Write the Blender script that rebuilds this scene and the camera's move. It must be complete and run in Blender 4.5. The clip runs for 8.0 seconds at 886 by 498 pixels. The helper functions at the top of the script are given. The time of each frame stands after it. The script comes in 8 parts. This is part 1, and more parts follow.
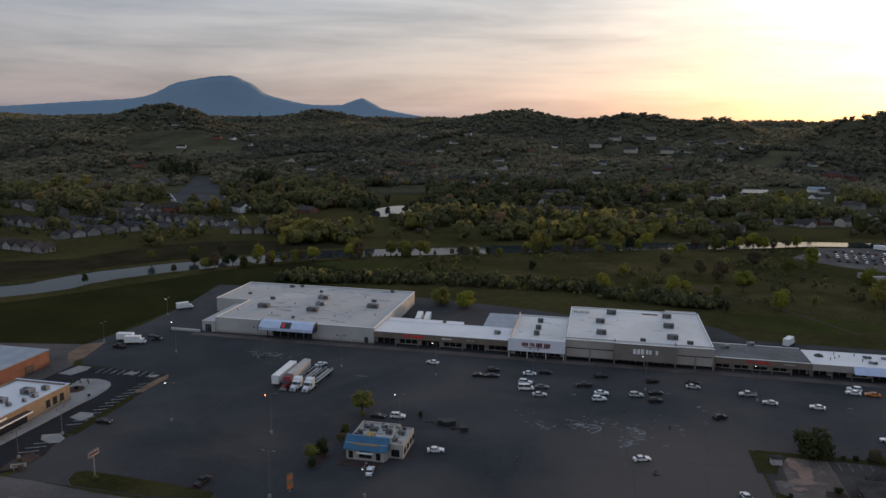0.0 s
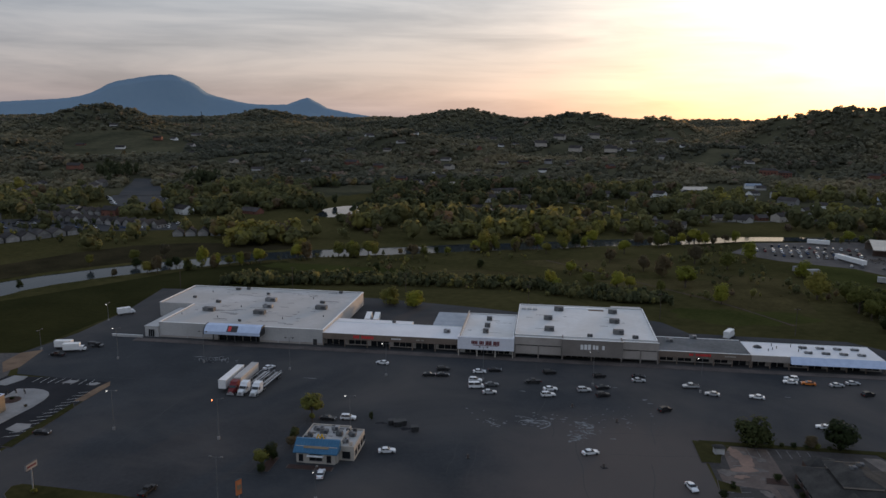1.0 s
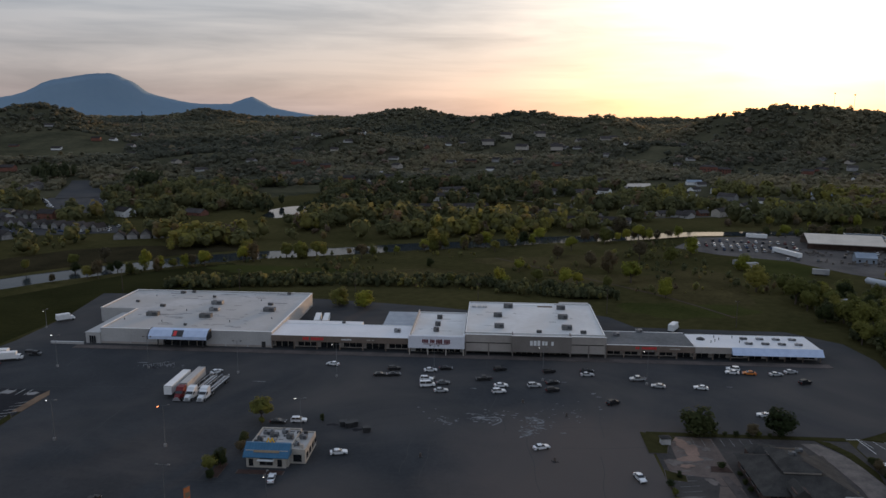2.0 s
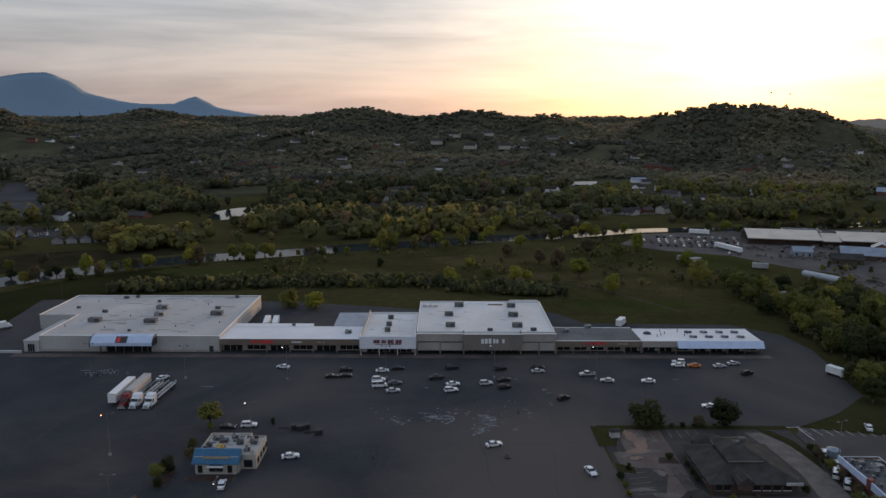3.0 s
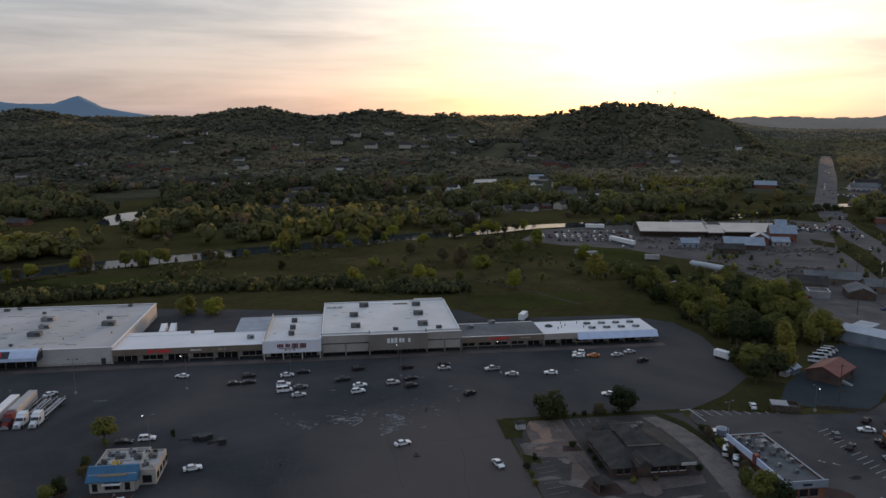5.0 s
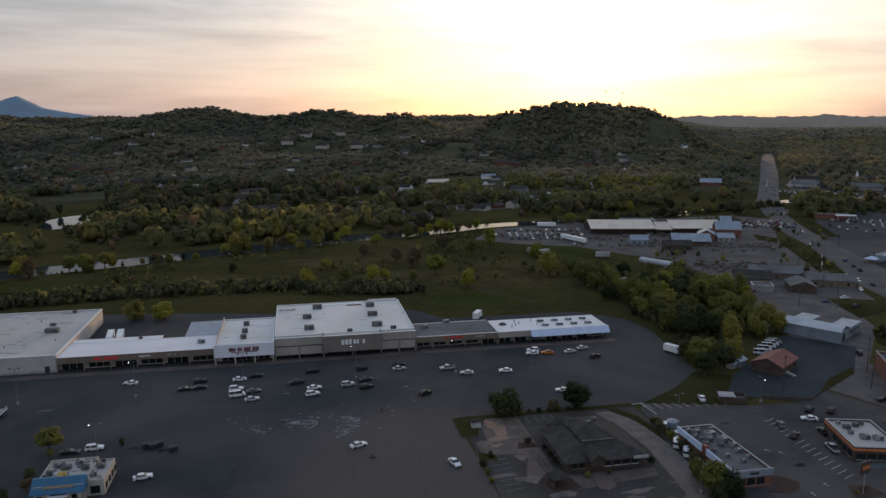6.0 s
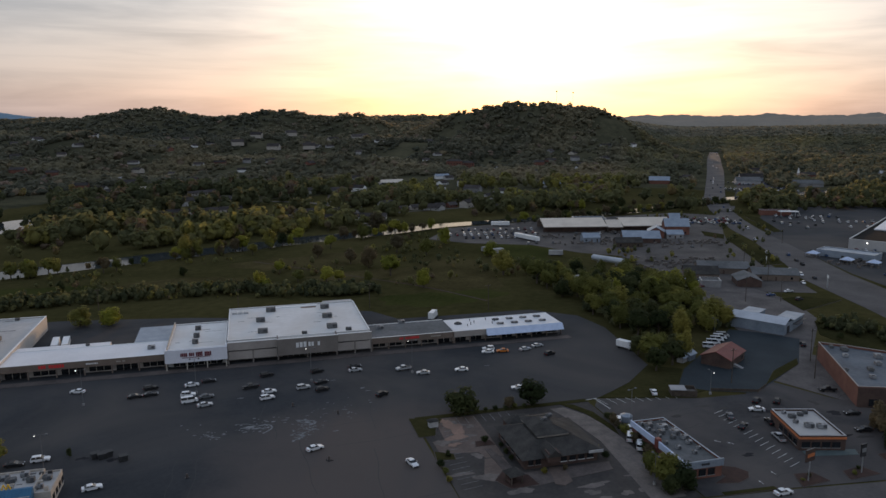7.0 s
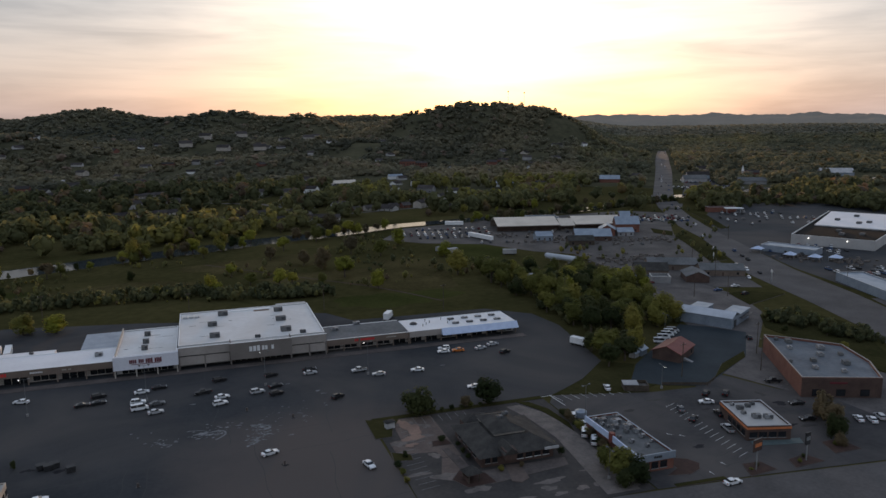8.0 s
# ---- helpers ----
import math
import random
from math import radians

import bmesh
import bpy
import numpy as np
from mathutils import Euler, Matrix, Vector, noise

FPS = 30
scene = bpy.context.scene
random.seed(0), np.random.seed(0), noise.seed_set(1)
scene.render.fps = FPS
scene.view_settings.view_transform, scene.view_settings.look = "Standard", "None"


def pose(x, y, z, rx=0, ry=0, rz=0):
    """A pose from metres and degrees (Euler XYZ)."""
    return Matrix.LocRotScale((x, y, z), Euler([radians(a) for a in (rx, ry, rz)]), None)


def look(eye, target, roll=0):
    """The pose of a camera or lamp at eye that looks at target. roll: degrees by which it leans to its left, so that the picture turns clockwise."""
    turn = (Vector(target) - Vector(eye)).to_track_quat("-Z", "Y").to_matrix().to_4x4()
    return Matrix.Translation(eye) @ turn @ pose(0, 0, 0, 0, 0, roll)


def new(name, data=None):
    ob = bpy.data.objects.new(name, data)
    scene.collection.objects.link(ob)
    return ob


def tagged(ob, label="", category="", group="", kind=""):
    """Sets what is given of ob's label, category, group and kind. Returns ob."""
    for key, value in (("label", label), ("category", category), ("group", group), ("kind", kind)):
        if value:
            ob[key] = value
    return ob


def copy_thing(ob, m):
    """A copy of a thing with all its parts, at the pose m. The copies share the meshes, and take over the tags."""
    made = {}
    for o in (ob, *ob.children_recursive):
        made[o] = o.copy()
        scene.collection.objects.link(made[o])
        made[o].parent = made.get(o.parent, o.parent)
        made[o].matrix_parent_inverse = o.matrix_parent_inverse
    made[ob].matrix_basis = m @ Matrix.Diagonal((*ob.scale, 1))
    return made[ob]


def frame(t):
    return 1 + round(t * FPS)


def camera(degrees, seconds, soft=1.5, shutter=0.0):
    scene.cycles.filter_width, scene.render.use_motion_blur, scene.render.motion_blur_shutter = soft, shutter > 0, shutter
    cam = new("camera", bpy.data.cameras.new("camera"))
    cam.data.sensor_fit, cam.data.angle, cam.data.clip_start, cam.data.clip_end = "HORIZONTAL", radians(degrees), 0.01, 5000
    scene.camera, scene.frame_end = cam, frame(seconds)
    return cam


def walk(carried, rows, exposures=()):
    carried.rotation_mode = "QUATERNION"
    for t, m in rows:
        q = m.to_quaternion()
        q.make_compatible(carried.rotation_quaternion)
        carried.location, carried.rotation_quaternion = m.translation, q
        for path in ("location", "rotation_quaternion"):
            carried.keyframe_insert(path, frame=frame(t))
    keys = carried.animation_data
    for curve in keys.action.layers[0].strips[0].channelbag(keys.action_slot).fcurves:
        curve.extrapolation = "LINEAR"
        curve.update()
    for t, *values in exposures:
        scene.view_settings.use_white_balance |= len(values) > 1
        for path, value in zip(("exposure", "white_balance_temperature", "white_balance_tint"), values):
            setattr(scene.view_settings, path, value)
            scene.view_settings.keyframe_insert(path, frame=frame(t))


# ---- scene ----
cam = camera(61.64, 8.0, soft=1.5)
# The drone hovers and pans: seconds, yaw, pitch, roll.
EYE = (58.9, -277.3, 90.0)
PATH = [
    (0.0, 12.00, -9.97, 0.61),
    (0.5, 10.03, -9.96, 0.57),
    (1.0, 7.96, -9.97, 0.49),
    (1.5, 5.94, -10.00, 0.40),
    (3.0, 0.08, -10.05, 0.12),
    (3.5, -1.91, -10.07, 0.06),
    (4.0, -3.76, -10.09, 0.01),
    (4.5, -5.62, -10.10, -0.05),
    (6.0, -11.12, -10.13, -0.27),
    (6.5, -12.91, -10.14, -0.35),
    (7.0, -14.68, -10.15, -0.44),
    (7.5, -16.44, -10.16, -0.53),
    (8.0, -18.26, -10.17, -0.60),
]
walk(cam, [(t, pose(*EYE, 90 + pitch, 0, yaw) @ pose(0, 0, 0, 0, 0, roll)) for t, yaw, pitch, roll in PATH])

# ---- sky and sun ----
SUN_AZ, SUN_EL = 20.0, 3.4
sun_dir = Vector((math.sin(radians(SUN_AZ)) * math.cos(radians(SUN_EL)), math.cos(radians(SUN_AZ)) * math.cos(radians(SUN_EL)), math.sin(radians(SUN_EL))))


class Nodes:
    """A small hand for node trees."""

    def __init__(self, tree):
        self.t = tree

    def add(self, kind, **kw):
        n = self.t.nodes.new(kind)
        for k, v in kw.items():
            if k == "op":
                n.operation = v
            elif k == "blend":
                n.blend_type = v
        return n

    def link(self, a, b):
        self.t.links.new(a, b)

    def math(self, op, a, b=None, clamp=False):
        n = self.t.nodes.new("ShaderNodeMath")
        n.operation, n.use_clamp = op, clamp
        for i, v in enumerate((a, b)):
            if v is None:
                continue
            if isinstance(v, (int, float)):
                n.inputs[i].default_value = v
            else:
                self.link(v, n.inputs[i])
        return n.outputs[0]

    def ramp(self, fac, stops, mode="LINEAR"):
        n = self.t.nodes.new("ShaderNodeValToRGB")
        n.color_ramp.interpolation = mode
        els = n.color_ramp.elements
        while len(els) < len(stops):
            els.new(0.5)
        for e, (p, c) in zip(els, stops):
            e.position = p
            e.color = (*c, 1) if len(c) == 3 else c
        self.link(fac, n.inputs[0])
        return n.outputs[0]

    def mix(self, fac, a, b, blend="MIX"):
        n = self.t.nodes.new("ShaderNodeMix")
        n.data_type, n.blend_type = "RGBA", blend
        for sock, v in ((n.inputs[0], fac), (n.inputs[6], a), (n.inputs[7], b)):
            if isinstance(v, (int, float)):
                sock.default_value = v
            elif isinstance(v, tuple):
                sock.default_value = (*v, 1)
            else:
                self.link(v, sock)
        return n.outputs[2]

    def noise(self, vec, scale, detail=4.0, rough=0.55, dist=0.0):
        n = self.t.nodes.new("ShaderNodeTexNoise")
        n.inputs["Scale"].default_value, n.inputs["Detail"].default_value = scale, detail
        n.inputs["Roughness"].default_value, n.inputs["Distortion"].default_value = rough, dist
        if vec is not None:
            self.link(vec, n.inputs["Vector"])
        return n.outputs["Fac"]

    def mapped(self, vec, scale=(1, 1, 1), rot=(0, 0, 0), loc=(0, 0, 0)):
        n = self.t.nodes.new("ShaderNodeMapping")
        n.inputs["Scale"].default_value, n.inputs["Rotation"].default_value, n.inputs["Location"].default_value = scale, rot, loc
        self.link(vec, n.inputs["Vector"])
        return n.outputs[0]


world = bpy.data.worlds.new("evening_sky")
scene.world = world
world.use_nodes = True
world.node_tree.nodes.clear()
W = Nodes(world.node_tree)
way = W.add("ShaderNodeTexCoord").outputs["Generated"]
split = W.add("ShaderNodeSeparateXYZ")
W.link(way, split.inputs[0])
up = split.outputs[2]
dot = W.add("ShaderNodeVectorMath", op="DOT_PRODUCT")
W.link(way, dot.inputs[0])
dot.inputs[1].default_value = Vector((math.sin(radians(22)), math.cos(radians(22)), math.tan(radians(6)))).normalized()
angle = W.math("DIVIDE", W.math("ARCCOSINE", W.math("MINIMUM", dot.outputs["Value"], 1.0)), math.pi)
# thin evening cloud, lit from behind: bright and warm round the sun, grey away from it
veil = W.ramp(angle, [(0.0, (2.0, 1.88, 1.6)), (0.035, (1.34, 1.27, 1.09)), (0.085, (0.90, 0.86, 0.80)), (0.125, (0.69, 0.66, 0.645)), (0.165, (0.55, 0.535, 0.54)), (0.25, (0.43, 0.438, 0.468)), (0.33, (0.35, 0.37, 0.415)), (0.36, (0.34, 0.36, 0.405)), (0.45, (0.42, 0.43, 0.46)), (1.0, (0.385, 0.405, 0.45))])
low = W.ramp(up, [(0.0, (0.70, 0.65, 0.68)), (0.03, (0.94, 0.81, 0.79)), (0.07, (0.99, 0.91, 0.90)), (0.14, (0.97, 0.985, 1.02)), (0.22, (1.05, 1.16, 1.28)), (0.5, (0.95, 1.05, 1.2)), (1.0, (0.7, 0.85, 1.1))])
near_sun = W.ramp(angle, [(0.03, (1, 1, 1)), (0.15, (0, 0, 0))])
warm = W.ramp(up, [(0.0, (0.74, 0.58, 0.46)), (0.035, (0.84, 0.74, 0.66)), (0.09, (0.97, 0.94, 0.92)), (0.2, (1.0, 1.0, 1.02))])
low = W.mix(near_sun, low, warm)
sky = W.mix(1.0, veil, low, "MULTIPLY")
streak = W.noise(W.mapped(way, (1.6, 1.6, 15.0), (0.0, 0.05, 0.0)), 2.2, 5.0, 0.55, 0.4)
bands = W.ramp(streak, [(0.34, (0.77, 0.79, 0.83)), (0.48, (0.97, 0.97, 0.98)), (0.62, (1.17, 1.14, 1.11))])
sky = W.mix(1.0, sky, bands, "MULTIPLY")
air = W.add("ShaderNodeTexSky")
air.sky_type, air.sun_disc = "NISHITA", False
air.sun_elevation, air.sun_rotation = radians(SUN_EL), radians(SUN_AZ)
thin = W.mix(1.0, air.outputs[0], (0.026, 0.026, 0.026), "MULTIPLY")
sky = W.mix(1.0, sky, thin, "ADD")
back = W.add("ShaderNodeBackground")
W.link(sky, back.inputs[0])
back.inputs[1].default_value = 1.0
W.link(back.outputs[0], W.add("ShaderNodeOutputWorld").inputs[0])

sun = new("sun", bpy.data.lights.new("sun", "SUN"))
sun.data.energy, sun.data.angle, sun.data.color = 3.4, radians(3), (1.0, 0.60, 0.30)
sun.matrix_world = look((0, 0, 0), -sun_dir)
scene.view_settings.exposure = 0.0

# ---- materials ----
def surface(name, c1, c2, scale=0.5, rough=0.8, bump=0.0, metal=0.0, fine=None, own=0.0, spec=0.4, coat=0.0, lo=0.35, hi=0.65, stretch=(1, 1, 1), cast=None, brown_tract=None):
    """Two colours mixed by coarse and fine noise in metres; own: how far each object or leaf differs."""
    m = bpy.data.materials.new(name)
    m.use_nodes = True
    n = Nodes(m.node_tree)
    bsdf = m.node_tree.nodes["Principled BSDF"]
    place = n.mapped(n.add("ShaderNodeNewGeometry").outputs["Position"], stretch)
    a = n.noise(place, scale, 5.0)
    b = n.noise(place, fine or scale * 9, 3.0)
    both = n.math("ADD", n.math("MULTIPLY", a, 0.65), n.math("MULTIPLY", b, 0.35))
    col = n.mix(n.ramp(both, [(lo, (0, 0, 0)), (hi, (1, 1, 1))]), c1, c2)
    if cast:
        broad = n.noise(place, cast[1], 4.0, 0.6, 0.6)
        col = n.mix(n.ramp(broad, [(0.42, (0, 0, 0)), (0.68, (1, 1, 1))]), col, cast[0])
    if brown_tract:
        # a wide paler, browner tract: centre, half widths, colour
        sep = n.add("ShaderNodeSeparateXYZ")
        n.link(place, sep.inputs[0])
        dx = n.math("DIVIDE", n.math("SUBTRACT", sep.outputs[0], brown_tract[0]), brown_tract[2])
        dy = n.math("DIVIDE", n.math("SUBTRACT", sep.outputs[1], brown_tract[1]), brown_tract[3])
        rr = n.math("ADD", n.math("MULTIPLY", dx, dx), n.math("MULTIPLY", dy, dy))
        spread = n.math("SUBTRACT", n.math("ADD", n.noise(place, 0.05, 5.0, 0.6), 0.75), rr)
        col = n.mix(n.ramp(spread, [(0.15, (0, 0, 0)), (0.95, (0.85, 0.85, 0.85))]), col, brown_tract[4])
    if own:
        r = n.add("ShaderNodeObjectInfo").outputs["Random"]
        k = n.math("ADD", n.math("MULTIPLY", r, 2 * own), 1 - own)
        comb = n.add("ShaderNodeCombineColor")
        for i in range(3):
            n.link(k, comb.inputs[i])
        col = n.mix(1.0, col, comb.outputs[0], "MULTIPLY")
    n.link(col, bsdf.inputs["Base Color"])
    bsdf.inputs["Metallic"].default_value = metal
    bsdf.inputs["Specular IOR Level"].default_value = spec
    bsdf.inputs["Coat Weight"].default_value = coat
    n.link(n.math("ADD", n.math("MULTIPLY", b, 0.2), rough - 0.1, True), bsdf.inputs["Roughness"])
    if bump:
        bp = n.add("ShaderNodeBump")
        bp.inputs["Strength"].default_value, bp.inputs["Distance"].default_value = min(1.0, bump), 0.05
        n.link(b, bp.inputs["Height"])
        n.link(bp.outputs[0], bsdf.inputs["Normal"])
    return m


def lamp_glow(name, color, strength):
    m = bpy.data.materials.new(name)
    m.use_nodes = True
    b = m.node_tree.nodes["Principled BSDF"]
    b.inputs["Base Color"].default_value = (0.8, 0.8, 0.8, 1)
    b.inputs["Emission Color"].default_value, b.inputs["Emission Strength"].default_value = (*color, 1), strength
    return m


def foliage(name, stops, attr=True):
    """Leaves: the tint of each tree runs along the stops, each leaf a little off it."""
    m = bpy.data.materials.new(name)
    m.use_nodes = True
    n = Nodes(m.node_tree)
    bsdf = m.node_tree.nodes["Principled BSDF"]
    if attr:
        a = n.add("ShaderNodeAttribute")
        a.attribute_name = "tint"
        t = a.outputs["Fac"]
    else:
        t = n.add("ShaderNodeObjectInfo").outputs["Random"]
    isl = n.add("ShaderNodeNewGeometry").outputs["Random Per Island"]
    t = n.math("ADD", t, n.math("MULTIPLY", n.math("SUBTRACT", isl, 0.5), 0.1), True)
    col = n.ramp(t, stops)
    k = n.math("ADD", n.math("MULTIPLY", isl, 0.26), 0.87)
    comb = n.add("ShaderNodeCombineColor")
    for i in range(3):
        n.link(k, comb.inputs[i])
    col = n.mix(1.0, col, comb.outputs[0], "MULTIPLY")
    n.link(col, bsdf.inputs["Base Color"])
    bsdf.inputs["Roughness"].default_value, bsdf.inputs["Specular IOR Level"].default_value = 0.8, 0.04
    tr = n.add("ShaderNodeBsdfTranslucent")
    n.link(col, tr.inputs[0])
    ms = n.add("ShaderNodeAddShader")
    n.link(bsdf.outputs[0], ms.inputs[0])
    n.link(tr.outputs[0], ms.inputs[1])
    n.link(ms.outputs[0], m.node_tree.nodes["Material Output"].inputs[0])
    return m


M_ASPHALT = surface("old_asphalt", (0.023, 0.0265, 0.030), (0.059, 0.0605, 0.064), 0.035, 0.9, 0.5, fine=0.8, lo=0.28, hi=0.72, spec=0.1, cast=((0.078, 0.072, 0.068), 0.016), brown_tract=(84, -100, 44, 52, (0.100, 0.085, 0.078)))
M_NEWASPH = surface("fresh_asphalt", (0.016, 0.016, 0.019), (0.028, 0.028, 0.031), 0.1, 0.9, 0.4, fine=2.0, spec=0.1)
M_ROAD = surface("road_asphalt", (0.072, 0.067, 0.065), (0.128, 0.118, 0.113), 0.05, 0.9, 0.4, fine=1.0, spec=0.1)
M_GRAVEL = surface("gravel", (0.058, 0.054, 0.051), (0.135, 0.121, 0.112), 0.05, 0.9, 0.6, fine=0.8, spec=0.1)
M_WORN = surface("worn_concrete", (0.066, 0.057, 0.053), (0.142, 0.118, 0.106), 0.12, 0.9, 0.4, fine=1.2, spec=0.1)
M_TEAL = surface("sealed_asphalt", (0.025, 0.033, 0.038), (0.043, 0.053, 0.059), 0.06, 0.85, 0.2, fine=1.0, spec=0.1)
M_CONCRETE = surface("concrete", (0.19, 0.182, 0.176), (0.30, 0.29, 0.278), 0.2, 0.85, 0.3, fine=2.0)
M_GRASS = surface("mown_grass", (0.026, 0.027, 0.011), (0.056, 0.050, 0.021), 0.05, 0.95, 0.8, fine=0.6, spec=0.0)
M_GROUND = surface("meadow_ground", (0.031, 0.032, 0.012), (0.088, 0.074, 0.031), 0.012, 0.95, 0.8, fine=0.22, lo=0.32, hi=0.68, spec=0.0)
M_DIRT = surface("bare_earth", (0.12, 0.075, 0.045), (0.22, 0.14, 0.085), 0.2, 0.95, 0.5, fine=1.5)
M_MULCH = surface("dark_mulch", (0.03, 0.016, 0.012), (0.06, 0.03, 0.022), 0.5, 0.95, 0.6)
M_PAINT = surface("road_paint", (0.42, 0.42, 0.40), (0.66, 0.66, 0.62), 0.5, 0.8, fine=3.0)
M_FADED = surface("faded_paint", (0.12, 0.12, 0.12), (0.26, 0.26, 0.25), 0.5, 0.85, fine=2.0)
M_PATCH = surface("pale_sealant", (0.09, 0.094, 0.098), (0.215, 0.22, 0.225), 0.6, 0.8, fine=2.5)
M_TAR = surface("tar_line", (0.015, 0.015, 0.016), (0.03, 0.03, 0.03), 0.5, 0.7)
M_ROOFW = surface("white_roof_membrane", (0.29, 0.285, 0.276), (0.49, 0.483, 0.472), 0.05, 0.7, 0.1, fine=0.55, lo=0.28, hi=0.62, cast=((0.40, 0.385, 0.362), 0.03))
M_ROOFB = surface("bright_roof_membrane", (0.56, 0.56, 0.57), (0.72, 0.72, 0.73), 0.08, 0.6, 0.05, fine=0.9, lo=0.2, hi=0.6)
M_ROOFV = surface("clean_roof_membrane", (0.52, 0.515, 0.50), (0.69, 0.685, 0.67), 0.05, 0.7, 0.1, fine=0.5, lo=0.25, hi=0.6, cast=((0.56, 0.54, 0.51), 0.04))
M_ROOFL = surface("blue_grey_roof", (0.070, 0.082, 0.096), (0.155, 0.175, 0.195), 0.08, 0.8, 0.2, fine=0.7)
M_ROOFG = surface("grey_gravel_roof", (0.09, 0.095, 0.095), (0.18, 0.18, 0.18), 0.08, 0.95, 0.3, fine=0.9, spec=0.15)
M_ROOFD = surface("dark_shingle", (0.034, 0.033, 0.031), (0.076, 0.071, 0.065), 0.3, 0.9, 0.5, fine=3.0, spec=0.1)
M_ROOFK = surface("black_roof_felt", (0.010, 0.010, 0.010), (0.022, 0.021, 0.020), 0.2, 0.95, 0.2, fine=1.5, spec=0.05)
M_STAIN = surface("roof_stain", (0.05, 0.05, 0.05), (0.17, 0.165, 0.16), 0.8, 0.8)
M_UNIT = surface("weathered_unit_casing", (0.15, 0.155, 0.16), (0.27, 0.275, 0.28), 0.7, 0.6, 0.1, fine=3.0, own=0.35)
M_METALB = surface("blue_grey_metal", (0.20, 0.24, 0.285), (0.32, 0.365, 0.42), 0.2, 0.5, metal=0.3)
M_PALEMETAL = surface("pale_metal_roof", (0.36, 0.39, 0.43), (0.50, 0.53, 0.57), 0.2, 0.5, fine=2.0)
M_STEEL = surface("galvanised_steel", (0.35, 0.36, 0.37), (0.55, 0.56, 0.57), 0.8, 0.45, metal=0.7)
M_DARKMETAL = surface("dark_metal", (0.03, 0.03, 0.032), (0.07, 0.07, 0.072), 1.0, 0.5, metal=0.4)
M_WALLK = surface("pale_block_wall", (0.35, 0.34, 0.33), (0.46, 0.45, 0.435), 0.1, 0.85, 0.2, fine=1.6)
M_WALLG = surface("taupe_wall", (0.28, 0.25, 0.225), (0.37, 0.335, 0.305), 0.15, 0.85, 0.2, fine=1.6)
M_WALLD = surface("dark_taupe_fascia", (0.155, 0.137, 0.123), (0.21, 0.186, 0.167), 0.15, 0.85, 0.2, fine=1.6)
M_WALLW = surface("white_fascia", (0.60, 0.61, 0.66), (0.74, 0.75, 0.80), 0.15, 0.7, fine=1.6)
M_BROWN = surface("brown_fascia", (0.13, 0.10, 0.08), (0.20, 0.155, 0.125), 0.2, 0.85, 0.2, fine=1.8)
M_BRICK = surface("red_brick", (0.135, 0.056, 0.040), (0.215, 0.094, 0.066), 0.25, 0.9, 0.4, fine=2.5)
M_BRICKD = surface("dark_brick", (0.055, 0.034, 0.028), (0.105, 0.066, 0.052), 0.3, 0.9, 0.4, fine=2.5)
M_STUCCO = surface("tan_stucco", (0.19, 0.145, 0.095), (0.27, 0.205, 0.135), 0.3, 0.9, 0.2, fine=2.0)
M_CREAM = surface("cream_wall", (0.33, 0.30, 0.26), (0.46, 0.42, 0.365), 0.3, 0.85, 0.2, fine=2.0)
M_SIDING = surface("pale_siding", (0.22, 0.22, 0.225), (0.38, 0.37, 0.36), 0.2, 0.8, own=0.45, spec=0.2)
M_BLUEROOF = surface("blue_metal_roof", (0.026, 0.105, 0.195), (0.042, 0.15, 0.26), 0.4, 0.45, fine=3.0)
M_REDROOF = surface("red_metal_roof", (0.13, 0.034, 0.027), (0.20, 0.054, 0.040), 0.4, 0.6, fine=3.0)
M_TANROOF = surface("tan_metal_roof", (0.50, 0.43, 0.35), (0.66, 0.58, 0.48), 0.1, 0.55, fine=1.0)
M_HOUSEROOF = surface("house_shingle", (0.032, 0.029, 0.028), (0.076, 0.066, 0.062), 0.2, 0.9, 0.3, own=0.4, spec=0.1)
M_RED = surface("red_sign", (0.55, 0.03, 0.03), (0.70, 0.05, 0.05), 0.5, 0.5)
M_ORANGE = surface("orange_panel", (0.46, 0.14, 0.05), (0.58, 0.20, 0.08), 0.5, 0.5)
M_YELLOW = surface("yellow_sign", (0.75, 0.42, 0.03), (0.85, 0.52, 0.05), 0.5, 0.5)
M_WHITE = surface("white_paint", (0.68, 0.68, 0.67), (0.80, 0.80, 0.79), 0.6, 0.5)
M_BLUEAWN = surface("pale_blue_awning", (0.42, 0.50, 0.66), (0.55, 0.63, 0.78), 0.5, 0.6)
M_DEEPRED = surface("dark_red_lettering", (0.10, 0.012, 0.018), (0.16, 0.02, 0.03), 0.5, 0.6)
M_GLASS = surface("dark_glass", (0.012, 0.014, 0.016), (0.02, 0.022, 0.025), 0.3, 0.12, spec=0.6)
M_TYRE = surface("tyre_rubber", (0.012, 0.012, 0.012), (0.022, 0.022, 0.022), 2.0, 0.85)
M_BARK = surface("bark", (0.05, 0.038, 0.028), (0.10, 0.078, 0.06), 0.8, 0.95, 0.6)
# the blue is aerial haze, painted into the base colour
M_MOUNT_HAZE = surface("haze_blue_mountain", (0.185, 0.262, 0.335), (0.205, 0.282, 0.35), 0.004, 1.0, spec=0.0)
M_FLOOR = surface("woodland_floor", (0.040, 0.041, 0.026), (0.100, 0.092, 0.056), 0.014, 0.95, 0.5, fine=0.11, spec=0.0)
M_WATER = surface("river_water", (0.020, 0.026, 0.030), (0.030, 0.036, 0.040), 0.02, 0.10, 0.04, fine=0.5, spec=0.5)
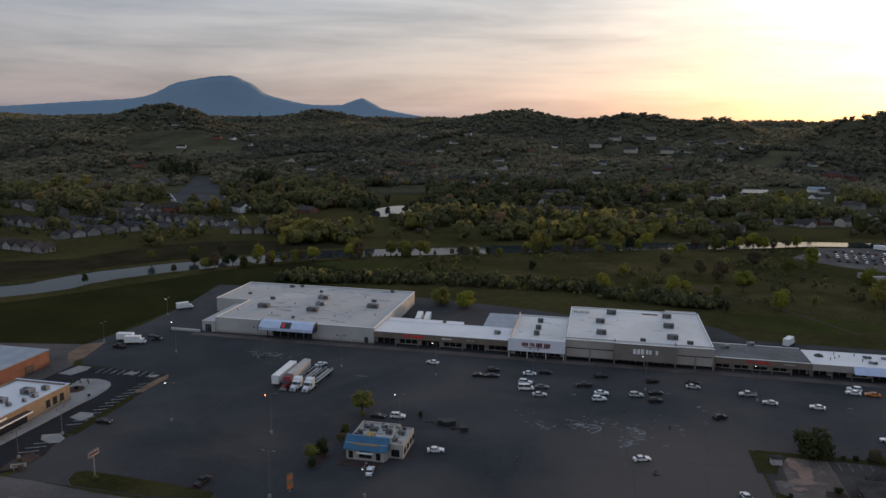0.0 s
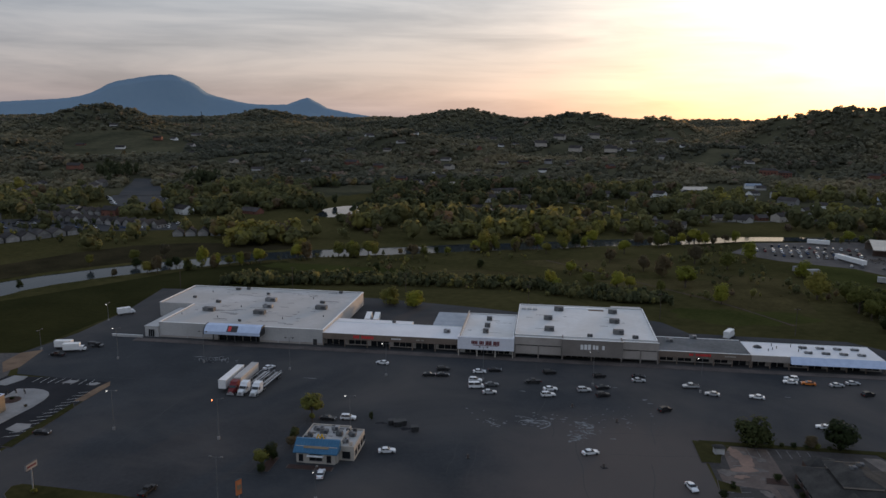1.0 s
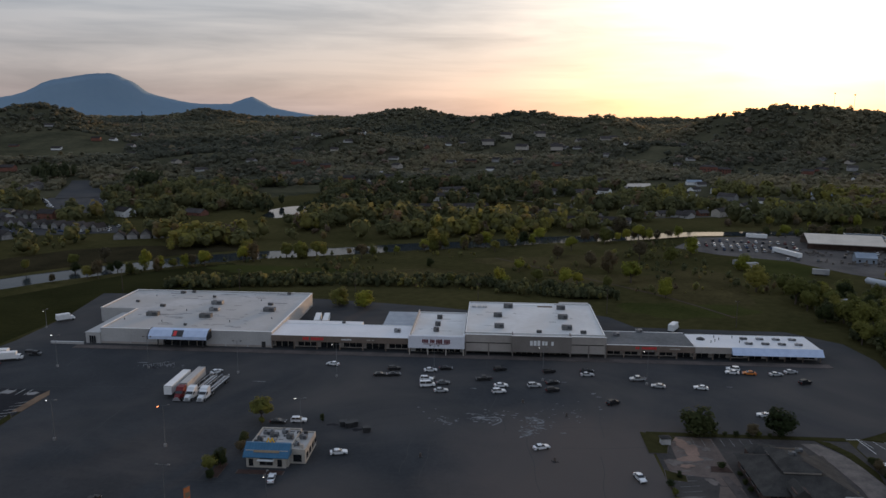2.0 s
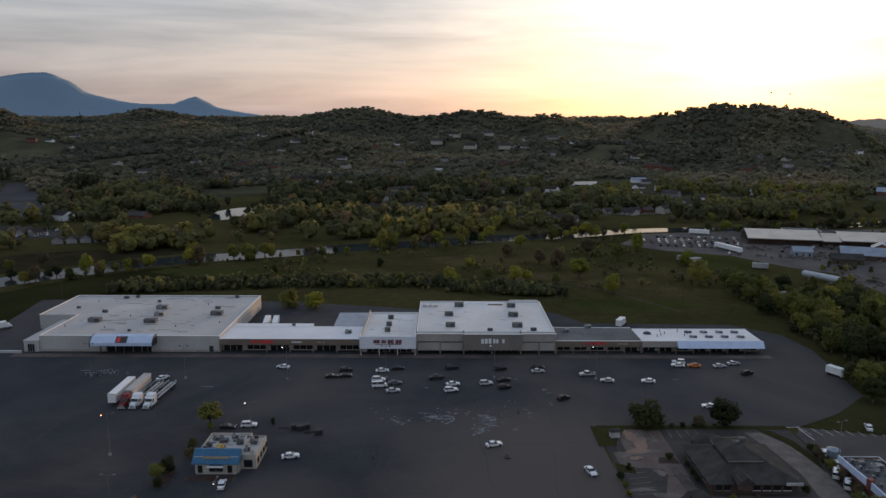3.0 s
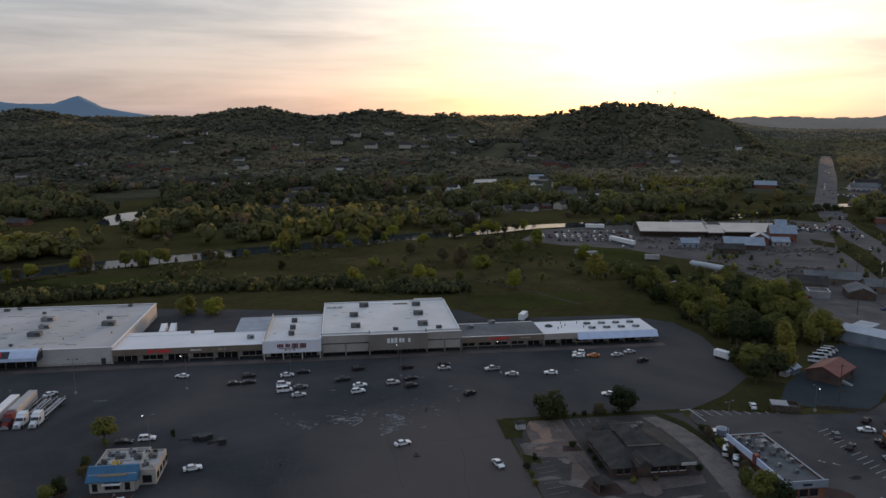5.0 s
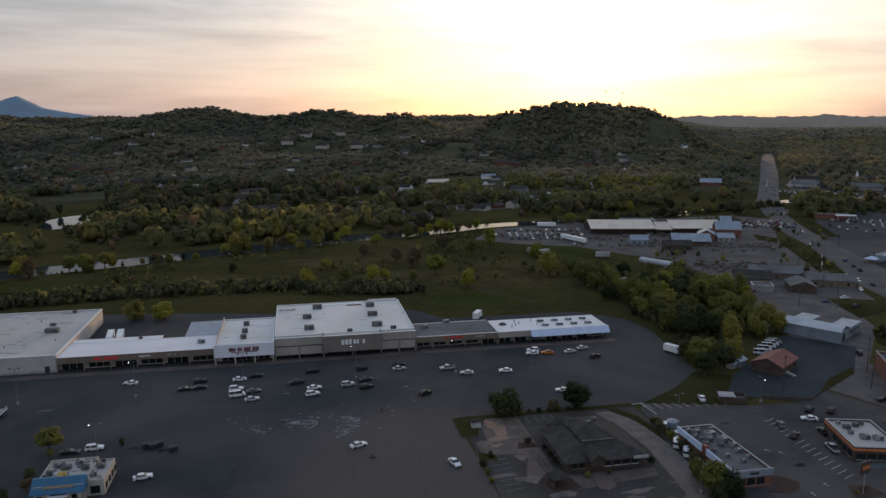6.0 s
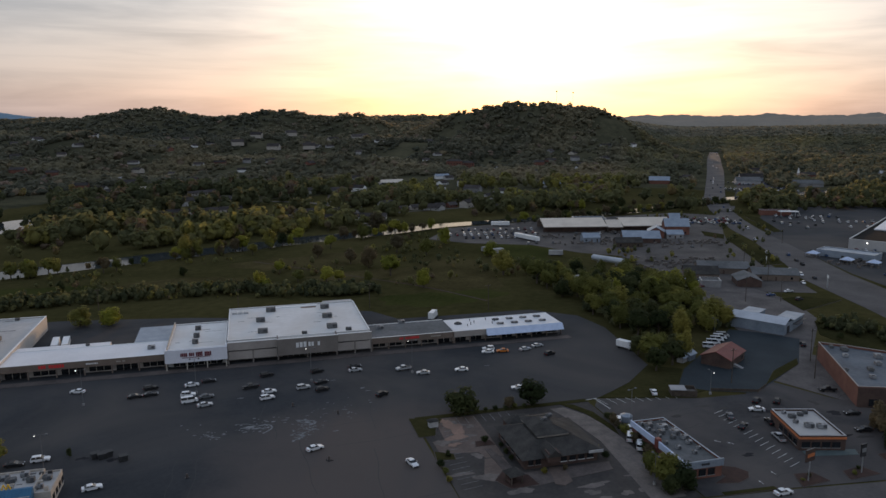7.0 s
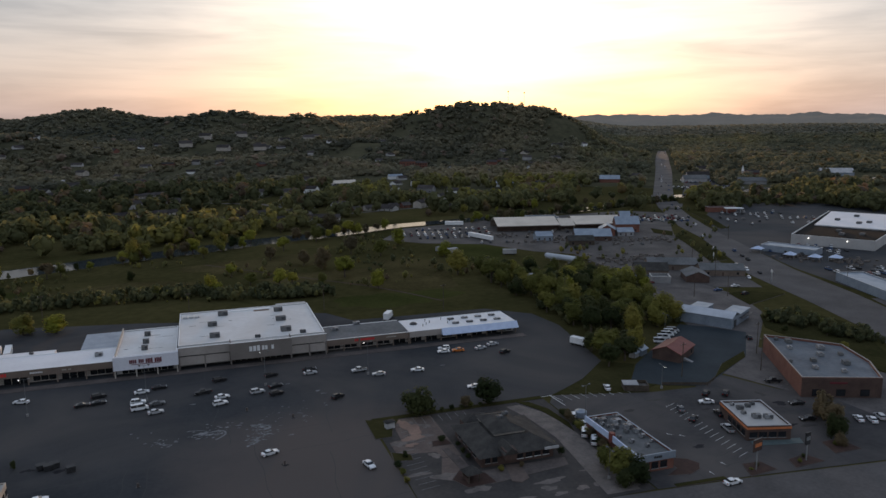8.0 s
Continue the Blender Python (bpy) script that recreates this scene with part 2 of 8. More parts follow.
M_WATER.node_tree.nodes["Principled BSDF"].inputs["IOR"].default_value = 1.09
M_POND = surface("pond_water", (0.020, 0.026, 0.030), (0.030, 0.036, 0.040), 0.02, 0.06, 0.02, fine=0.5, spec=0.5)
M_POND.node_tree.nodes["Principled BSDF"].inputs["IOR"].default_value = 1.25
M_TERRACE = surface("terrace_wall", (0.15, 0.146, 0.142), (0.29, 0.28, 0.268), 0.2, 0.85, own=0.4, spec=0.2)
M_LIT = lamp_glow("lit_lens", (1.0, 0.95, 0.88), 4.0)
M_SODIUM = lamp_glow("sodium_lens", (1.0, 0.22, 0.06), 14.0)
GREENS = [(0.0, (0.034, 0.039, 0.020)), (0.30, (0.062, 0.064, 0.031)), (0.55, (0.094, 0.090, 0.036)), (0.75, (0.146, 0.130, 0.030)), (0.9, (0.104, 0.074, 0.042)), (1.0, (0.076, 0.058, 0.044))]
M_LEAF = foliage("leaves", GREENS, attr=True)
# leaf colours for the further woods, with haze and veiling glare painted in
M_BUDS_HAZE = foliage("hazed_budding_woods", [(0.0, (0.054, 0.057, 0.043)), (0.3, (0.082, 0.080, 0.056)), (0.55, (0.120, 0.108, 0.069)), (0.8, (0.156, 0.130, 0.080)), (1.0, (0.140, 0.106, 0.084))], attr=True)
M_OLIVE_HAZE = foliage("hazed_olive_woods", [(0.0, (0.056, 0.060, 0.042)), (0.3, (0.084, 0.084, 0.055)), (0.55, (0.108, 0.102, 0.060)), (0.75, (0.138, 0.122, 0.060)), (1.0, (0.108, 0.088, 0.066))], attr=True)
M_THIN_HAZE = foliage("hazed_far_woods", [(0.0, (0.106, 0.104, 0.080)), (0.5, (0.130, 0.122, 0.088)), (1.0, (0.152, 0.134, 0.092))], attr=True)
DARKGREENS = [(0.0, (0.018, 0.024, 0.010)), (0.5, (0.028, 0.034, 0.013)), (1.0, (0.042, 0.046, 0.018))]

# ---- shape of the land ----
RIVER = [(-520, -190), (-380, -95), (-300, -18), (-246, 38), (-229, 58), (-224, 78), (-215, 95), (-199, 115), (-178, 138), (-160, 153), (-138, 175), (-102, 197), (-70, 211), (-30, 226), (3, 243), (48, 258), (96, 281), (165, 302), (212, 322), (250, 329), (296, 336), (345, 344), (440, 368), (545, 418), (700, 450), (1000, 520)]


def smooth(a, b, v):
    t = np.clip((v - a) / (b - a), 0, 1)
    return t * t * (3 - 2 * t)


def river_dist(x, y):
    best = np.full(np.shape(x), 1e9)
    for (ax, ay), (bx, by) in zip(RIVER, RIVER[1:]):
        dx, dy = bx - ax, by - ay
        t = np.clip(((x - ax) * dx + (y - ay) * dy) / (dx * dx + dy * dy), 0, 1)
        best = np.minimum(best, np.hypot(x - ax - t * dx, y - ay - t * dy))
    return best


def polar(az, d):
    return 59 + d * math.sin(radians(az)), -277 + d * math.cos(radians(az))


HILLS = [(-32.7, 1900, 53, 106), (-21.1, 2400, 21, 90), (-6.8, 2000, 44, 112), (2.3, 1900, 46, 87), (8.4, 1850, 40, 60), (16.1, 1700, 42, 62),
         (20.2, 1600, 60, 77), (24.9, 1620, 50, 104), (27.7, 1600, 12, 54), (-28.0, 1250, 14, 100), (-12, 1500, 16, 150), (44, 2700, 16, 300), (56, 2600, 14, 260)]


def height(x, y):
    d = np.hypot(x - 59, y + 277)
    az = np.degrees(np.arctan2(x - 59, y + 277))
    west = smooth(33, 25, az)
    h = 80.5 * smooth(1000, 2400, d) * west + 34 * smooth(1900, 3000, d) * (1 - west)
    for a, dd, top, s in HILLS:
        hx, hy = polar(a, dd)
        h = h + top * np.exp(-((x - hx) ** 2 + (y - hy) ** 2) / (2 * s * s))
    roll = np.sin(x * 0.011 + 1.3) * np.sin(y * 0.009 + 0.4) + 0.6 * np.sin(x * 0.023 + y * 0.017)
    h = h + 5 * roll * smooth(1050, 1700, d) * west
    fold = np.sin(x * 0.0115 + 0.9 * np.sin(y * 0.006)) * np.sin(y * 0.0135 + 1.9)
    h = h + 13 * (fold + 0.35) * smooth(1000, 1220, d) * smooth(1800, 1500, d) * west
    h = h - 2.2 * smooth(17.5, 11, river_dist(x, y))
    pond = np.hypot((x + 141) / 21, (y - 428) / 46)
    return h - 1.6 * smooth(1.15, 0.85, pond)


def graded(lo, hi, step, far_lo, far_hi):
    mid = list(np.arange(lo, hi + 0.1, step))
    up_, s = [], step
    while (up_ or mid)[-1] < far_hi:
        s = min(s * 1.05, 60)
        up_.append((up_ or mid)[-1] + s)
    dn, s = [], step
    while (dn[-1] if dn else mid[0]) > far_lo:
        s = min(s * 1.09, 200)
        dn.append((dn[-1] if dn else mid[0]) - s)
    return np.array(dn[::-1] + mid + up_)


def raw_mesh(name, verts, quads, mat, smoothed=False, attr=None):
    """A mesh from numpy arrays of vertices and of faces with equal corner counts."""
    me = bpy.data.meshes.new(name)
    nf, k = quads.shape
    me.vertices.add(len(verts))
    me.vertices.foreach_set("co", np.ascontiguousarray(verts, dtype=np.float32).ravel())
    me.loops.add(nf * k)
    me.loops.foreach_set("vertex_index", np.ascontiguousarray(quads, dtype=np.int32).ravel())
    me.polygons.add(nf)
    me.polygons.foreach_set("loop_start", np.arange(0, nf * k, k, dtype=np.int32))
    me.polygons.foreach_set("loop_total", np.full(nf, k, dtype=np.int32))
    me.update(calc_edges=True)
    if smoothed:
        me.polygons.foreach_set("use_smooth", np.ones(nf, dtype=bool))
    if attr is not None:
        me.attributes.new("tint", "FLOAT", "POINT").data.foreach_set("value", np.ascontiguousarray(attr, dtype=np.float32))
    me.materials.append(mat)
    me.validate()
    return me


gx, gy = graded(-330, 480, 5.0, -4600, 4700), graded(-320, 420, 5.0, -2500, 4650)
GX, GY = np.meshgrid(gx, gy)
land = np.stack([GX, GY, height(GX, GY)], -1).reshape(-1, 3)
i = np.arange(len(gx) * len(gy)).reshape(len(gy), len(gx))
land_faces = np.stack([i[:-1, :-1], i[:-1, 1:], i[1:, 1:], i[1:, :-1]], -1).reshape(-1, 4)
land_mesh = raw_mesh("ground", land, land_faces, M_GROUND, True)
land_mesh.materials.append(M_FLOOR)
mid = land[land_faces].mean(axis=1)
land_mesh.polygons.foreach_set("material_index", (np.hypot(mid[:, 0] - 59, mid[:, 1] + 277) + 60 * np.sin(mid[:, 0] * 0.02) > 900).astype(np.int32))
tagged(new("ground", land_mesh), "olive green meadow and hill ground in dusk light", "ground", kind="structure")


def ribbon(name, pts, half, z, mat, smooth_steps=6):
    """A flat band of even width along a line of points."""
    p = np.array(pts, float)
    fine = []
    for k in range(len(p) - 1):
        p0, p1, p2, p3 = p[max(k - 1, 0)], p[k], p[k + 1], p[min(k + 2, len(p) - 1)]
        for s in range(smooth_steps):
            t = s / smooth_steps
            fine.append(0.5 * (2 * p1 + (p2 - p0) * t + (2 * p0 - 5 * p1 + 4 * p2 - p3) * t * t + (3 * p1 - p0 - 3 * p2 + p3) * t ** 3))
    fine.append(p[-1])
    fine = np.array(fine)
    d = np.gradient(fine, axis=0)
    d /= np.linalg.norm(d, axis=1)[:, None]
    nrm = np.stack([-d[:, 1], d[:, 0]], -1)
    hw = half(fine[:, 0])[:, None] if callable(half) else np.full((len(fine), 1), float(half))
    a, b = fine + nrm * hw, fine - nrm * hw
    zz = np.full((len(fine), 1), z) if not callable(z) else None
    if zz is None:
        za, zb = z(a[:, 0], a[:, 1])[:, None], z(b[:, 0], b[:, 1])[:, None]
    else:
        za = zb = zz
    v = np.concatenate([np.hstack([a, za]), np.hstack([b, zb])])
    n = len(fine)
    j = np.arange(n - 1)
    return raw_mesh(name, v, np.stack([j, j + n, j + n + 1, j + 1], -1), mat)


tagged(new("river", ribbon("river", RIVER, lambda x: 16.5 - 6.5 * smooth(60, 220, x), -0.9, M_WATER)), "calm grey river reflecting the evening sky between grassy banks", "river", kind="structure")
a = np.linspace(0, 2 * math.pi, 40, endpoint=False)
wob = 1 + 0.10 * np.sin(3 * a + 1) + 0.06 * np.sin(5 * a)
rim = np.stack([-141 + 21.5 * wob * np.cos(a), 428 + 47 * wob * np.sin(a), np.full(40, -0.7)], -1)
tagged(new("pond", raw_mesh("pond", rim, np.arange(40)[None, :], M_POND)), "small bright pond mirroring the pale sky", "pond", kind="structure")

# distant mountains, far beyond the hills, with blue haze put into their colour
saz = np.arange(-60, 0, 0.12)
prof = np.full(len(saz), 0.02)
for top, c, wl, wr in ((2.78, -27.99, 3.87, 1.82), (1.13, -32.15, 11.1, 1.78), (1.23, -25.81, 0.96, 2.88), (0.91, -18.91, 5.87, 3.81)):
    prof = prof + top * np.exp(-(np.abs(saz - c) / np.where(saz < c, wl, wr)) ** (2.6 if top > 1.9 else 2.0))
prof = prof + 0.56 * np.clip(1 - np.abs(saz + 18.2) / 1.5, 0, 1)
prof = prof + 0.008 * np.sin(saz * 9) + 0.006 * np.sin(saz * 23 + 1) - 0.25 * np.clip((saz + 14) / 4, 0, 3)
rows_ = []
for dd, k in ((4300, 0.0), (4380, 0.35), (4460, 0.66), (4520, 0.88), (4560, 1.0), (4700, 0.3)):
    rows_.append(np.stack([59 + dd * np.sin(np.radians(saz)), -277 + dd * np.cos(np.radians(saz)), 60 * (k < 0.01) + k * (90 + 4560 * np.tan(np.radians(prof)))], -1))
mv = np.concatenate(rows_)
j = np.arange(len(saz) - 1)
mf = np.concatenate([np.stack([j + r * len(saz), j + 1 + r * len(saz), j + 1 + (r + 1) * len(saz), j + (r + 1) * len(saz)], -1) for r in range(5)])
tagged(new("backdrop", raw_mesh("backdrop", mv, mf, M_MOUNT_HAZE, True)), "distant mountain with a second small peak, haze blue in its colour", "mountain", kind="structure")

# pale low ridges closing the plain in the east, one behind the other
# haze is painted into this pale ridge colour
M_FARRIDGE_HAZE = surface("hazed_far_ridge", (0.250, 0.222, 0.184), (0.300, 0.262, 0.212), 0.006, 1.0, spec=0.0, fine=0.05)
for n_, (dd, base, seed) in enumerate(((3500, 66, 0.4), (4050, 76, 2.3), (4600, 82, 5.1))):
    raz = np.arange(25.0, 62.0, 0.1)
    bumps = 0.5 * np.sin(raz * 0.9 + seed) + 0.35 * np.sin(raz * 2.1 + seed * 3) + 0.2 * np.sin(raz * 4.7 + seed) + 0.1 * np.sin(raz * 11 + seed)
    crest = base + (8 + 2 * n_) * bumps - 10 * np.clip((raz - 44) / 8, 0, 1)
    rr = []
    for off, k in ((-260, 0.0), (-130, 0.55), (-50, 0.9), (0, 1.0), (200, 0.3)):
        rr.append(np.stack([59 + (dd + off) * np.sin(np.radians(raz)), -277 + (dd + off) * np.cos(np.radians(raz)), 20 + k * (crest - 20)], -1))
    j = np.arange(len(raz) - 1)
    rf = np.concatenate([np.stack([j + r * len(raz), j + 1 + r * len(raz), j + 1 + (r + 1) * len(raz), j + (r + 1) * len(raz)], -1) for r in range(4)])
    tagged(new("backdrop", raw_mesh("backdrop", np.concatenate(rr), rf, M_FARRIDGE_HAZE, True)), "far wooded ridge, evening haze in its colour", "ridge", kind="structure")


def dry_patch(x, y, rx, ry, seed, mat, label):
    """An irregular tract of other grass, lying on the meadow."""
    r = random.Random(seed)
    ph = [r.uniform(0, 6.28) for _ in range(4)]
    pts = []
    for k in range(48):
        a = 2 * math.pi * k / 48
        s = 1 + 0.16 * math.sin(2 * a + ph[0]) + 0.13 * math.sin(3 * a + ph[1]) + 0.08 * math.sin(7 * a + ph[2]) + 0.05 * math.sin(11 * a + ph[3])
        pts.append((x + rx * s * math.cos(a), y + ry * s * math.sin(a), 0.02 + 0.004 * seed))
    tagged(new("grass_tract", raw_mesh("grass_tract", np.array(pts), np.arange(48)[None, :], mat)), label, "grass", kind="structure")


M_DRY = surface("dry_grass", (0.042, 0.036, 0.016), (0.098, 0.080, 0.036), 0.04, 0.95, 0.8, fine=0.5, spec=0.0)
M_LUSH = surface("fresh_grass", (0.033, 0.038, 0.012), (0.066, 0.066, 0.022), 0.03, 0.95, 0.8, fine=0.5, spec=0.0)
for k, (x, y, rx, ry) in enumerate(((168, 130, 34, 38), (95, 190, 40, 26), (120, 140, 30, 14), (20, 150, 30, 12))):
    dry_patch(x, y, rx, ry, k, M_DRY, "tract of dry brownish meadow grass")
for k, (x, y, rx, ry) in enumerate(((150, 74, 28, 16), (235, 196, 24, 26), (228, 165, 20, 18), (-70, 150, 40, 12))):
    dry_patch(x, y, rx, ry, 4 + k, M_LUSH, "tract of fresh green grass")
M_LAWN = surface("dark_lawn", (0.021, 0.022, 0.009), (0.037, 0.036, 0.014), 0.03, 0.95, 0.8, fine=0.5, spec=0.0)
lawn = np.array([(-139, -30), (-134.8, 38), (-141.3, 82), (-110, 85), (-60, 112), (-104, 168), (-150, 131), (-178, 84), (-214, 28), (-268, -34), (-345, -102), (-184, -110), (-177, -36)], float)
tagged(new("lawn", raw_mesh("lawn", np.column_stack([lawn, np.full(len(lawn), 0.03)]), np.arange(len(lawn))[None, :], M_LAWN)), "dark green lawn between the river and the store", "lawn", kind="structure")
M_BANK = surface("dry_bank", (0.024, 0.021, 0.012), (0.050, 0.041, 0.022), 0.05, 0.95, 0.8, fine=0.6, spec=0.0)
far_bank = np.array([(-400, -40), (-315, 0), (-264, 52), (-247, 70), (-240, 86), (-230, 106), (-212, 128), (-192, 150), (-173, 166), (-150, 188), (-112, 213), (-120, 226), (-192, 222), (-228, 202), (-250, 170), (-268, 124), (-302, 106), (-350, 70), (-450, 20)], float)
tagged(new("river_bank", raw_mesh("river_bank", np.column_stack([far_bank, np.full(len(far_bank), 0.03)]), np.arange(len(far_bank))[None, :], M_BANK)), "dry brownish grass bank beyond the river", "bank", kind="structure")
tagged(new("field_track", ribbon("field_track", [(60, 200), (79.9, 178.4), (110.9, 142.9), (146.7, 101.3), (170.2, 62.1)], 0.6, 0.07, M_MULCH)), "narrow dark track through the meadow", "track", kind="structure")

# ---- building blocks ----
class Form:
    """Collects vertices and faces of one part."""

    def __init__(self):
        self.v, self.f = [], []

    def box(self, x0, y0, z0, x1, y1, z1):
        b = len(self.v)
        self.v += [(x0, y0, z0), (x1, y0, z0), (x1, y1, z0), (x0, y1, z0), (x0, y0, z1), (x1, y0, z1), (x1, y1, z1), (x0, y1, z1)]
        self.f += [tuple(b + k for k in q) for q in ((3, 2, 1, 0), (4, 5, 6, 7), (0, 1, 5, 4), (1, 2, 6, 5), (2, 3, 7, 6), (3, 0, 4, 7))]
        return self

    def prism(self, poly, z0, z1):
        """An upright block over a polygon that runs counter-clockwise."""
        n, b = len(poly), len(self.v)
        self.v += [(x, y, z0) for x, y in poly] + [(x, y, z1) for x, y in poly]
        self.f += [tuple(b + k for k in reversed(range(n))), tuple(b + n + k for k in range(n))]
        self.f += [(b + k, b + (k + 1) % n, b + n + (k + 1) % n, b + n + k) for k in range(n)]
        return self

    def side(self, prof, x0, x1):
        """A profile in y, z drawn along x."""
        n, b = len(prof), len(self.v)
        self.v += [(x0, y, z) for y, z in prof] + [(x1, y, z) for y, z in prof]
        self.f += [tuple(b + k for k in range(n)), tuple(b + n + k for k in reversed(range(n)))]
        self.f += [(b + k, b + n + k, b + n + (k + 1) % n, b + (k + 1) % n) for k in range(n)]
        return self

    def tube(self, p, q, r0, r1=None, n=8):
        r1 = r0 if r1 is None else r1
        p, q = Vector(p), Vector(q)
        turn = (q - p).to_track_quat("Z", "Y")
        b = len(self.v)
        for c, r in ((p, r0), (q, r1)):
            for k in range(n):
                a = 2 * math.pi * k / n
                self.v.append(tuple(c + turn @ Vector((r * math.cos(a), r * math.sin(a), 0))))
        self.f += [(b + k, b + (k + 1) % n, b + n + (k + 1) % n, b + n + k) for k in range(n)]
        self.f += [tuple(b + k for k in reversed(range(n))), tuple(b + n + k for k in range(n))]
        return self

    def hip(self, x0, y0, x1, y1, z, top, inset):
        """A hipped roof: eaves at z, ridge or flat top at top, drawn in by inset."""
        b = len(self.v)
        self.v += [(x0, y0, z), (x1, y0, z), (x1, y1, z), (x0, y1, z), (x0 + inset, y0 + inset, top), (x1 - inset, y0 + inset, top), (x1 - inset, y1 - inset, top), (x0 + inset, y1 - inset, top)]
        self.f += [tuple(b + k for k in q) for q in ((3, 2, 1, 0), (4, 5, 6, 7), (0, 1, 5, 4), (1, 2, 6, 5), (2, 3, 7, 6), (3, 0, 4, 7))]
        return self

    def mesh(self, name, mat, smoothed=False):
        me = bpy.data.meshes.new(name)
        me.from_pydata([tuple(map(float, p)) for p in self.v], [], self.f)
        me.materials.append(mat)
        if smoothed:
            me.polygons.foreach_set("use_smooth", [True] * len(me.polygons))
        me.update()
        return me


def part(name, form, mat, parent, label="", smoothed=False):
    me = form if isinstance(form, bpy.types.Mesh) else form.mesh(name, mat, smoothed)
    ob = new(name, me)
    ob.parent = parent
    if label:
        tagged(ob, label)
    return ob


def thing(name, x, y, z, label, category, group="", turn=0.0, kind=""):
    ob = new(name)
    ob.matrix_world = pose(x, y, z, 0, 0, turn)
    return tagged(ob, label, category, group, kind)


def sheet(name, poly, z, mat, label, category, thick=0.06):
    """A laid surface over a polygon, its top at z."""
    ob = new(name, Form().prism(poly, z - thick, z).mesh(name, mat))
    return tagged(ob, label, category, kind="structure")


def walls(x0, y0, x1, y1, h, mat, parent, t=0.3, label=""):
    """Four walls with thickness, each a part."""
    for f in (Form().box(x0, y0, 0, x1, y0 + t, h), Form().box(x0, y1 - t, 0, x1, y1, h), Form().box(x0, y0 + t, 0, x0 + t, y1 - t, h), Form().box(x1 - t, y0 + t, 0, x1, y1 - t, h)):
        part("wall", f, mat, parent, label)


def parapet(x0, y0, x1, y1, z0, z1, t=0.35):
    f = Form()
    f.box(x0, y0, z0, x1, y0 + t, z1).box(x0, y1 - t, z0, x1, y1, z1).box(x0, y0 + t, z0, x0 + t, y1 - t, z1).box(x1 - t, y0 + t, z0, x1, y1 - t, z1)
    return f


def roof_unit(x, y, z, w=3.0, d=2.0, h=1.3, turn=0.0, pale=False):
    u = thing("rooftop_unit", x, y, z, "grey metal air-conditioning unit standing on the roof", "rooftop unit", "rooftop units", turn)
    part("casing", Form().box(-w / 2, -d / 2, 0.15, w / 2, d / 2, h), M_UNIT if pale else M_ROOFG, u)
    part("curb", Form().box(-w / 2 + 0.1, -d / 2 + 0.1, 0, w / 2 - 0.1, d / 2 - 0.1, 0.15), M_DARKMETAL, u)
    part("fan_guard", Form().tube((-w / 4, 0, h), (-w / 4, 0, h + 0.12), d * 0.3, n=12), M_DARKMETAL, u, "round dark fan guard")
    part("hood", Form().side([(-d / 2 - 0.5, h * 0.45), (-d / 2, h * 0.45), (-d / 2, h)], w * 0.05, w * 0.4), M_DARKMETAL, u, "dark sloping intake hood")
    return u


def bars(parent, x0, x1, y, z0, z1, mat, n, name="lettering", seed=1, turned=False, label=""):
    """A line of plain upright bars where a shop name stands."""
    r = random.Random(seed)
    w = (x1 - x0) / n
    panel = None
    for k in range(n):
        if r.random() < 0.06 and 0 < k < n - 1:
            continue
        a, b = x0 + (k + 0.12) * w, x0 + (k + 0.88) * w
        top = z1 - (z1 - z0) * 0.12 * r.random()
        if turned:
            f = Form().box(y - 0.06, a, z0, y + 0.06, b, top)
        else:
            f = Form().box(a, y - 0.06, z0, b, y + 0.06, top)
        panel = part("letter", f, mat, parent, label if panel is None else "")
    return panel

# ---- laid ground: parking areas, roads, kerbs and grass ----
sheet("parking_lot", [(-85.5, -112), (-84, -118), (-84, -129.6), (-69, -130.4), (104, -133.4), (103, -70), (164, -70), (181, -60.5), (196.5, -46), (204, 3), (201, 24), (184, 40), (140, 41), (121, 42), (112, 58), (104, 62), (50, 64), (30, 70), (-22, 80), (-110, 84), (-141, 82), (-134.5, 38), (-134, 0), (-139, -29), (-124, -50.5), (-88, -53), (-85.5, -72)][::1], 0.08, M_ASPHALT, "huge worn grey asphalt parking lot with stains and patches", "parking lot")
sheet("pavement", [(-106, -3.2), (-106, -7.2), (184, -7.2), (184, -3.2)], 0.23, M_WORN, "raised concrete walk along the shop fronts", "pavement", 0.3)
# street along the south side and its kerb
sheet("road", [(-700, -150), (-77, -156), (150, -162), (600, -216), (600, -188), (340, -157), (225, -141.7), (184, -137), (150, -134.4), (0, -133.4), (-57, -132), (-77, -130), (-700, -124)], 0.07, M_ROAD, "wide grey street along the south edge of the lots", "road")
sheet("road", [(250, -145), (300, -90), (322, -45), (336, 0), (352, 60), (372, 98), (408, 176), (427, 228), (452, 276), (479, 330), (500, 364), (524, 356), (496, 320), (469, 268), (448, 221), (412, 130), (385, 60), (368, 0), (352, -45), (345, -90), (345, -157)][::-1], 0.09, M_ROAD, "broad multi-lane road running away towards the hills", "road")
tagged(new("road", ribbon("road", [(487, 324), (512, 366), (539, 411), (585, 478), (637, 553), (708, 655), (785, 767), (876, 902), (968, 1037), (1050, 1157), (1132, 1276)], lambda x: 11.0 + 1.5 * smooth(560, 800, x) - 3.0 * smooth(950, 1132, x), lambda x, y: np.maximum(height(x, y), 0) + 0.6, M_ROAD)), "broad pale road running to the far hills", "road", kind="structure")
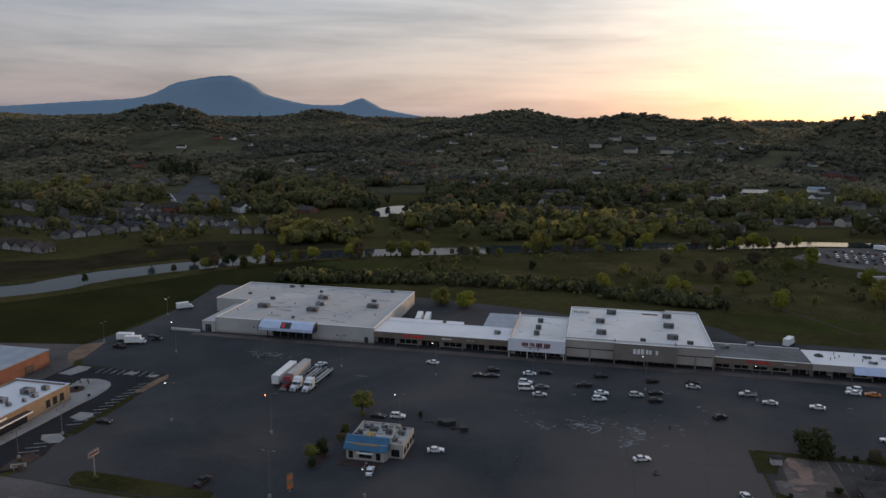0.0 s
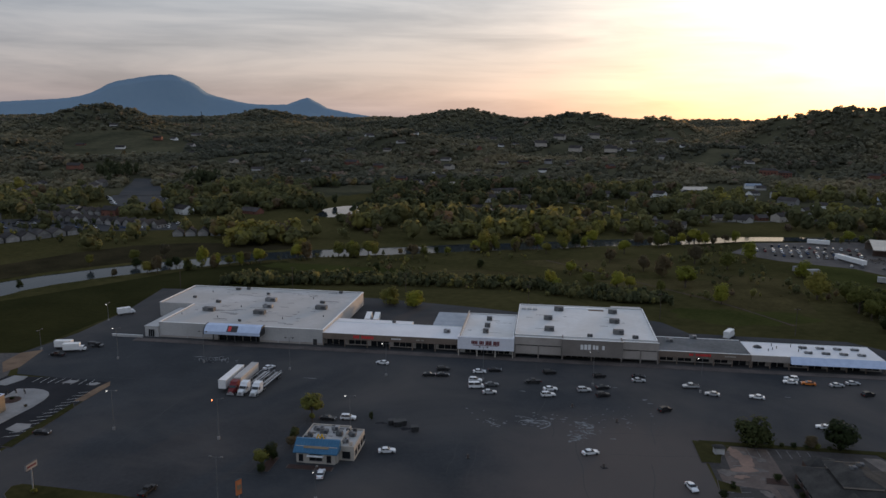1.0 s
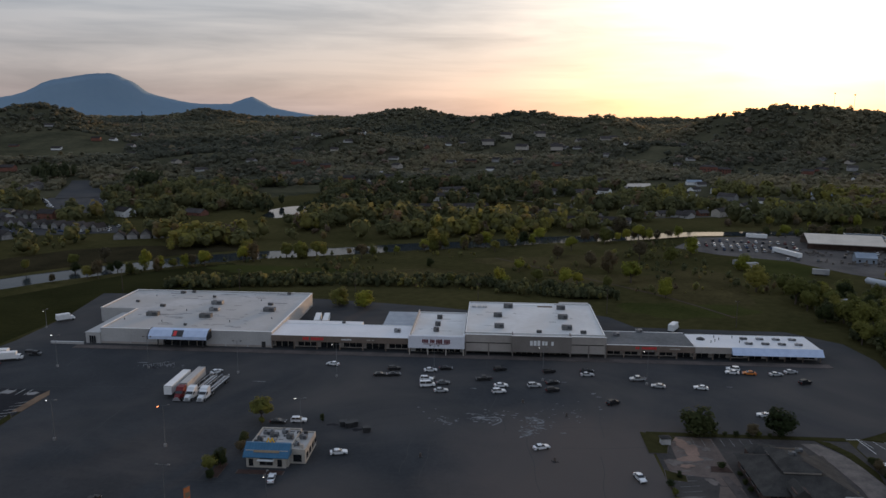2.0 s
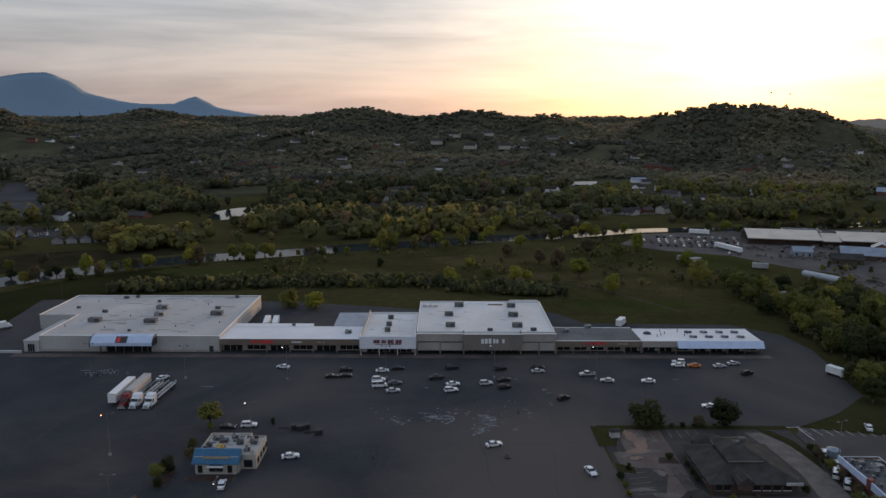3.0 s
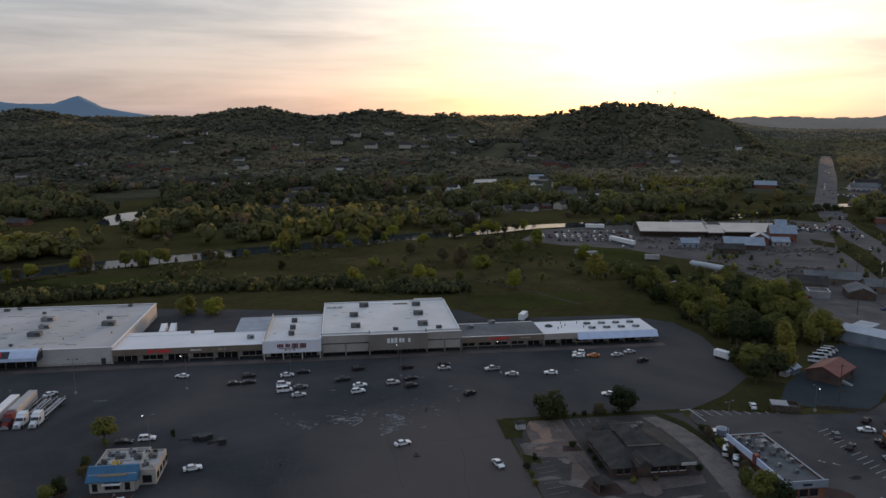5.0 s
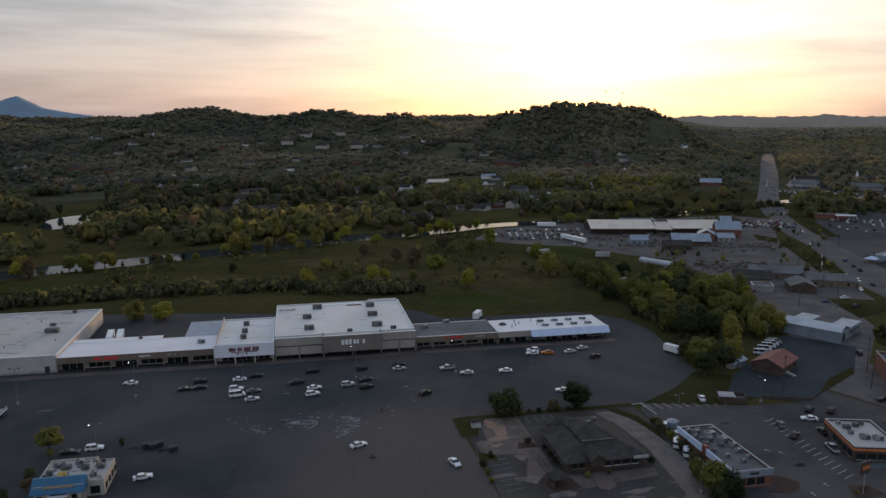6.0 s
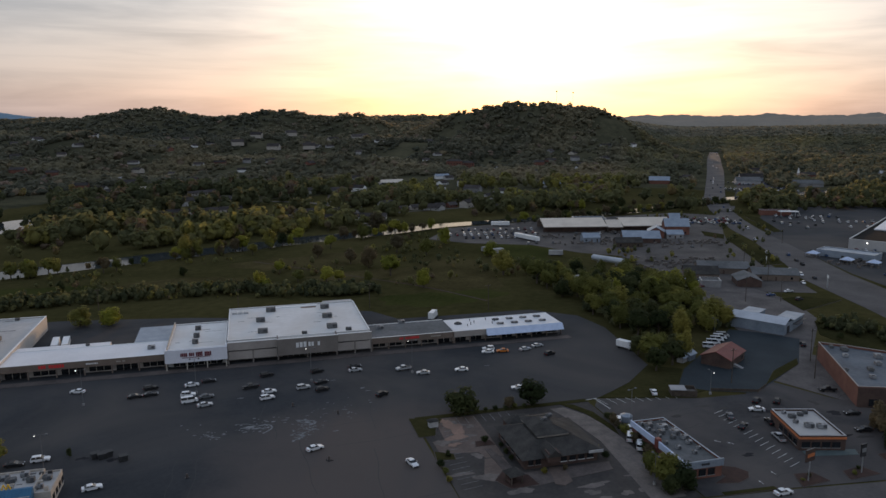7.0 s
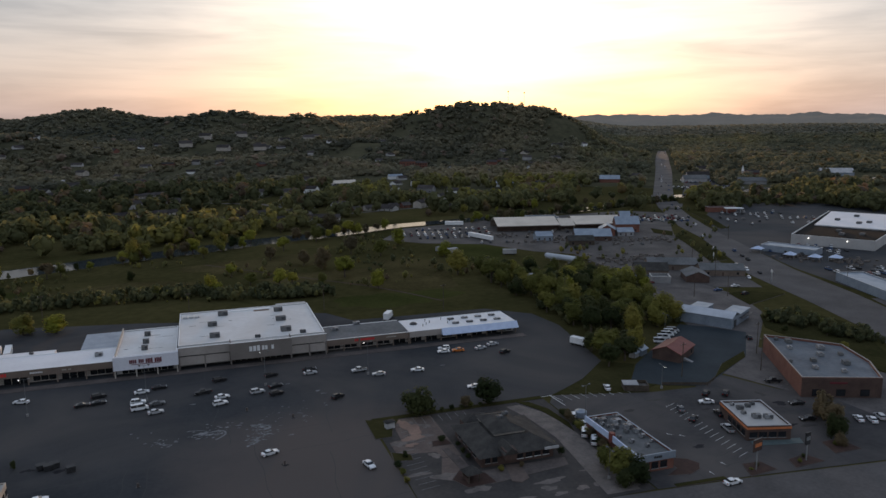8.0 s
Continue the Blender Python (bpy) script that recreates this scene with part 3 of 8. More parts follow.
# restaurant lots east of the main lot
M_EASTLOT = surface("patched_asphalt", (0.034, 0.034, 0.036), (0.082, 0.078, 0.077), 0.07, 0.9, 0.5, fine=0.7, lo=0.28, hi=0.72, spec=0.1, cast=((0.098, 0.088, 0.082), 0.03))
M_COURT = surface("court_asphalt", (0.038, 0.036, 0.035), (0.088, 0.079, 0.073), 0.09, 0.9, 0.4, fine=0.9, lo=0.3, hi=0.7, spec=0.1)
M_PINK = surface("pinkish_concrete", (0.085, 0.068, 0.060), (0.185, 0.143, 0.122), 0.14, 0.9, 0.3, fine=1.1, lo=0.3, hi=0.7, spec=0.1)
sheet("restaurant_lot", [(104, -133.6), (160, -134.4), (160, -72), (104, -72)], 0.12, M_COURT, "worn patched dark parking court", "parking lot")
for poly in ([(105.4, -95.2), (115.8, -97.2), (116.4, -101), (121.6, -101), (121.8, -73), (109.4, -72.2), (108.8, -86.8), (105.2, -87.6)], [(112.6, -111.6), (116.0, -101.4), (121.2, -101.4), (121.2, -112.2)]):
    sheet("worn_concrete", poly[::-1], 0.128, M_PINK, "worn pinkish concrete paving of the court", "paving")
sheet("restaurant_lot", [(160.5, -134.6), (184, -136.4), (225, -141), (250, -144.4), (247, -104), (236, -90), (226, -68), (212, -80), (196, -79), (164, -70.5), (160.5, -76)], 0.11, M_EASTLOT, "grey parking lot with white bay lines", "parking lot")
sheet("restaurant_lot", [(228, -68), (238, -92), (250, -144.4), (340, -156), (345, -90), (303, -76), (283, -92), (262, -52), (283, -30), (300, -12), (306, 3), (312, 10), (312, 45), (300, 80), (270, 40), (258, -8), (246, -57)], 0.10, surface("pale_drive", (0.072, 0.066, 0.063), (0.150, 0.134, 0.126), 0.1, 0.9, 0.4, fine=1.0, spec=0.1), "grey drive beside the brick building", "drive")
sheet("blue_lot", [(195.2, -67.7), (202.9, -74.4), (216, -79.9), (224, -75.5), (250, -59.3), (271.6, -33.9), (261.6, -21.2), (252.9, -14.4), (206.5, -53.2)], 0.14, M_TEAL, "smooth grey asphalt yard below the red-roofed house", "yard")
# market yards
sheet("market_yard", [(186, 252), (210, 226), (250, 206), (270, 168), (290, 150), (288, 108), (280, 55), (300, 44), (336, 30), (352, 70), (390, 180), (412, 216), (468, 300), (440, 330), (300, 318), (215, 300)], 0.08, M_GRAVEL, "pale gravel yard of the market", "yard")
sheet("store_lot", [(440, 200), (412, 130), (388, 62), (372, -10), (480, -40), (700, 130), (640, 330), (540, 330), (478, 262)], 0.07, M_ASPHALT, "large grey supermarket parking lot", "parking lot")
sheet("mall_field_east", [(352, -46), (368, -8), (480, -42), (480, -134), (340, -134), (345, -90)], 0.07, M_ROAD, "grey lot beside the broad road", "parking lot")
sheet("dealer_lot", [(572, 424), (618, 408), (700, 480), (745, 562), (716, 626), (640, 512)], 0.07, M_ASPHALT, "grey dealer lot beside the broad road", "parking lot")
# fresh lot and its paths in the west
sheet("fresh_lot", [(-126, -53), (-103, -51.5), (-88, -53.4), (-86, -72), (-87, -104), (-86, -111), (-83.6, -117), (-83.8, -124), (-87, -129), (-140, -128), (-140, -112), (-126, -80)], 0.14, M_NEWASPH, "fresh black asphalt lot with white bay lines", "parking lot")
sheet("west_yard", [(-176, -36), (-139, -29), (-126, -53), (-126, -80), (-140, -112), (-180, -112)], 0.06, M_GRAVEL, "bare pale yard round the orange building", "yard")
for poly, lab in (([(-113.6, -64), (-108.2, -62.8), (-104.6, -63.4), (-101.6, -64.9), (-99.6, -67.4), (-98.4, -71.2), (-97.9, -77.4), (-98.5, -86), (-98.9, -102.3), (-99.6, -117), (-104, -117), (-104.2, -81), (-111.8, -80.6)], "pale concrete walk round the new restaurant"), ([(-123.6, -52.4), (-118.4, -52.5), (-117.6, -55.6), (-119.6, -61.8), (-124.9, -61.3)], "pale concrete apron by the fresh lot"), ([(-94.2, -89.6), (-89.6, -89.4), (-88.3, -91.8), (-89.6, -95.5), (-94.4, -93.9)], "pale concrete pad in the fresh lot"), ([(-93.4, -106.6), (-89.1, -104.6), (-85.6, -107), (-85.2, -109.8), (-87.6, -110.9), (-91.4, -109.4)], "small pale concrete island")):
    sheet("pavement", poly[::-1], 0.24, M_CONCRETE, lab, "pavement", 0.2)


def island(poly, mat, label, kerb=0.25, h=0.2):
    """A kerbed bed: a concrete rim with planting inside."""
    c = np.mean(np.array(poly), axis=0)
    inner = [tuple(np.array(p) + (c - np.array(p)) / max(np.linalg.norm(c - np.array(p)), 0.1) * kerb) for p in poly]
    t = thing("kerbed_island", 0, 0, 0, label, "island", "kerbed islands", kind="structure")
    part("kerb", Form().prism(poly, 0, h), M_WORN, t, "worn concrete kerb")
    part("bed", Form().prism(inner, h - 0.1, h + 0.05), mat, t)
    return t


island([(-68.2, -128), (-65.6, -130.3), (-45, -131), (-28.5, -128.6), (-28.9, -125.6), (-42, -124), (-60, -122.9), (-67.4, -122.7), (-69.2, -124.2)], M_GRASS, "long grass island beside the street")
island([(-87.6, -104.6), (-84.4, -104.6), (-85.2, -75.5), (-87.8, -72)], M_GRASS, "narrow grass strip with a kerb between the lots")
island([(-103, -56.5), (-98.5, -56.5), (-98, -53.6), (-102, -53.4)], M_CONCRETE, "small pale kerbed island")
sheet("bare_strip", [(-88.6, -70.6), (-85.6, -70.4), (-85.4, -56), (-87.4, -52.4), (-88.4, -58)], 0.2, M_DIRT, "bare tan strip at the end of the grass", "ground", 0.15)
island([(-93.4, -55.6), (-92.4, -57.3), (-90, -56.8), (-89.4, -54.6), (-91.4, -53.8)], M_CONCRETE, "small pale kerbed island")
island([(-88.6, -128), (-84.2, -125.4), (-84, -118.4), (-88, -117), (-89.4, -121.6)], M_MULCH, "dark planted bed beside the fresh lot")
island([(102, -84), (107, -84), (108.5, -79), (112, -72.5), (102, -69.8)], M_GRASS, "corner grass island")
island([(103.4, -99), (108.6, -100), (109, -96.5), (104, -93.5)], M_GRASS, "small dark green island")
island([(114.7, -113.4), (117.2, -118.8), (124.9, -118.5), (124.1, -112.9), (118.8, -108.4)][::1], M_MULCH, "kerbed mulch bed round the pavilion")
island([(150.3, -71.4), (154.2, -72.9), (157.9, -80), (158.9, -92), (157.6, -97.7), (156.6, -90), (154.6, -80)][::-1], M_GRASS, "curved grass strip between the court and the drive")
island([(115.8, -93.8), (121.6, -94), (121, -90.5), (116.5, -90.5)], M_MULCH, "small mulch bed in the parking court")
island([(186, -137), (195, -136), (194, -131), (188.5, -130.5)], M_MULCH, "dark mulch bed round the sign")
island([(200, -137), (210, -136.4), (208, -131.5), (201.5, -132.5)], M_MULCH, "dark mulch bed beside the drive")
island([(216, -134), (225, -134), (224, -127), (218, -127)], M_MULCH, "dark planted bed by the street")
island([(165, -135.4), (179.9, -136), (179.8, -134.6), (165.2, -133.8)], M_GRASS, "narrow strip beside the street")
island([(166.6, -129.6), (172.6, -131.0), (176.6, -129.4), (178.6, -126.6), (177, -123.4), (173, -121.2), (171.4, -121.4), (171.2, -127.2)], M_MULCH, "bare bed at the corner of the long restaurant")
island([(356, 98), (369, 97), (403, 183), (393, 183)], M_GRASS, "long grass island between the lanes")
island([(447.5, 203), (456, 205), (493, 281), (487, 293)], M_GRASS, "grass median beside the broad road")
island([(393, 188), (406, 206), (399, 226), (388, 205)], M_GRASS, "grass patch in front of the market")
island([(304, 2), (336, 14), (322, 26), (310, 25)], M_GRASS, "grass triangle beside the road")
sheet("grass_bank", [(284, -31), (283, -90), (302, -75), (322, -36), (318, -8), (296, -14)], 0.2, M_GRASS, "grass bank between the brick building and the road", "grass", 0.2)
island([(223.4, -75.2), (249.3, -60), (253.6, -54), (235.5, -63.6)], M_GRASS, "grass wedge beside the yard")
sheet("grass_bank", [(181, -60), (165, -70), (190, -76.5), (201.5, -73.6), (195, -67.4), (206, -53), (196, -46)], 0.2, M_GRASS, "sloping grass corner below the trees", "grass", 0.2)
sheet("grass_bank", [(104, -72), (160, -72), (160, -69.6), (104, -69.6)], 0.2, M_GRASS, "thin grass verge under the trees", "grass", 0.2)
sheet("bare_ground", [(-139, -29), (-133, -24), (-128, -44), (-130, -50), (-138, -40)], 0.12, M_DIRT, "patch of bare brown earth", "ground")


def stripes(name, x, y, n, dx, dy, length, turn, mat=M_PAINT, w=0.14, z=0.17, label="white painted bay lines"):
    """A row of bay lines, each a piece of its own."""
    t = thing(name, x, y, z, label, "road marking", "bay lines", 0.0, kind="structure")
    me = Form().box(-w / 2, 0, 0, w / 2, length, 0.012).mesh("bay_line", mat)
    for k in range(n):
        part("bay_line", me, mat, t).matrix_local = pose(k * dx, k * dy, 0, 0, 0, turn)
    return t


stripes("bay_lines", -113, -57.4, 8, 2.8, 0.05, 5.0, 0)
stripes("bay_lines", -91.5, -99, 13, 0.0, 2.9, 5.2, -62)
stripes("bay_lines", -91.5, -118, 4, 0.0, 2.9, 5.2, -62)
stripes("bay_lines", 190.6, -127, 15, 0.15, 2.55, 4.4, -68)
stripes("bay_lines", 165, -76, 9, 3.0, -0.15, 5.0, 12)
stripes("bay_lines", 106, -116, 9, 0.0, 2.7, 5.0, -80, M_FADED)
stripes("bay_lines", 110, -90, 6, 0.0, 2.7, 5.0, -82, M_FADED)
stripes("bay_lines", 116, -78, 7, 2.7, 0, 5.0, 0, M_FADED)
stripes("edge_line", 164, -79.5, 1, 0, 0, 9.5, 5, M_PAINT, 0.25, 0.16, "white edge line at the lot entrance")
stripes("edge_line", 155, -71, 1, 0, 0, 9.0, -86, M_PAINT, 0.25, 0.16, "white edge line at the lot entrance")
for yy in (-147.2, -146.6):
    stripes("centre_line", -60, yy, 1, 0, 0, 220, -91, M_FADED, 0.14, 0.075, "worn yellowish centre line of the street")
for yy in (-138, -154):
    stripes("lane_line", -100, yy, 22, 12.0, -0.15, 3.2, -91, M_FADED, 0.14, 0.075, "broken white lane line")


def blotch(name, x, y, rx, ry, seed, mat, label, z=0.084):
    r = random.Random(seed)
    n = 22
    p = []
    ph = [r.uniform(0, 6.28) for _ in range(3)]
    for k in range(n):
        a = 2 * math.pi * k / n
        s = 0.85 + 0.2 * math.sin(2 * a + ph[0]) + 0.15 * math.sin(3 * a + ph[1]) + 0.12 * math.sin(5 * a + ph[2]) + 0.12 * r.random()
        p.append((x + rx * s * math.cos(2 * math.pi * k / n), y + ry * s * math.sin(2 * math.pi * k / n)))
    return tagged(new(name, Form().prism(p, z - 0.01, z + 0.006).mesh(name, mat)), label, "stain", "lot patches", "structure")


for k, (x, y, rx, ry) in enumerate([(55.4, -63.2, 2.6, 0.7), (57.6, -64.4, 1.2, 0.6), (58.5, -66.9, 0.5, 0.4), (54.3, -66.3, 0.6, 0.4), (70.3, -62.6, 0.9, 0.5), (72.4, -64.0, 1.2, 0.6), (73.4, -65.4, 0.9, 0.4), (69.6, -72.4, 1.2, 0.35), (68.6, -74.2, 0.8, 0.3), (67.6, -76, 0.4, 0.5), (74, -69.5, 0.7, 0.3), (44.5, -66.8, 0.7, 0.3), (46.5, -69, 0.5, 0.3), (66, -60.5, 0.8, 0.3), (80, -72.5, 0.8, 0.4), (92.6, -40, 0.9, 0.6), (94, -43, 0.8, 0.35), (53, -38.5, 1.0, 0.35), (84, -30, 0.8, 0.3), (-21, -38, 3.0, 0.2), (-70, -22, 2.4, 0.3), (-60, -24, 2, 0.3), (36, -56.5, 0.4, 0.3), (38, -60, 0.35, 0.3), (41.5, -57.5, 0.3, 0.25), (140, -30, 0.9, 0.3)]):
    blotch("pale_patch", x, y, rx, ry, k, M_PATCH, "pale worn patch on the asphalt", 0.084 + 0.002 * (k % 5))
for pts, wd in (([(58.2, -62.8), (60.4, -62.4), (61.8, -63.6), (61.9, -65.6), (60.6, -67.4), (59.2, -68.6)], 0.28), ([(69.2, -61.6), (71.6, -62.2), (74.2, -63.6), (74.6, -65.4), (72.6, -66.4)], 0.25), ([(71.6, -70.8), (69.8, -72.6), (70.2, -74.2), (68.4, -75.4), (67.2, -76.6)], 0.25), ([(42.6, -64.6), (44.6, -66.6), (47.4, -68.4)], 0.14), ([(52, -60), (55, -60.6), (57, -62)], 0.12)):
    tagged(new("pale_streak", ribbon("pale_streak", pts, wd, 0.088, M_PATCH)), "curving pale streak of worn sealant on the asphalt", "stain", "lot patches", "structure")
for k, (x, y, rx, ry) in enumerate([(76, -91, 1.0, 0.8), (12, -72, 1.6, 1.0), (20, -75, 1.8, 1.1), (-63, -27, 2.4, 1.2), (73, -80, 0.8, 0.5)]):
    blotch("oil_stain", x, y, rx, ry, 50 + k, M_NEWASPH, "dark stain on the asphalt", 0.081)
fl, flecks = random.Random(29), Form()
for k in range(230):
    cx, cy, sx, sy = fl.choice(((57, -64.5, 5.5, 2.2), (72, -64, 3.5, 2.0), (69, -73, 2.6, 3.2), (72, -69, 3, 3), (45, -66, 4, 3), (82, -58, 9, 7), (60, -60, 9, 3), (-62, -25, 7, 2)))
    x, y, w, d = fl.gauss(cx, sx * 0.6), fl.gauss(cy, sy * 0.6), fl.uniform(0.15, 1.3), fl.uniform(0.08, 0.4)
    flecks.prism([(x, y), (x + w * 0.5, y - d * 0.6), (x + w, y + d * 0.2), (x + w * 0.7, y + d), (x + w * 0.2, y + d * 0.8)], 0.07, 0.0955 + 0.00002 * k)
tagged(new("pale_flecks", flecks.mesh("pale_flecks", M_PATCH)), "scattered pale flecks of worn sealant on the asphalt", "stains", kind="stuff")
for k, (x, y, a) in enumerate(((181.8, -108.6, 40), (184.6, -110.6, 40), (184.2, -128.6, 8), (178, -132, 5))):
    t = thing("arrow_marking", x, y, 0.122, "white painted lane arrow on the asphalt", "road marking", "lane arrows", a, kind="structure")
    part("shaft", Form().box(-0.08, -0.9, 0, 0.08, 0.3, 0.012), M_PAINT, t)
    part("tip", Form().prism([(-0.3, 0.3), (0.3, 0.3), (0, 0.9)], 0, 0.012), M_PAINT, t)
rp = random.Random(17)
M_SLAB = surface("pale_slab", (0.10, 0.088, 0.080), (0.19, 0.162, 0.145), 0.3, 0.85, 0.3, fine=1.5, spec=0.2)
for k in range(16):
    x, y = rp.uniform(107, 121), rp.uniform(-128, -76)
    blotch("pale_slab", x, y, rp.uniform(1.2, 4.0), rp.uniform(0.8, 2.4), 80 + k, M_SLAB, "paler patch in the worn court", 0.132 + 0.004 * k)
for k in range(8):
    blotch("pale_slab", rp.uniform(124, 158), rp.uniform(-131, -119), rp.uniform(1.5, 4.5), rp.uniform(0.6, 1.6), 100 + k, M_SLAB, "paler patch in the worn court", 0.132 + 0.004 * k)
rt = random.Random(7)
for k in range(34):
    x, y, a = rt.uniform(-110, 185), rt.uniform(-125, -12), rt.choice((0, 90, 90, 0, 4, 86)) + rt.uniform(-4, 4)
    if x > 100 and y < -60 or x < -80 and y < -50:
        continue
    L = rt.uniform(12, 45)
    pts = [(s * L / 6, 0.35 * math.sin(s * 1.7 + k)) for s in range(7)]
    ob = new("tar_seam", ribbon("tar_seam", pts, 0.09, 0.0, M_TAR, 3))
    ob.matrix_world = pose(x, y, 0.086, 0, 0, a)
    tagged(ob, "thin dark tar seam in the asphalt", "tar seam", "tar seams", "structure")

re_ = random.Random(41)
for k in range(26):
    x, y, a = re_.uniform(163, 236), re_.uniform(-132, -82), re_.choice((12, -68, 20, -74)) + re_.uniform(-6, 6)
    ob = new("tar_seam", ribbon("tar_seam", [(q * 2.2, 0.4 * math.sin(q * 1.9 + k)) for q in range(re_.randint(4, 9))], 0.08, 0.0, M_TAR, 3))
    ob.matrix_world = pose(x, y, 0.117, 0, 0, a)
    tagged(ob, "thin dark tar seam in the asphalt", "tar seam", "tar seams", "structure")
for k in range(18):
    blotch("asphalt_patch", re_.uniform(166, 232), re_.uniform(-130, -84), re_.uniform(1.0, 3.6), re_.uniform(0.6, 2.2), 140 + k, re_.choice((M_NEWASPH, M_COURT, M_COURT)), "darker mended patch in the asphalt", 0.1125 + 0.0002 * k)

# ---- the shopping centre ----
def shop_front(t, x0, x1, y, z, n, glass_h=2.6, sill=0.4, mat=M_GLASS):
    """Shop windows between mullions, recessed under a fascia."""
    w = (x1 - x0) / n
    for k in range(n):
        p = part("window", Form().box(x0 + k * w + 0.1, y - 0.05, sill, x0 + (k + 1) * w - 0.1, y + 0.05, sill + glass_h), mat, t)
        part("mullion", Form().box(x0 + k * w - 0.05, y - 0.12, sill - 0.1, x0 + k * w + 0.09, y + 0.02, sill + glass_h + 0.1), M_CREAM, p)


def roof_seams(t, x0, y0, x1, y1, z, n, seed):
    """Dark ponding stains and seam strips on a flat roof."""
    r = random.Random(seed)
    for k in range(n):
        x, y, w = r.uniform(x0, x1 - 6), r.uniform(y0, y1), 1.0 + 7.0 * r.random() ** 2
        part("stain", Form().box(x, y, z, x + w, y + r.uniform(0.2, 0.55), z + 0.008 + 0.0006 * k), M_STAIN, t)


# department store
K = thing("department_store", 0, 0, 0, "large pale block department store with a flat white roof", "store")
part("wall", Form().box(-98, 0, 0, -28, 0.4, 6.4), M_WALLK, K, "pale front wall")
part("wall", Form().box(-28.4, 0.4, 0, -28, 66, 6.4), M_WALLK, K)
part("wall", Form().box(-114.5, 65.6, 0, -28.4, 66, 6.4), M_WALLK, K)
part("wall", Form().box(-114.5, 31, 0, -114.1, 65.6, 6.4), M_WALLK, K)
part("wall", Form().box(-114.1, 31, 0, -98, 31.4, 6.4), M_WALLK, K)
part("wall", Form().box(-98, 0.4, 0, -97.6, 31, 6.4), M_WALLK, K)
part("roof", Form().prism([(-97.6, 0.4), (-28.4, 0.4), (-28.4, 65.6), (-114.1, 65.6), (-114.1, 31.4), (-97.6, 31.4)], 5.7, 6.05), M_ROOFW, K, "stained white roof membrane")
part("parapet", Form().box(-98.1, -0.1, 6.4, -27.9, 0.5, 6.5).box(-28.5, 0.5, 6.4, -27.9, 66.1, 6.5).box(-114.6, 65.5, 6.4, -28.5, 66.1, 6.5).box(-114.6, 30.9, 6.4, -114, 65.5, 6.5).box(-98.1, 0.5, 6.4, -97.5, 31, 6.5), M_WHITE, K, "white metal coping")
roof_seams(K, -96, 6, -30, 64, 6.05, 60, 3)
part("annex", Form().box(-104, -0.5, 0, -98.05, 30, 4.4), M_WALLK, K, "low side wing with a garden door")
part("annex_roof", Form().box(-104.2, -0.7, 4.4, -98.05, 30.2, 4.6), M_ROOFW, K)
dr = part("door", Form().box(-102.6, -0.58, 0.2, -99.8, -0.5, 3.2), M_GLASS, K, "dark barred side door")
for k in range(4):
    part("bar", Form().box(-102.5 + k * 0.85, -0.66, 0.2, -102.4 + k * 0.85, -0.58, 3.2), M_STEEL, dr)
part("canopy", Form().side([(-4.6, 3.7), (-4.6, 4.9), (-2.4, 6.9), (0.2, 7.1), (0.2, 3.7)], -76.5, -52.5), M_BLUEAWN, K, "pale blue sloping entrance canopy")
for x in (-76.6, -52.7):
    part("canopy_edge", Form().side([(-4.7, 3.6), (-4.7, 5.0), (-2.4, 7.05), (0.2, 7.25), (0.2, 3.6)], x, x + 0.3), M_DARKMETAL, K)
part("sign", Form().side([(-4.66, 4.98), (-4.56, 4.92), (-2.4, 6.9), (-2.5, 6.98)], -66.8, -62.4), M_DARKMETAL, K, "dark square sign with a red shape")
part("sign_shape", Form().side([(-4.45, 5.24), (-4.35, 5.16), (-2.75, 6.66), (-2.85, 6.74)], -66.2, -65.0), M_RED, K, "plain red shapes")
shop_front(K, -72, -55, -0.1, 0, 5, 3.0, 0.15)
# flat dark panel stands in for the shade of a recessed entrance
part("entrance_recess", Form().box(-72.4, -0.05, 0.1, -54.6, 0.0, 3.6), M_DARKMETAL, K)
for x in (-72.5, -63.5, -54.5):
    part("column", Form().box(x - 0.18, -4.3, 0.2, x + 0.18, -3.9, 3.7), M_DARKMETAL, K)
for a, b in ((-98.05, -72.6), (-54.4, -28)):
    part("base_course", Form().box(a, -0.06, 0, b, 0, 0.9), M_WALLG, K, "grey painted wall base")
for x in (-97.9, -86, -79, -47, -38, -28.5):
    part("pilaster", Form().box(x, -0.12, 0, x + 0.4, 0, 6.4), M_WALLK, K)
part("service_door", Form().box(-32.2, -0.1, 0.1, -30.6, -0.02, 2.4), M_DARKMETAL, K)
for x, y, w in ((-86.3, 21.7, 5), (-62.7, 20.6, 5), (-66, 43, 5), (-63.1, 31.5, 4.2), (-38.9, 32.9, 5), (-41.5, 43, 2.2), (-88.7, 36.4, 2.2), (-103.5, 43.2, 1.6), (-66.2, 7.5, 1.2), (-38.6, 63.5, 1.8), (-90, 62, 2.4), (-85.4, 63.5, 1.8), (-72, 55, 1.5)):
    roof_unit(x, y, 6.05, w, w * 0.55, 0.6 + w * 0.2, pale=(x in (-63.1, -66)))
for x, y in ((-95, 14), (-78, 12), (-50, 14), (-48, 50), (-100, 55), (-75, 30), (-34, 20)):
    v = thing("roof_vent", x, y, 6.05, "small dark roof vent pipe", "roof vent", "roof vents")
    part("pipe", Form().tube((0, 0, 0), (0, 0, 0.8), 0.16), M_DARKMETAL, v)
    part("cap", Form().tube((0, 0, 0.8), (0, 0, 1.0), 0.3, 0.12), M_STEEL, v)


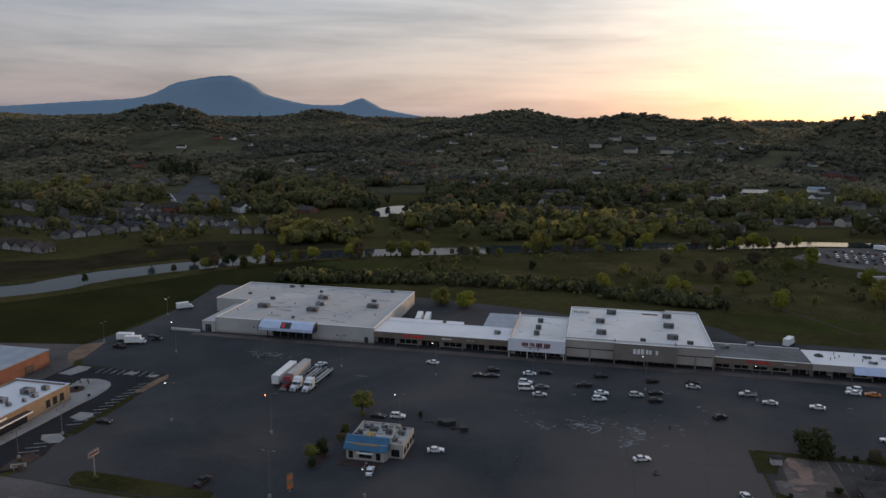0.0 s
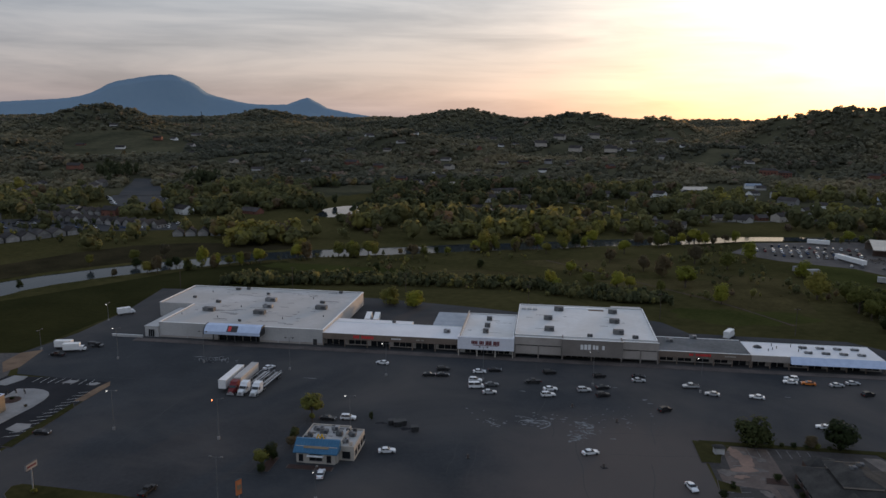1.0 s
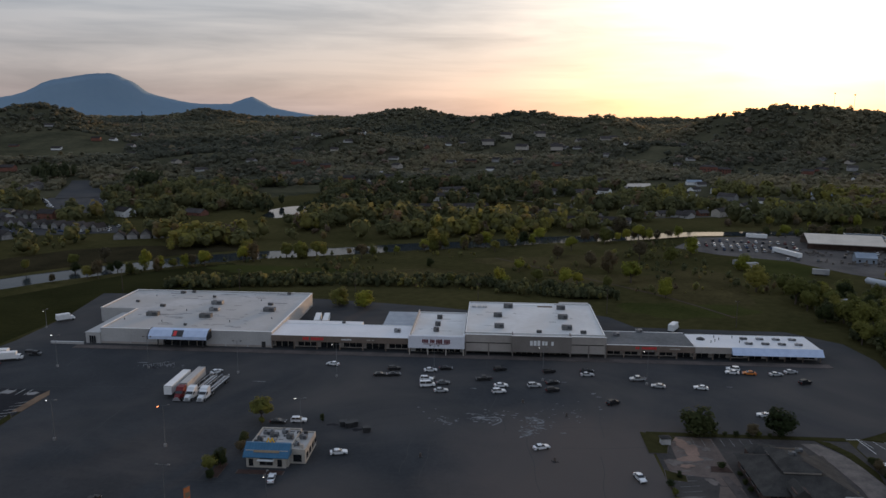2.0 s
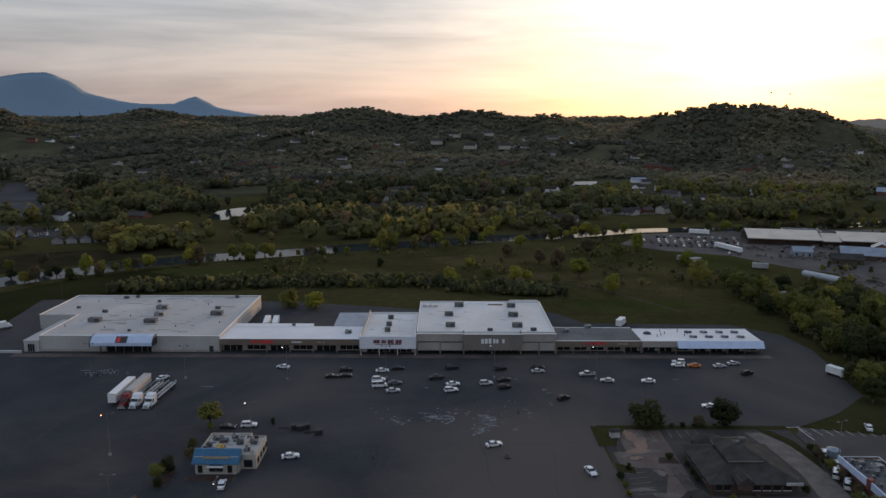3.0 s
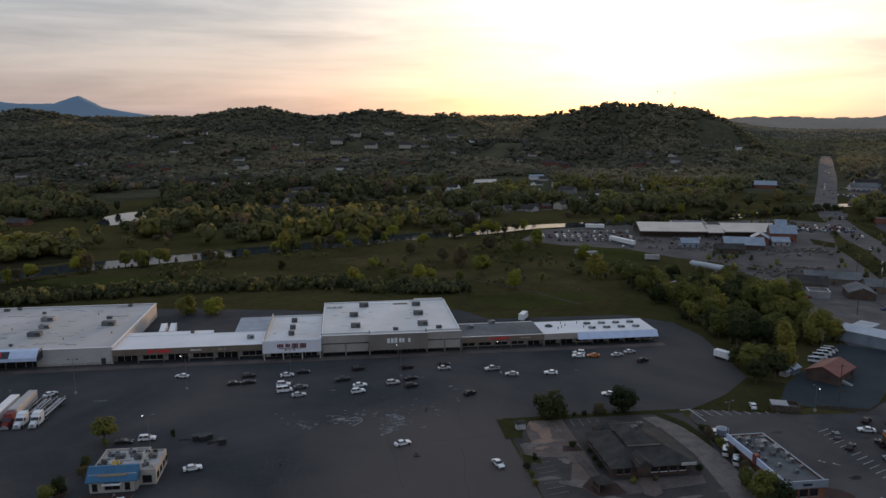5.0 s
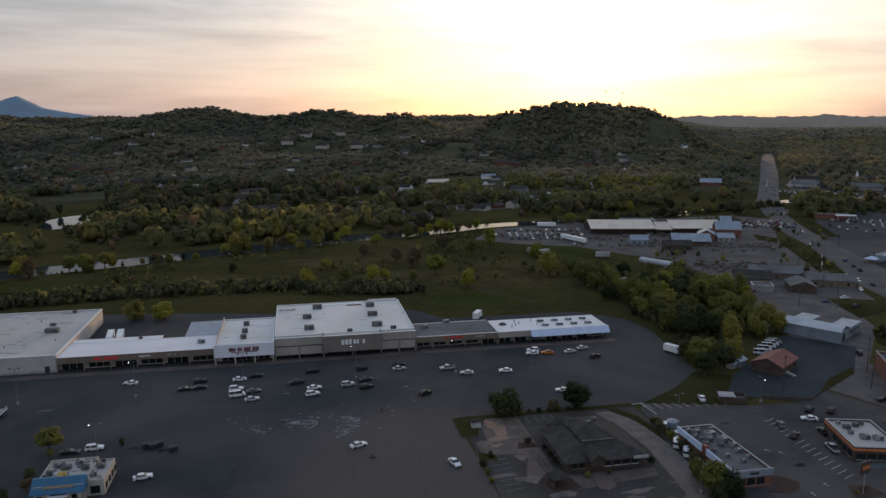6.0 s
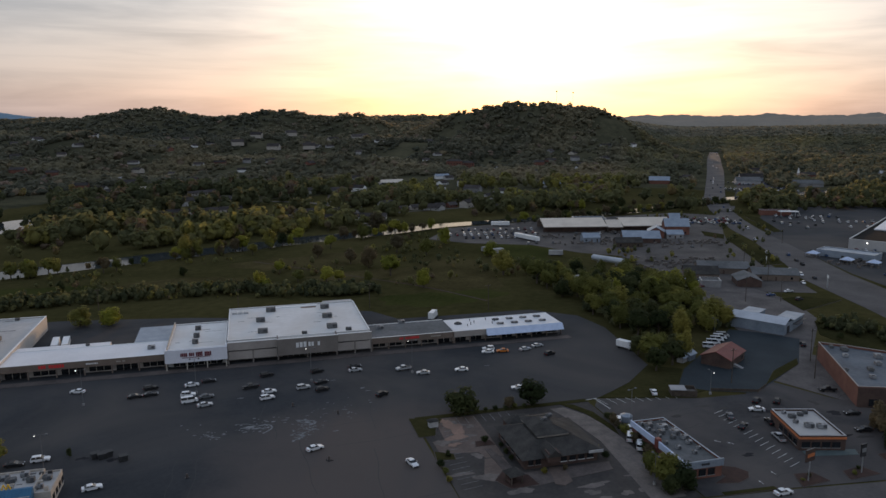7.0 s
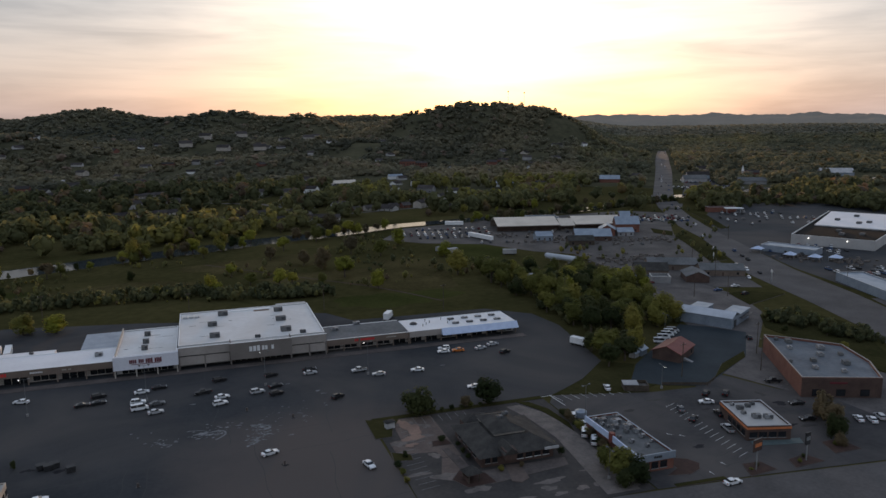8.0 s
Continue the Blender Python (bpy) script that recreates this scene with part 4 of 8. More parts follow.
def strip(name, x0, x1, y0, y1, h, roofmat, fascia, label, bays, sign=None, seed=0, fh=2.4, lower=None):
    """A low row of shops: recessed windows under a fascia on posts."""
    t = thing(name, 0, 0, 0, label, "shop row")
    part("wall", Form().box(x0, y0 + 3.4, 0, x1, y0 + 3.7, h - 0.4), M_WALLG, t, "taupe shop wall")
    part("wall", Form().box(x0, y1 - 0.3, 0, x1, y1, h - 0.3), M_WALLG, t)
    part("wall", Form().box(x0, y0 + 3.7, 0, x0 + 0.3, y1 - 0.3, h - 0.3), M_WALLG, t)
    part("wall", Form().box(x1 - 0.3, y0 + 3.7, 0, x1, y1 - 0.3, h - 0.3), M_WALLG, t)
    part("fascia", Form().box(x0, y0, h - fh, x1, y0 + 0.35, h), fascia, t)
    part("soffit", Form().box(x0, y0 + 0.35, h - fh, x1, y0 + 3.4, h - fh + 0.15), M_BROWN, t)
    part("roof", Form().box(x0, y0 + 0.35, h - 0.35, x1, y1, h - 0.1), roofmat, t)
    part("coping", Form().box(x0, y0 - 0.06, h, x1, y0 + 0.42, h + 0.1), M_WHITE, t)
    part("coping", Form().box(x0, y1 - 0.3, h - 0.1, x1, y1 + 0.05, h + 0.05), M_WHITE, t)
    n = bays
    w = (x1 - x0) / n
    r = random.Random(seed)
    for k in range(n + 1):
        x = min(max(x0 + k * w, x0 + 0.2), x1 - 0.2)
        part("column", Form().box(x - 0.2, y0 + 0.02, 0.2, x + 0.2, y0 + 0.42, h - fh), M_BROWN, t)
    for k in range(n):
        a, b = x0 + k * w + 0.8, x0 + (k + 1) * w - 0.8
        shop_front(t, a, b, y0 + 3.3, 0, max(2, int(w / 2.4)), 2.2 + 0.3 * r.random(), 0.5 if r.random() < 0.6 else 0.1)
    return t


lw = thing("low_wall", -112, -2.4, 0.08, "low pale block wall beside the side wing", "wall")
part("wall", Form().box(-5.5, -0.15, 0, 8, 0.15, 0.95), M_WALLK, lw)
part("coping", Form().box(-5.6, -0.22, 0.95, 8.1, 0.22, 1.05), M_WHITE, lw)

S1 = strip("shop_row", -27.9, 26.6, -1.2, 16.5, 5.6, M_ROOFB, M_BROWN, "low brown shop row with a bright white roof", 6, seed=2)
part("roof_step", Form().box(-27.9, 16.5, 0, 4.8, 22, 5.3), M_ROOFB, S1, "deeper rear part with a white roof")
bars(S1, -15.4, -7.0, -1.3, 3.95, 5.15, M_RED, 10, seed=3, label="bright red shop sign as plain bars")
bars(S1, 0, 4, -1.3, 4.2, 4.7, M_WHITE, 8, seed=4, label="small pale shop sign as plain bars")
bars(S1, 10, 13, -1.3, 4.2, 4.7, M_CREAM, 6, seed=5, label="small pale shop sign as plain bars")
roof_unit(21, 7.5, 5.5, 2.6, 1.8, 1.3, pale=True)
roof_unit(-3, 19, 5.3, 1.4, 1.0, 0.7)
sh = thing("metal_shed", 0, 0, 0, "blue-grey metal shed behind the shops", "shed")
walls(13.6, 18.2, 27.6, 39, 4.6, M_METALB, sh)
part("roof", Form().side([(17.8, 4.4), (39.4, 5.2), (39.4, 5.35), (17.8, 4.6)], 13.2, 27.7), M_METALB, sh, "pale blue-grey sheet roof")
for x in (-18, -14.2):
    c = thing("storage_trailer", x, 35, 0.08, "white storage trailer parked behind the shops", "trailer", "storage trailers", 8)
    part("box", Form().box(-1.2, -6, 1.0, 1.2, 6, 3.6), M_WHITE, c)
    part("chassis", Form().box(-1.0, -5.6, 0.6, 1.0, 5.6, 1.0), M_DARKMETAL, c)
    for yy in (-4, 4):
        for xx in (-1.05, 1.05):
            part("wheel", Form().tube((xx - 0.12, yy, 0.45), (xx + 0.12, yy, 0.45), 0.45, n=12), M_TYRE, c)

T = thing("tool_store", 0, 0, 0, "shop with a tall white front panel on posts", "store")
walls(27.2, 0.2, 47.8, 35, 6.6, M_WALLK, T)
part("roof", Form().box(27.5, 0.5, 6.0, 47.5, 34.7, 6.3), M_ROOFV, T, "white flat roof")
part("coping", parapet(27.1, 0.3, 47.9, 35.1, 6.6, 6.75, 0.4), M_WHITE, T)
part("side_parapet", Form().side([(0.2, 6.6), (35, 6.6), (35, 7.8), (0.2, 7.4)], 26.9, 27.3), M_CREAM, T, "stepped pale side parapet")
part("front_panel", Form().box(26.7, -4.6, 2.9, 48.3, -4.2, 7.7), M_WALLW, T, "big white sign panel")
part("panel_return", Form().box(26.7, -4.2, 2.9, 27.0, 0.2, 7.7).box(48.0, -4.2, 2.9, 48.3, 0.2, 7.7), M_WALLW, T)
part("canopy_roof", Form().box(27.0, -4.2, 6.4, 48.0, 0.2, 6.6), M_ROOFB, T)
bars(T, 32.0, 36.9, -4.68, 5.1, 6.5, M_DEEPRED, 8, seed=16, label="dark red lettering as plain bars")
bars(T, 37.4, 42.8, -4.68, 4.9, 6.6, M_DEEPRED, 9, seed=17, label="dark red lettering as plain bars")
part("sign_line", Form().box(32.6, -4.68, 4.55, 42.4, -4.6, 4.75), M_DEEPRED, T)
for x in (27.2, 34.2, 41.2, 47.9):
    part("column", Form().box(x - 0.2, -4.55, 0.2, x + 0.2, -4.15, 2.9), M_CREAM, T)
shop_front(T, 29, 46.5, 0.1, 0, 8, 2.6, 0.2)
for y in (7.1, 15.4, 25.8):
    roof_unit(36.6, y, 6.3, 2.2, 1.8, 1.6)
roof_seams(T, 29, 3, 46, 33, 6.3, 6, 5)

B = thing("discount_store", 0, 0, 0, "wide pale discount store with a raised dark sign front", "store")
walls(48.4, 1.4, 102, 49.5, 8.0, M_WALLK, B)
part("roof", Form().box(48.7, 1.7, 7.3, 101.7, 49.2, 7.7), M_ROOFV, B, "white roof membrane with faint stains")
part("coping", parapet(48.3, 1.3, 102.1, 49.6, 8.0, 8.12, 0.4), M_WHITE, B)
part("rear_step", Form().box(88.5, 49.6, 0, 101.5, 52, 8.2), M_WALLK, B)
part("upper_front", Form().box(48.4, -2.8, 5.3, 66.4, -2.4, 8.3), M_WALLG, B, "pale taupe upper wall")
part("upper_front", Form().box(88.8, -2.8, 5.3, 102, -2.4, 8.3), M_WALLG, B, "pale taupe upper wall")
part("sign_front", Form().box(66.4, -4.4, 2.3, 88.8, -4.0, 8.6), M_WALLD, B, "dark taupe sign wall")
part("sign_return", Form().box(66.4, -4.0, 3.2, 66.8, 1.4, 8.6).box(88.4, -4.0, 3.2, 88.8, 1.4, 8.6), M_WALLD, B)
part("canopy_roof", Form().box(48.5, -2.4, 7.6, 66.4, 1.4, 7.75).box(66.8, -4.0, 7.8, 88.4, 1.4, 7.95).box(88.8, -2.4, 7.6, 101.9, 1.4, 7.75), M_ROOFW, B)
part("front_coping", Form().box(48.3, -2.9, 8.3, 66.4, -2.3, 8.42).box(66.3, -4.5, 8.6, 88.9, -3.9, 8.72).box(88.8, -2.9, 8.3, 102.1, -2.3, 8.42), M_WHITE, B)
for a, b in ((48.6, 66.2), (89, 101.8)):
    part("lower_band", Form().box(a, -2.6, 1.7, b, -2.2, 4.85), M_WALLG, B, "pale lower band over the walk")
    # dark panel over the pale wall, painting in the shade behind the bands
    part("recess", Form().box(a, 1.1, 0.2, b, 1.35, 6), M_DARKMETAL, B)
part("front_wall", Form().box(66.8, 1.0, 0, 88.4, 1.38, 3.6), M_BRICKD, B)
for x in (48.6, 57.5, 66.6, 77.5, 88.6, 95.5, 101.8):
    part("column", Form().box(x - 0.25, -2.75, 0.2, x + 0.25, -2.25, 5.3), M_WALLD, B)
shop_front(B, 68, 87.5, 0.9, 0, 9, 2.7, 0.2)
bars(B, 73.0, 77.2, -4.5, 5.0, 7.1, M_WHITE, 3, seed=8, label="white lettering as plain bars")
bars(B, 77.6, 82.2, -4.5, 5.2, 6.9, M_WHITE, 4, seed=9, label="white lettering as plain bars")
for x, y, w in ((65.6, 41.7, 4), (61, 26.5, 3.6), (61.5, 9.7, 3.8), (88.5, 40.9, 3.6), (88, 25.5, 4), (88.2, 9.3, 4), (77, 3.5, 2), (94.1, 4.0, 2.2)):
    roof_unit(x, y, 7.7, w, w * 0.6, 0.5 + 0.3 * w)
part("ponding_strip", Form().box(67, 46.5, 7.7, 86, 48.6, 7.95), M_WHITE, B, "bright raised membrane strip")
part("rust_patch", Form().box(78.5, 43.5, 7.7, 85, 46, 7.712), M_DIRT, B, "rust brown stain on the roof")
for k in range(3):
    h_ = part("roof_hatch", Form().box(49.6 + k * 2.4, 40.6, 7.7, 51.4 + k * 2.4, 43.2, 8.5), M_STEEL, B)
roof_seams(B, 52, 5, 99, 40, 7.7, 9, 6)

S2 = strip("shop_row", 102.4, 135.4, -1.2, 17.8, 5.1, M_ROOFG, M_BROWN, "low brown shop row with a dark gravel roof", 5, seed=11)
bars(S2, 113.2, 121.2, -1.3, 3.7, 4.6, M_RED, 10, seed=12, label="bright red shop sign as plain bars")
bars(S2, 126, 130, -1.3, 3.8, 4.3, M_CREAM, 7, seed=13, label="small pale shop sign as plain bars")
for x, y in ((118, 18), (108, 12)):
    roof_unit(x, y, 5.0, 2.6, 1.8, 1.1, pale=True)
S3 = strip("shop_row", 135.6, 182, -1.2, 16, 5.1, M_ROOFB, M_WALLG, "low shop row with a bright white roof and blue awning", 7, seed=14)
part("awning", Form().side([(-3.4, 2.9), (-1.25, 5.3), (-1.25, 2.9)], 149, 182.2), M_BLUEAWN, S3, "long pale blue sloping awning")
for k in range(8):
    roof_unit(157 + (k % 4) * 6.2, 4.5 + (k // 4) * 6.5, 5.0, 2.8, 1.2, 0.7, pale=True)
for k, (x, y) in enumerate(((145, 5), (147, 7), (149, 9), (148, 12), (156, 6), (158, 9), (155, 12), (160, 4))):
    v = thing("roof_vent", x - 2, y, 5.0, "small dark roof vent pipe", "roof vent", "roof vents")
    part("pipe", Form().tube((0, 0, 0), (0, 0, 0.9), 0.14), M_DARKMETAL, v)
    part("cap", Form().tube((0, 0, 0.9), (0, 0, 1.05), 0.26, 0.1), M_DARKMETAL, v)
blob = thing("roof_dome", 140.2, 9.5, 5.0, "dark round skylight on the white roof", "skylight")
part("dome", Form().tube((0, 0, 0), (0, 0, 0.5), 1.7, 1.4, 16).tube((0, 0, 0.5), (0, 0, 0.9), 1.4, 0.5, 16), M_DARKMETAL, blob)

# ---- vehicles ----
PAINTS = {c: surface("car_paint_" + c, a, b, 1.0, 0.32 if a[1] > 0.3 else 0.5, coat=0.6 if a[1] > 0.3 else 0.1, spec=0.4 if a[1] > 0.3 else 0.25) for c, a, b in (
    ("white", (0.66, 0.67, 0.68), (0.74, 0.75, 0.76)), ("silver", (0.36, 0.37, 0.38), (0.44, 0.45, 0.46)), ("black", (0.012, 0.012, 0.014), (0.02, 0.02, 0.022)),
    ("grey", (0.09, 0.095, 0.10), (0.13, 0.135, 0.14)), ("red", (0.13, 0.014, 0.016), (0.19, 0.02, 0.022)), ("orange", (0.50, 0.14, 0.02), (0.60, 0.18, 0.03)), ("blue", (0.03, 0.07, 0.16), (0.04, 0.09, 0.20)))}
M_HEADLAMP = surface("headlamp", (0.55, 0.56, 0.58), (0.7, 0.7, 0.7), 2.0, 0.2)
M_TAILLAMP = surface("tail_lamp", (0.30, 0.012, 0.012), (0.36, 0.02, 0.02), 2.0, 0.3)
M_TRIM = surface("black_trim", (0.02, 0.02, 0.02), (0.03, 0.03, 0.03), 2.0, 0.6)
WHEEL = Form().tube((0, -0.11, 0), (0, 0.11, 0), 0.33, n=14).mesh("wheel", M_TYRE)
RIM = Form().tube((0, -0.12, 0), (0, 0.12, 0), 0.2, n=10).mesh("rim", M_STEEL)


def shell(prof, half, tuck):
    """A car body: side outline x, z, narrower towards the top by tuck."""
    f, n = Form(), len(prof)
    zs = [p[1] for p in prof]
    lo, hi = min(zs), max(zs)
    for s in (-1, 1):
        for x, z in prof:
            k = (z - lo) / (hi - lo)
            nose = 1 - 0.10 * (abs(x) / 2.4) ** 4
            f.v.append((x, s * half * nose * (1 - tuck * k), z))
    f.f.append(tuple(range(n)))
    f.f.append(tuple(reversed(range(n, 2 * n))))
    f.f += [(k + n, (k + 1) % n + n, (k + 1) % n, k) for k in range(n)]
    return f


KINDS = {
    "sedan": dict(L=4.75, body=[(-2.37, 0.32), (-2.4, 0.7), (-2.3, 0.95), (-1.5, 1.02), (0.75, 1.0), (1.9, 0.86), (2.35, 0.7), (2.38, 0.32)], cabin=[(-1.75, 0.98), (-1.05, 1.40), (0.05, 1.43), (0.95, 0.98)], w=0.91),
    "suv": dict(L=4.7, body=[(-2.33, 0.4), (-2.36, 0.85), (-2.3, 1.1), (-1.5, 1.12), (0.9, 1.1), (1.95, 1.0), (2.33, 0.8), (2.35, 0.4)], cabin=[(-2.2, 1.08), (-1.9, 1.68), (0.1, 1.70), (0.95, 1.08)], w=0.94),
    "van": dict(L=5.3, body=[(-2.6, 0.4), (-2.62, 1.2), (-2.58, 1.3), (1.6, 1.3), (2.3, 1.1), (2.6, 0.85), (2.6, 0.4)], cabin=[(-2.55, 1.26), (-2.5, 2.1), (1.0, 2.1), (1.75, 1.26)], w=1.0),
    "pickup": dict(L=5.6, body=[(-2.8, 0.5), (-2.82, 1.05), (-2.78, 1.12), (1.0, 1.14), (2.3, 1.1), (2.75, 0.95), (2.8, 0.5)], cabin=[(-0.75, 1.1), (-0.55, 1.78), (0.65, 1.8), (1.35, 1.1)], w=0.98),
}
CARS = {}
LOOKS = {"sedan": "saloon car", "suv": "sport utility car", "van": "van", "pickup": "pickup truck"}


def car(kind, paint, x, y, turn, z=0.1, group="parked cars", near=False):
    key = (kind, paint, near)
    if key in CARS:
        c = copy_thing(CARS[key], pose(x, y, z, 0, 0, turn))
        return tagged(c, group=group)
    k = KINDS[kind]
    c = thing("car" if kind in ("sedan", "suv") else kind, x, y, z, f"{paint} painted {LOOKS[kind]} with dark windows standing on asphalt", "car" if kind in ("sedan", "suv") else kind, group, turn)
    m = PAINTS[paint]
    part("body", shell(k["body"], k["w"], 0.06), m, c)
    cab = k["cabin"]
    part("window_glass", shell(cab, k["w"] * 0.93, 0.2), M_GLASS, c, "dark tinted windows")
    top = [(cab[1][0] - 0.12, cab[1][1] - 0.05), (cab[1][0] + 0.02, cab[1][1] + 0.05), (cab[2][0], cab[2][1] + 0.05), (cab[2][0] + 0.15, cab[2][1] - 0.05)]
    part("roof", shell(top, k["w"] * 0.76, 0.05), m, c)
    for xx in ((cab[1][0] + cab[2][0]) / 2,) if near else ():
        for s in (-1, 1):
            part("pillar", Form().box(xx - 0.07, s * k["w"] * 0.72 - 0.13, cab[0][1], xx + 0.07, s * k["w"] * 0.72 + 0.13, cab[1][1]), m, c)
    hl = k["L"] / 2
    for s in (-1, 1):
        if near:
          part("headlight", Form().box(hl - 0.22, s * 0.62 - 0.2, 0.62, hl - 0.02, s * 0.62 + 0.2, 0.8), M_HEADLAMP, c)
          part("tail_light", Form().box(-hl - 0.02, s * 0.66 - 0.16, 0.72, -hl + 0.12, s * 0.66 + 0.16, 0.92), M_TAILLAMP, c)
          part("mirror", Form().box(cab[3][0] - 0.25, s * (k["w"] + 0.07) - 0.1, cab[0][1], cab[3][0] - 0.1, s * (k["w"] + 0.07) + 0.1, cab[0][1] + 0.16), m, c)
        for xx in (-hl * 0.62, hl * 0.62) if near else ():
            w = part("wheel", WHEEL, M_TYRE, c)
            w.location = (xx, s * (k["w"] - 0.1), 0.33)
    if not near:
        a = hl * 0.62
        side_ = [(s * a + 0.33 * math.cos(radians(g0 + 30 * j)), 0.33 + 0.33 * math.sin(radians(g0 + 30 * j))) for s, g0 in ((1, -150), (-1, 30)) for j in range(11)]
        part("undercarriage", shell(side_, k["w"] + 0.01, 0.0), M_TYRE, c)
    if near:
        part("bumper", Form().box(hl - 0.1, -0.78, 0.3, hl + 0.03, 0.78, 0.55), M_TRIM, c)
    if kind == "pickup":
        part("bed", Form().box(-2.65, -0.78, 1.0, -0.85, 0.78, 1.15), M_TRIM, c, "dark open load bed")
    CARS[key] = c
    return c


LOT = "cars in the shopping centre lot"
for kind, paint, x, y, a in (
        ("sedan", "white", 0.5, -19.0, 165), ("sedan", "black", 19.6, -28.8, 10), ("suv", "black", 23.7, -22.2, 18), ("sedan", "black", 24.3, -28.3, 12), ("sedan", "white", 36.9, -22.8, 10), ("sedan", "black", 42.3, -20.2, 8),
        ("suv", "white", 36.4, -32.2, 0), ("van", "white", 37.2, -38.0, 12), ("sedan", "grey", 42.2, -35.3, 12), ("sedan", "silver", 42.1, -42.6, 12), ("pickup", "black", 56.2, -30.2, 192), ("suv", "black", 61.8, -19.6, 15),
        ("sedan", "white", 62.1, -36.3, 10), ("suv", "white", 61.4, -42.0, 16), ("suv", "silver", 73.4, -35.6, 12), ("suv", "black", 79.3, -20.6, 20), ("sedan", "black", 79.7, -32.0, 20), ("suv", "black", 79.3, -39.2, 20),
        ("sedan", "black", 93.0, -19.0, 6), ("sedan", "silver", 92.6, -23.0, 6), ("pickup", "silver", 109.6, -26.3, 188), ("sedan", "silver", 115.4, -32.5, 170), ("sedan", "white", 129.4, -33.0, 170), ("suv", "black", 97.7, -49.0, 35),
        ("sedan", "white", 72.9, -83.6, 22), ("suv", "white", 146.1, -12.8, 170), ("sedan", "white", 144.8, -16.2, 172), ("sedan", "orange", 150.6, -16.6, 172), ("sedan", "silver", 159.8, -17.0, 12), ("sedan", "silver", 166.0, -14.0, 12),
        ("suv", "black", 166.8, -24.8, 25), ("sedan", "white", 142.6, -55.5, 165), ("sedan", "white", 17.9, -91.2, 15), ("suv", "white", 1.6, -71.0, 5), ("sedan", "black", -4.3, -72.2, 0), ("sedan", "white", 4.2, -107.0, 98),
        ("sedan", "white", -38.8, -31.0, 62), ("sedan", "black", -82.0, -95.0, 4), ("pickup", "black", -122.9, -30.0, 175), ("pickup", "black", -34.5, -122.0, 84), ("sedan", "white", 96.7, -99.5, -75), ("suv", "grey", -115, -17, 5)):
    car(kind, paint, x, y, a, group=LOT, near=True)
EAST = "cars round the restaurants"
for kind, paint, x, y, a in (
        ("suv", "black", 210.9, -87.0, 40), ("sedan", "white", 206.3, -93.0, 160), ("suv", "black", 216.9, -89.0, 45), ("sedan", "grey", 195.3, -95.3, 65), ("sedan", "black", 194.4, -102.6, 40), ("sedan", "black", 204.0, -102.0, 75), ("pickup", "silver", 199.0, -112.0, 78),
        ("pickup", "black", 239.5, -85.0, 165), ("sedan", "black", 232.1, -103.2, 170), ("sedan", "black", 226.0, -114.0, 170), ("sedan", "white", 240.0, -119.0, 65), ("sedan", "white", 243.0, -121.0, 65), ("suv", "silver", 247.0, -120.0, 65), ("sedan", "white", 183.6, -71.6, 70),
        ("suv", "white", 161.9, -88.6, 60), ("sedan", "white", 162.2, -95.2, 60), ("van", "white", 158.9, -101.0, 60), ("van", "white", 158.8, -106.5, 62), ("suv", "black", 266.3, -42.0, 60), ("suv", "black", 316.1, 19.4, 20), ("sedan", "white", 323.2, 35.4, 5), ("sedan", "blue", 309.2, 31.2, 5),
        ("van", "white", 229.8, -34.2, -25), ("van", "white", 234.1, -30.4, -25), ("van", "white", 237.8, -27.5, -25), ("van", "white", 240.8, -25.1, -25), ("van", "silver", 243.5, -23.1, -25)):
    car(kind, paint, x, y, a, 0.16, group=EAST, near=True)
rc = random.Random(21)
PAL = ["white", "white", "silver", "black", "black", "grey", "red", "blue", "white"]
car("sedan", "white", 179.2, -138.4, 4, 0.09, "cars on the street", True)
# traffic on the broad road, both ways
LINE = [(345, 40), (362, 70), (385, 120), (408, 165), (436, 222), (460, 272), (488, 325), (539, 411), (585, 478), (637, 553), (708, 655), (785, 767), (876, 902), (968, 1037), (1050, 1157), (1132, 1276)]
for k in range(40):
    s = rc.random() ** 1.1 * (len(LINE) - 1.01)
    i0 = int(s)
    (ax, ay), (bx, by) = LINE[i0], LINE[i0 + 1]
    t, side = s - i0, rc.choice((-5.5, -2.5, 3.0, 6.5))
    dx, dy = (bx - ax), (by - ay)
    n = math.hypot(dx, dy)
    car(rc.choice(("sedan", "suv", "suv", "pickup")), rc.choice(PAL), ax + t * dx + side * dy / n, ay + t * dy - side * dx / n, math.degrees(math.atan2(dy, dx)) + (180 if side < 0 else 0), 0.1, "cars on the broad road")
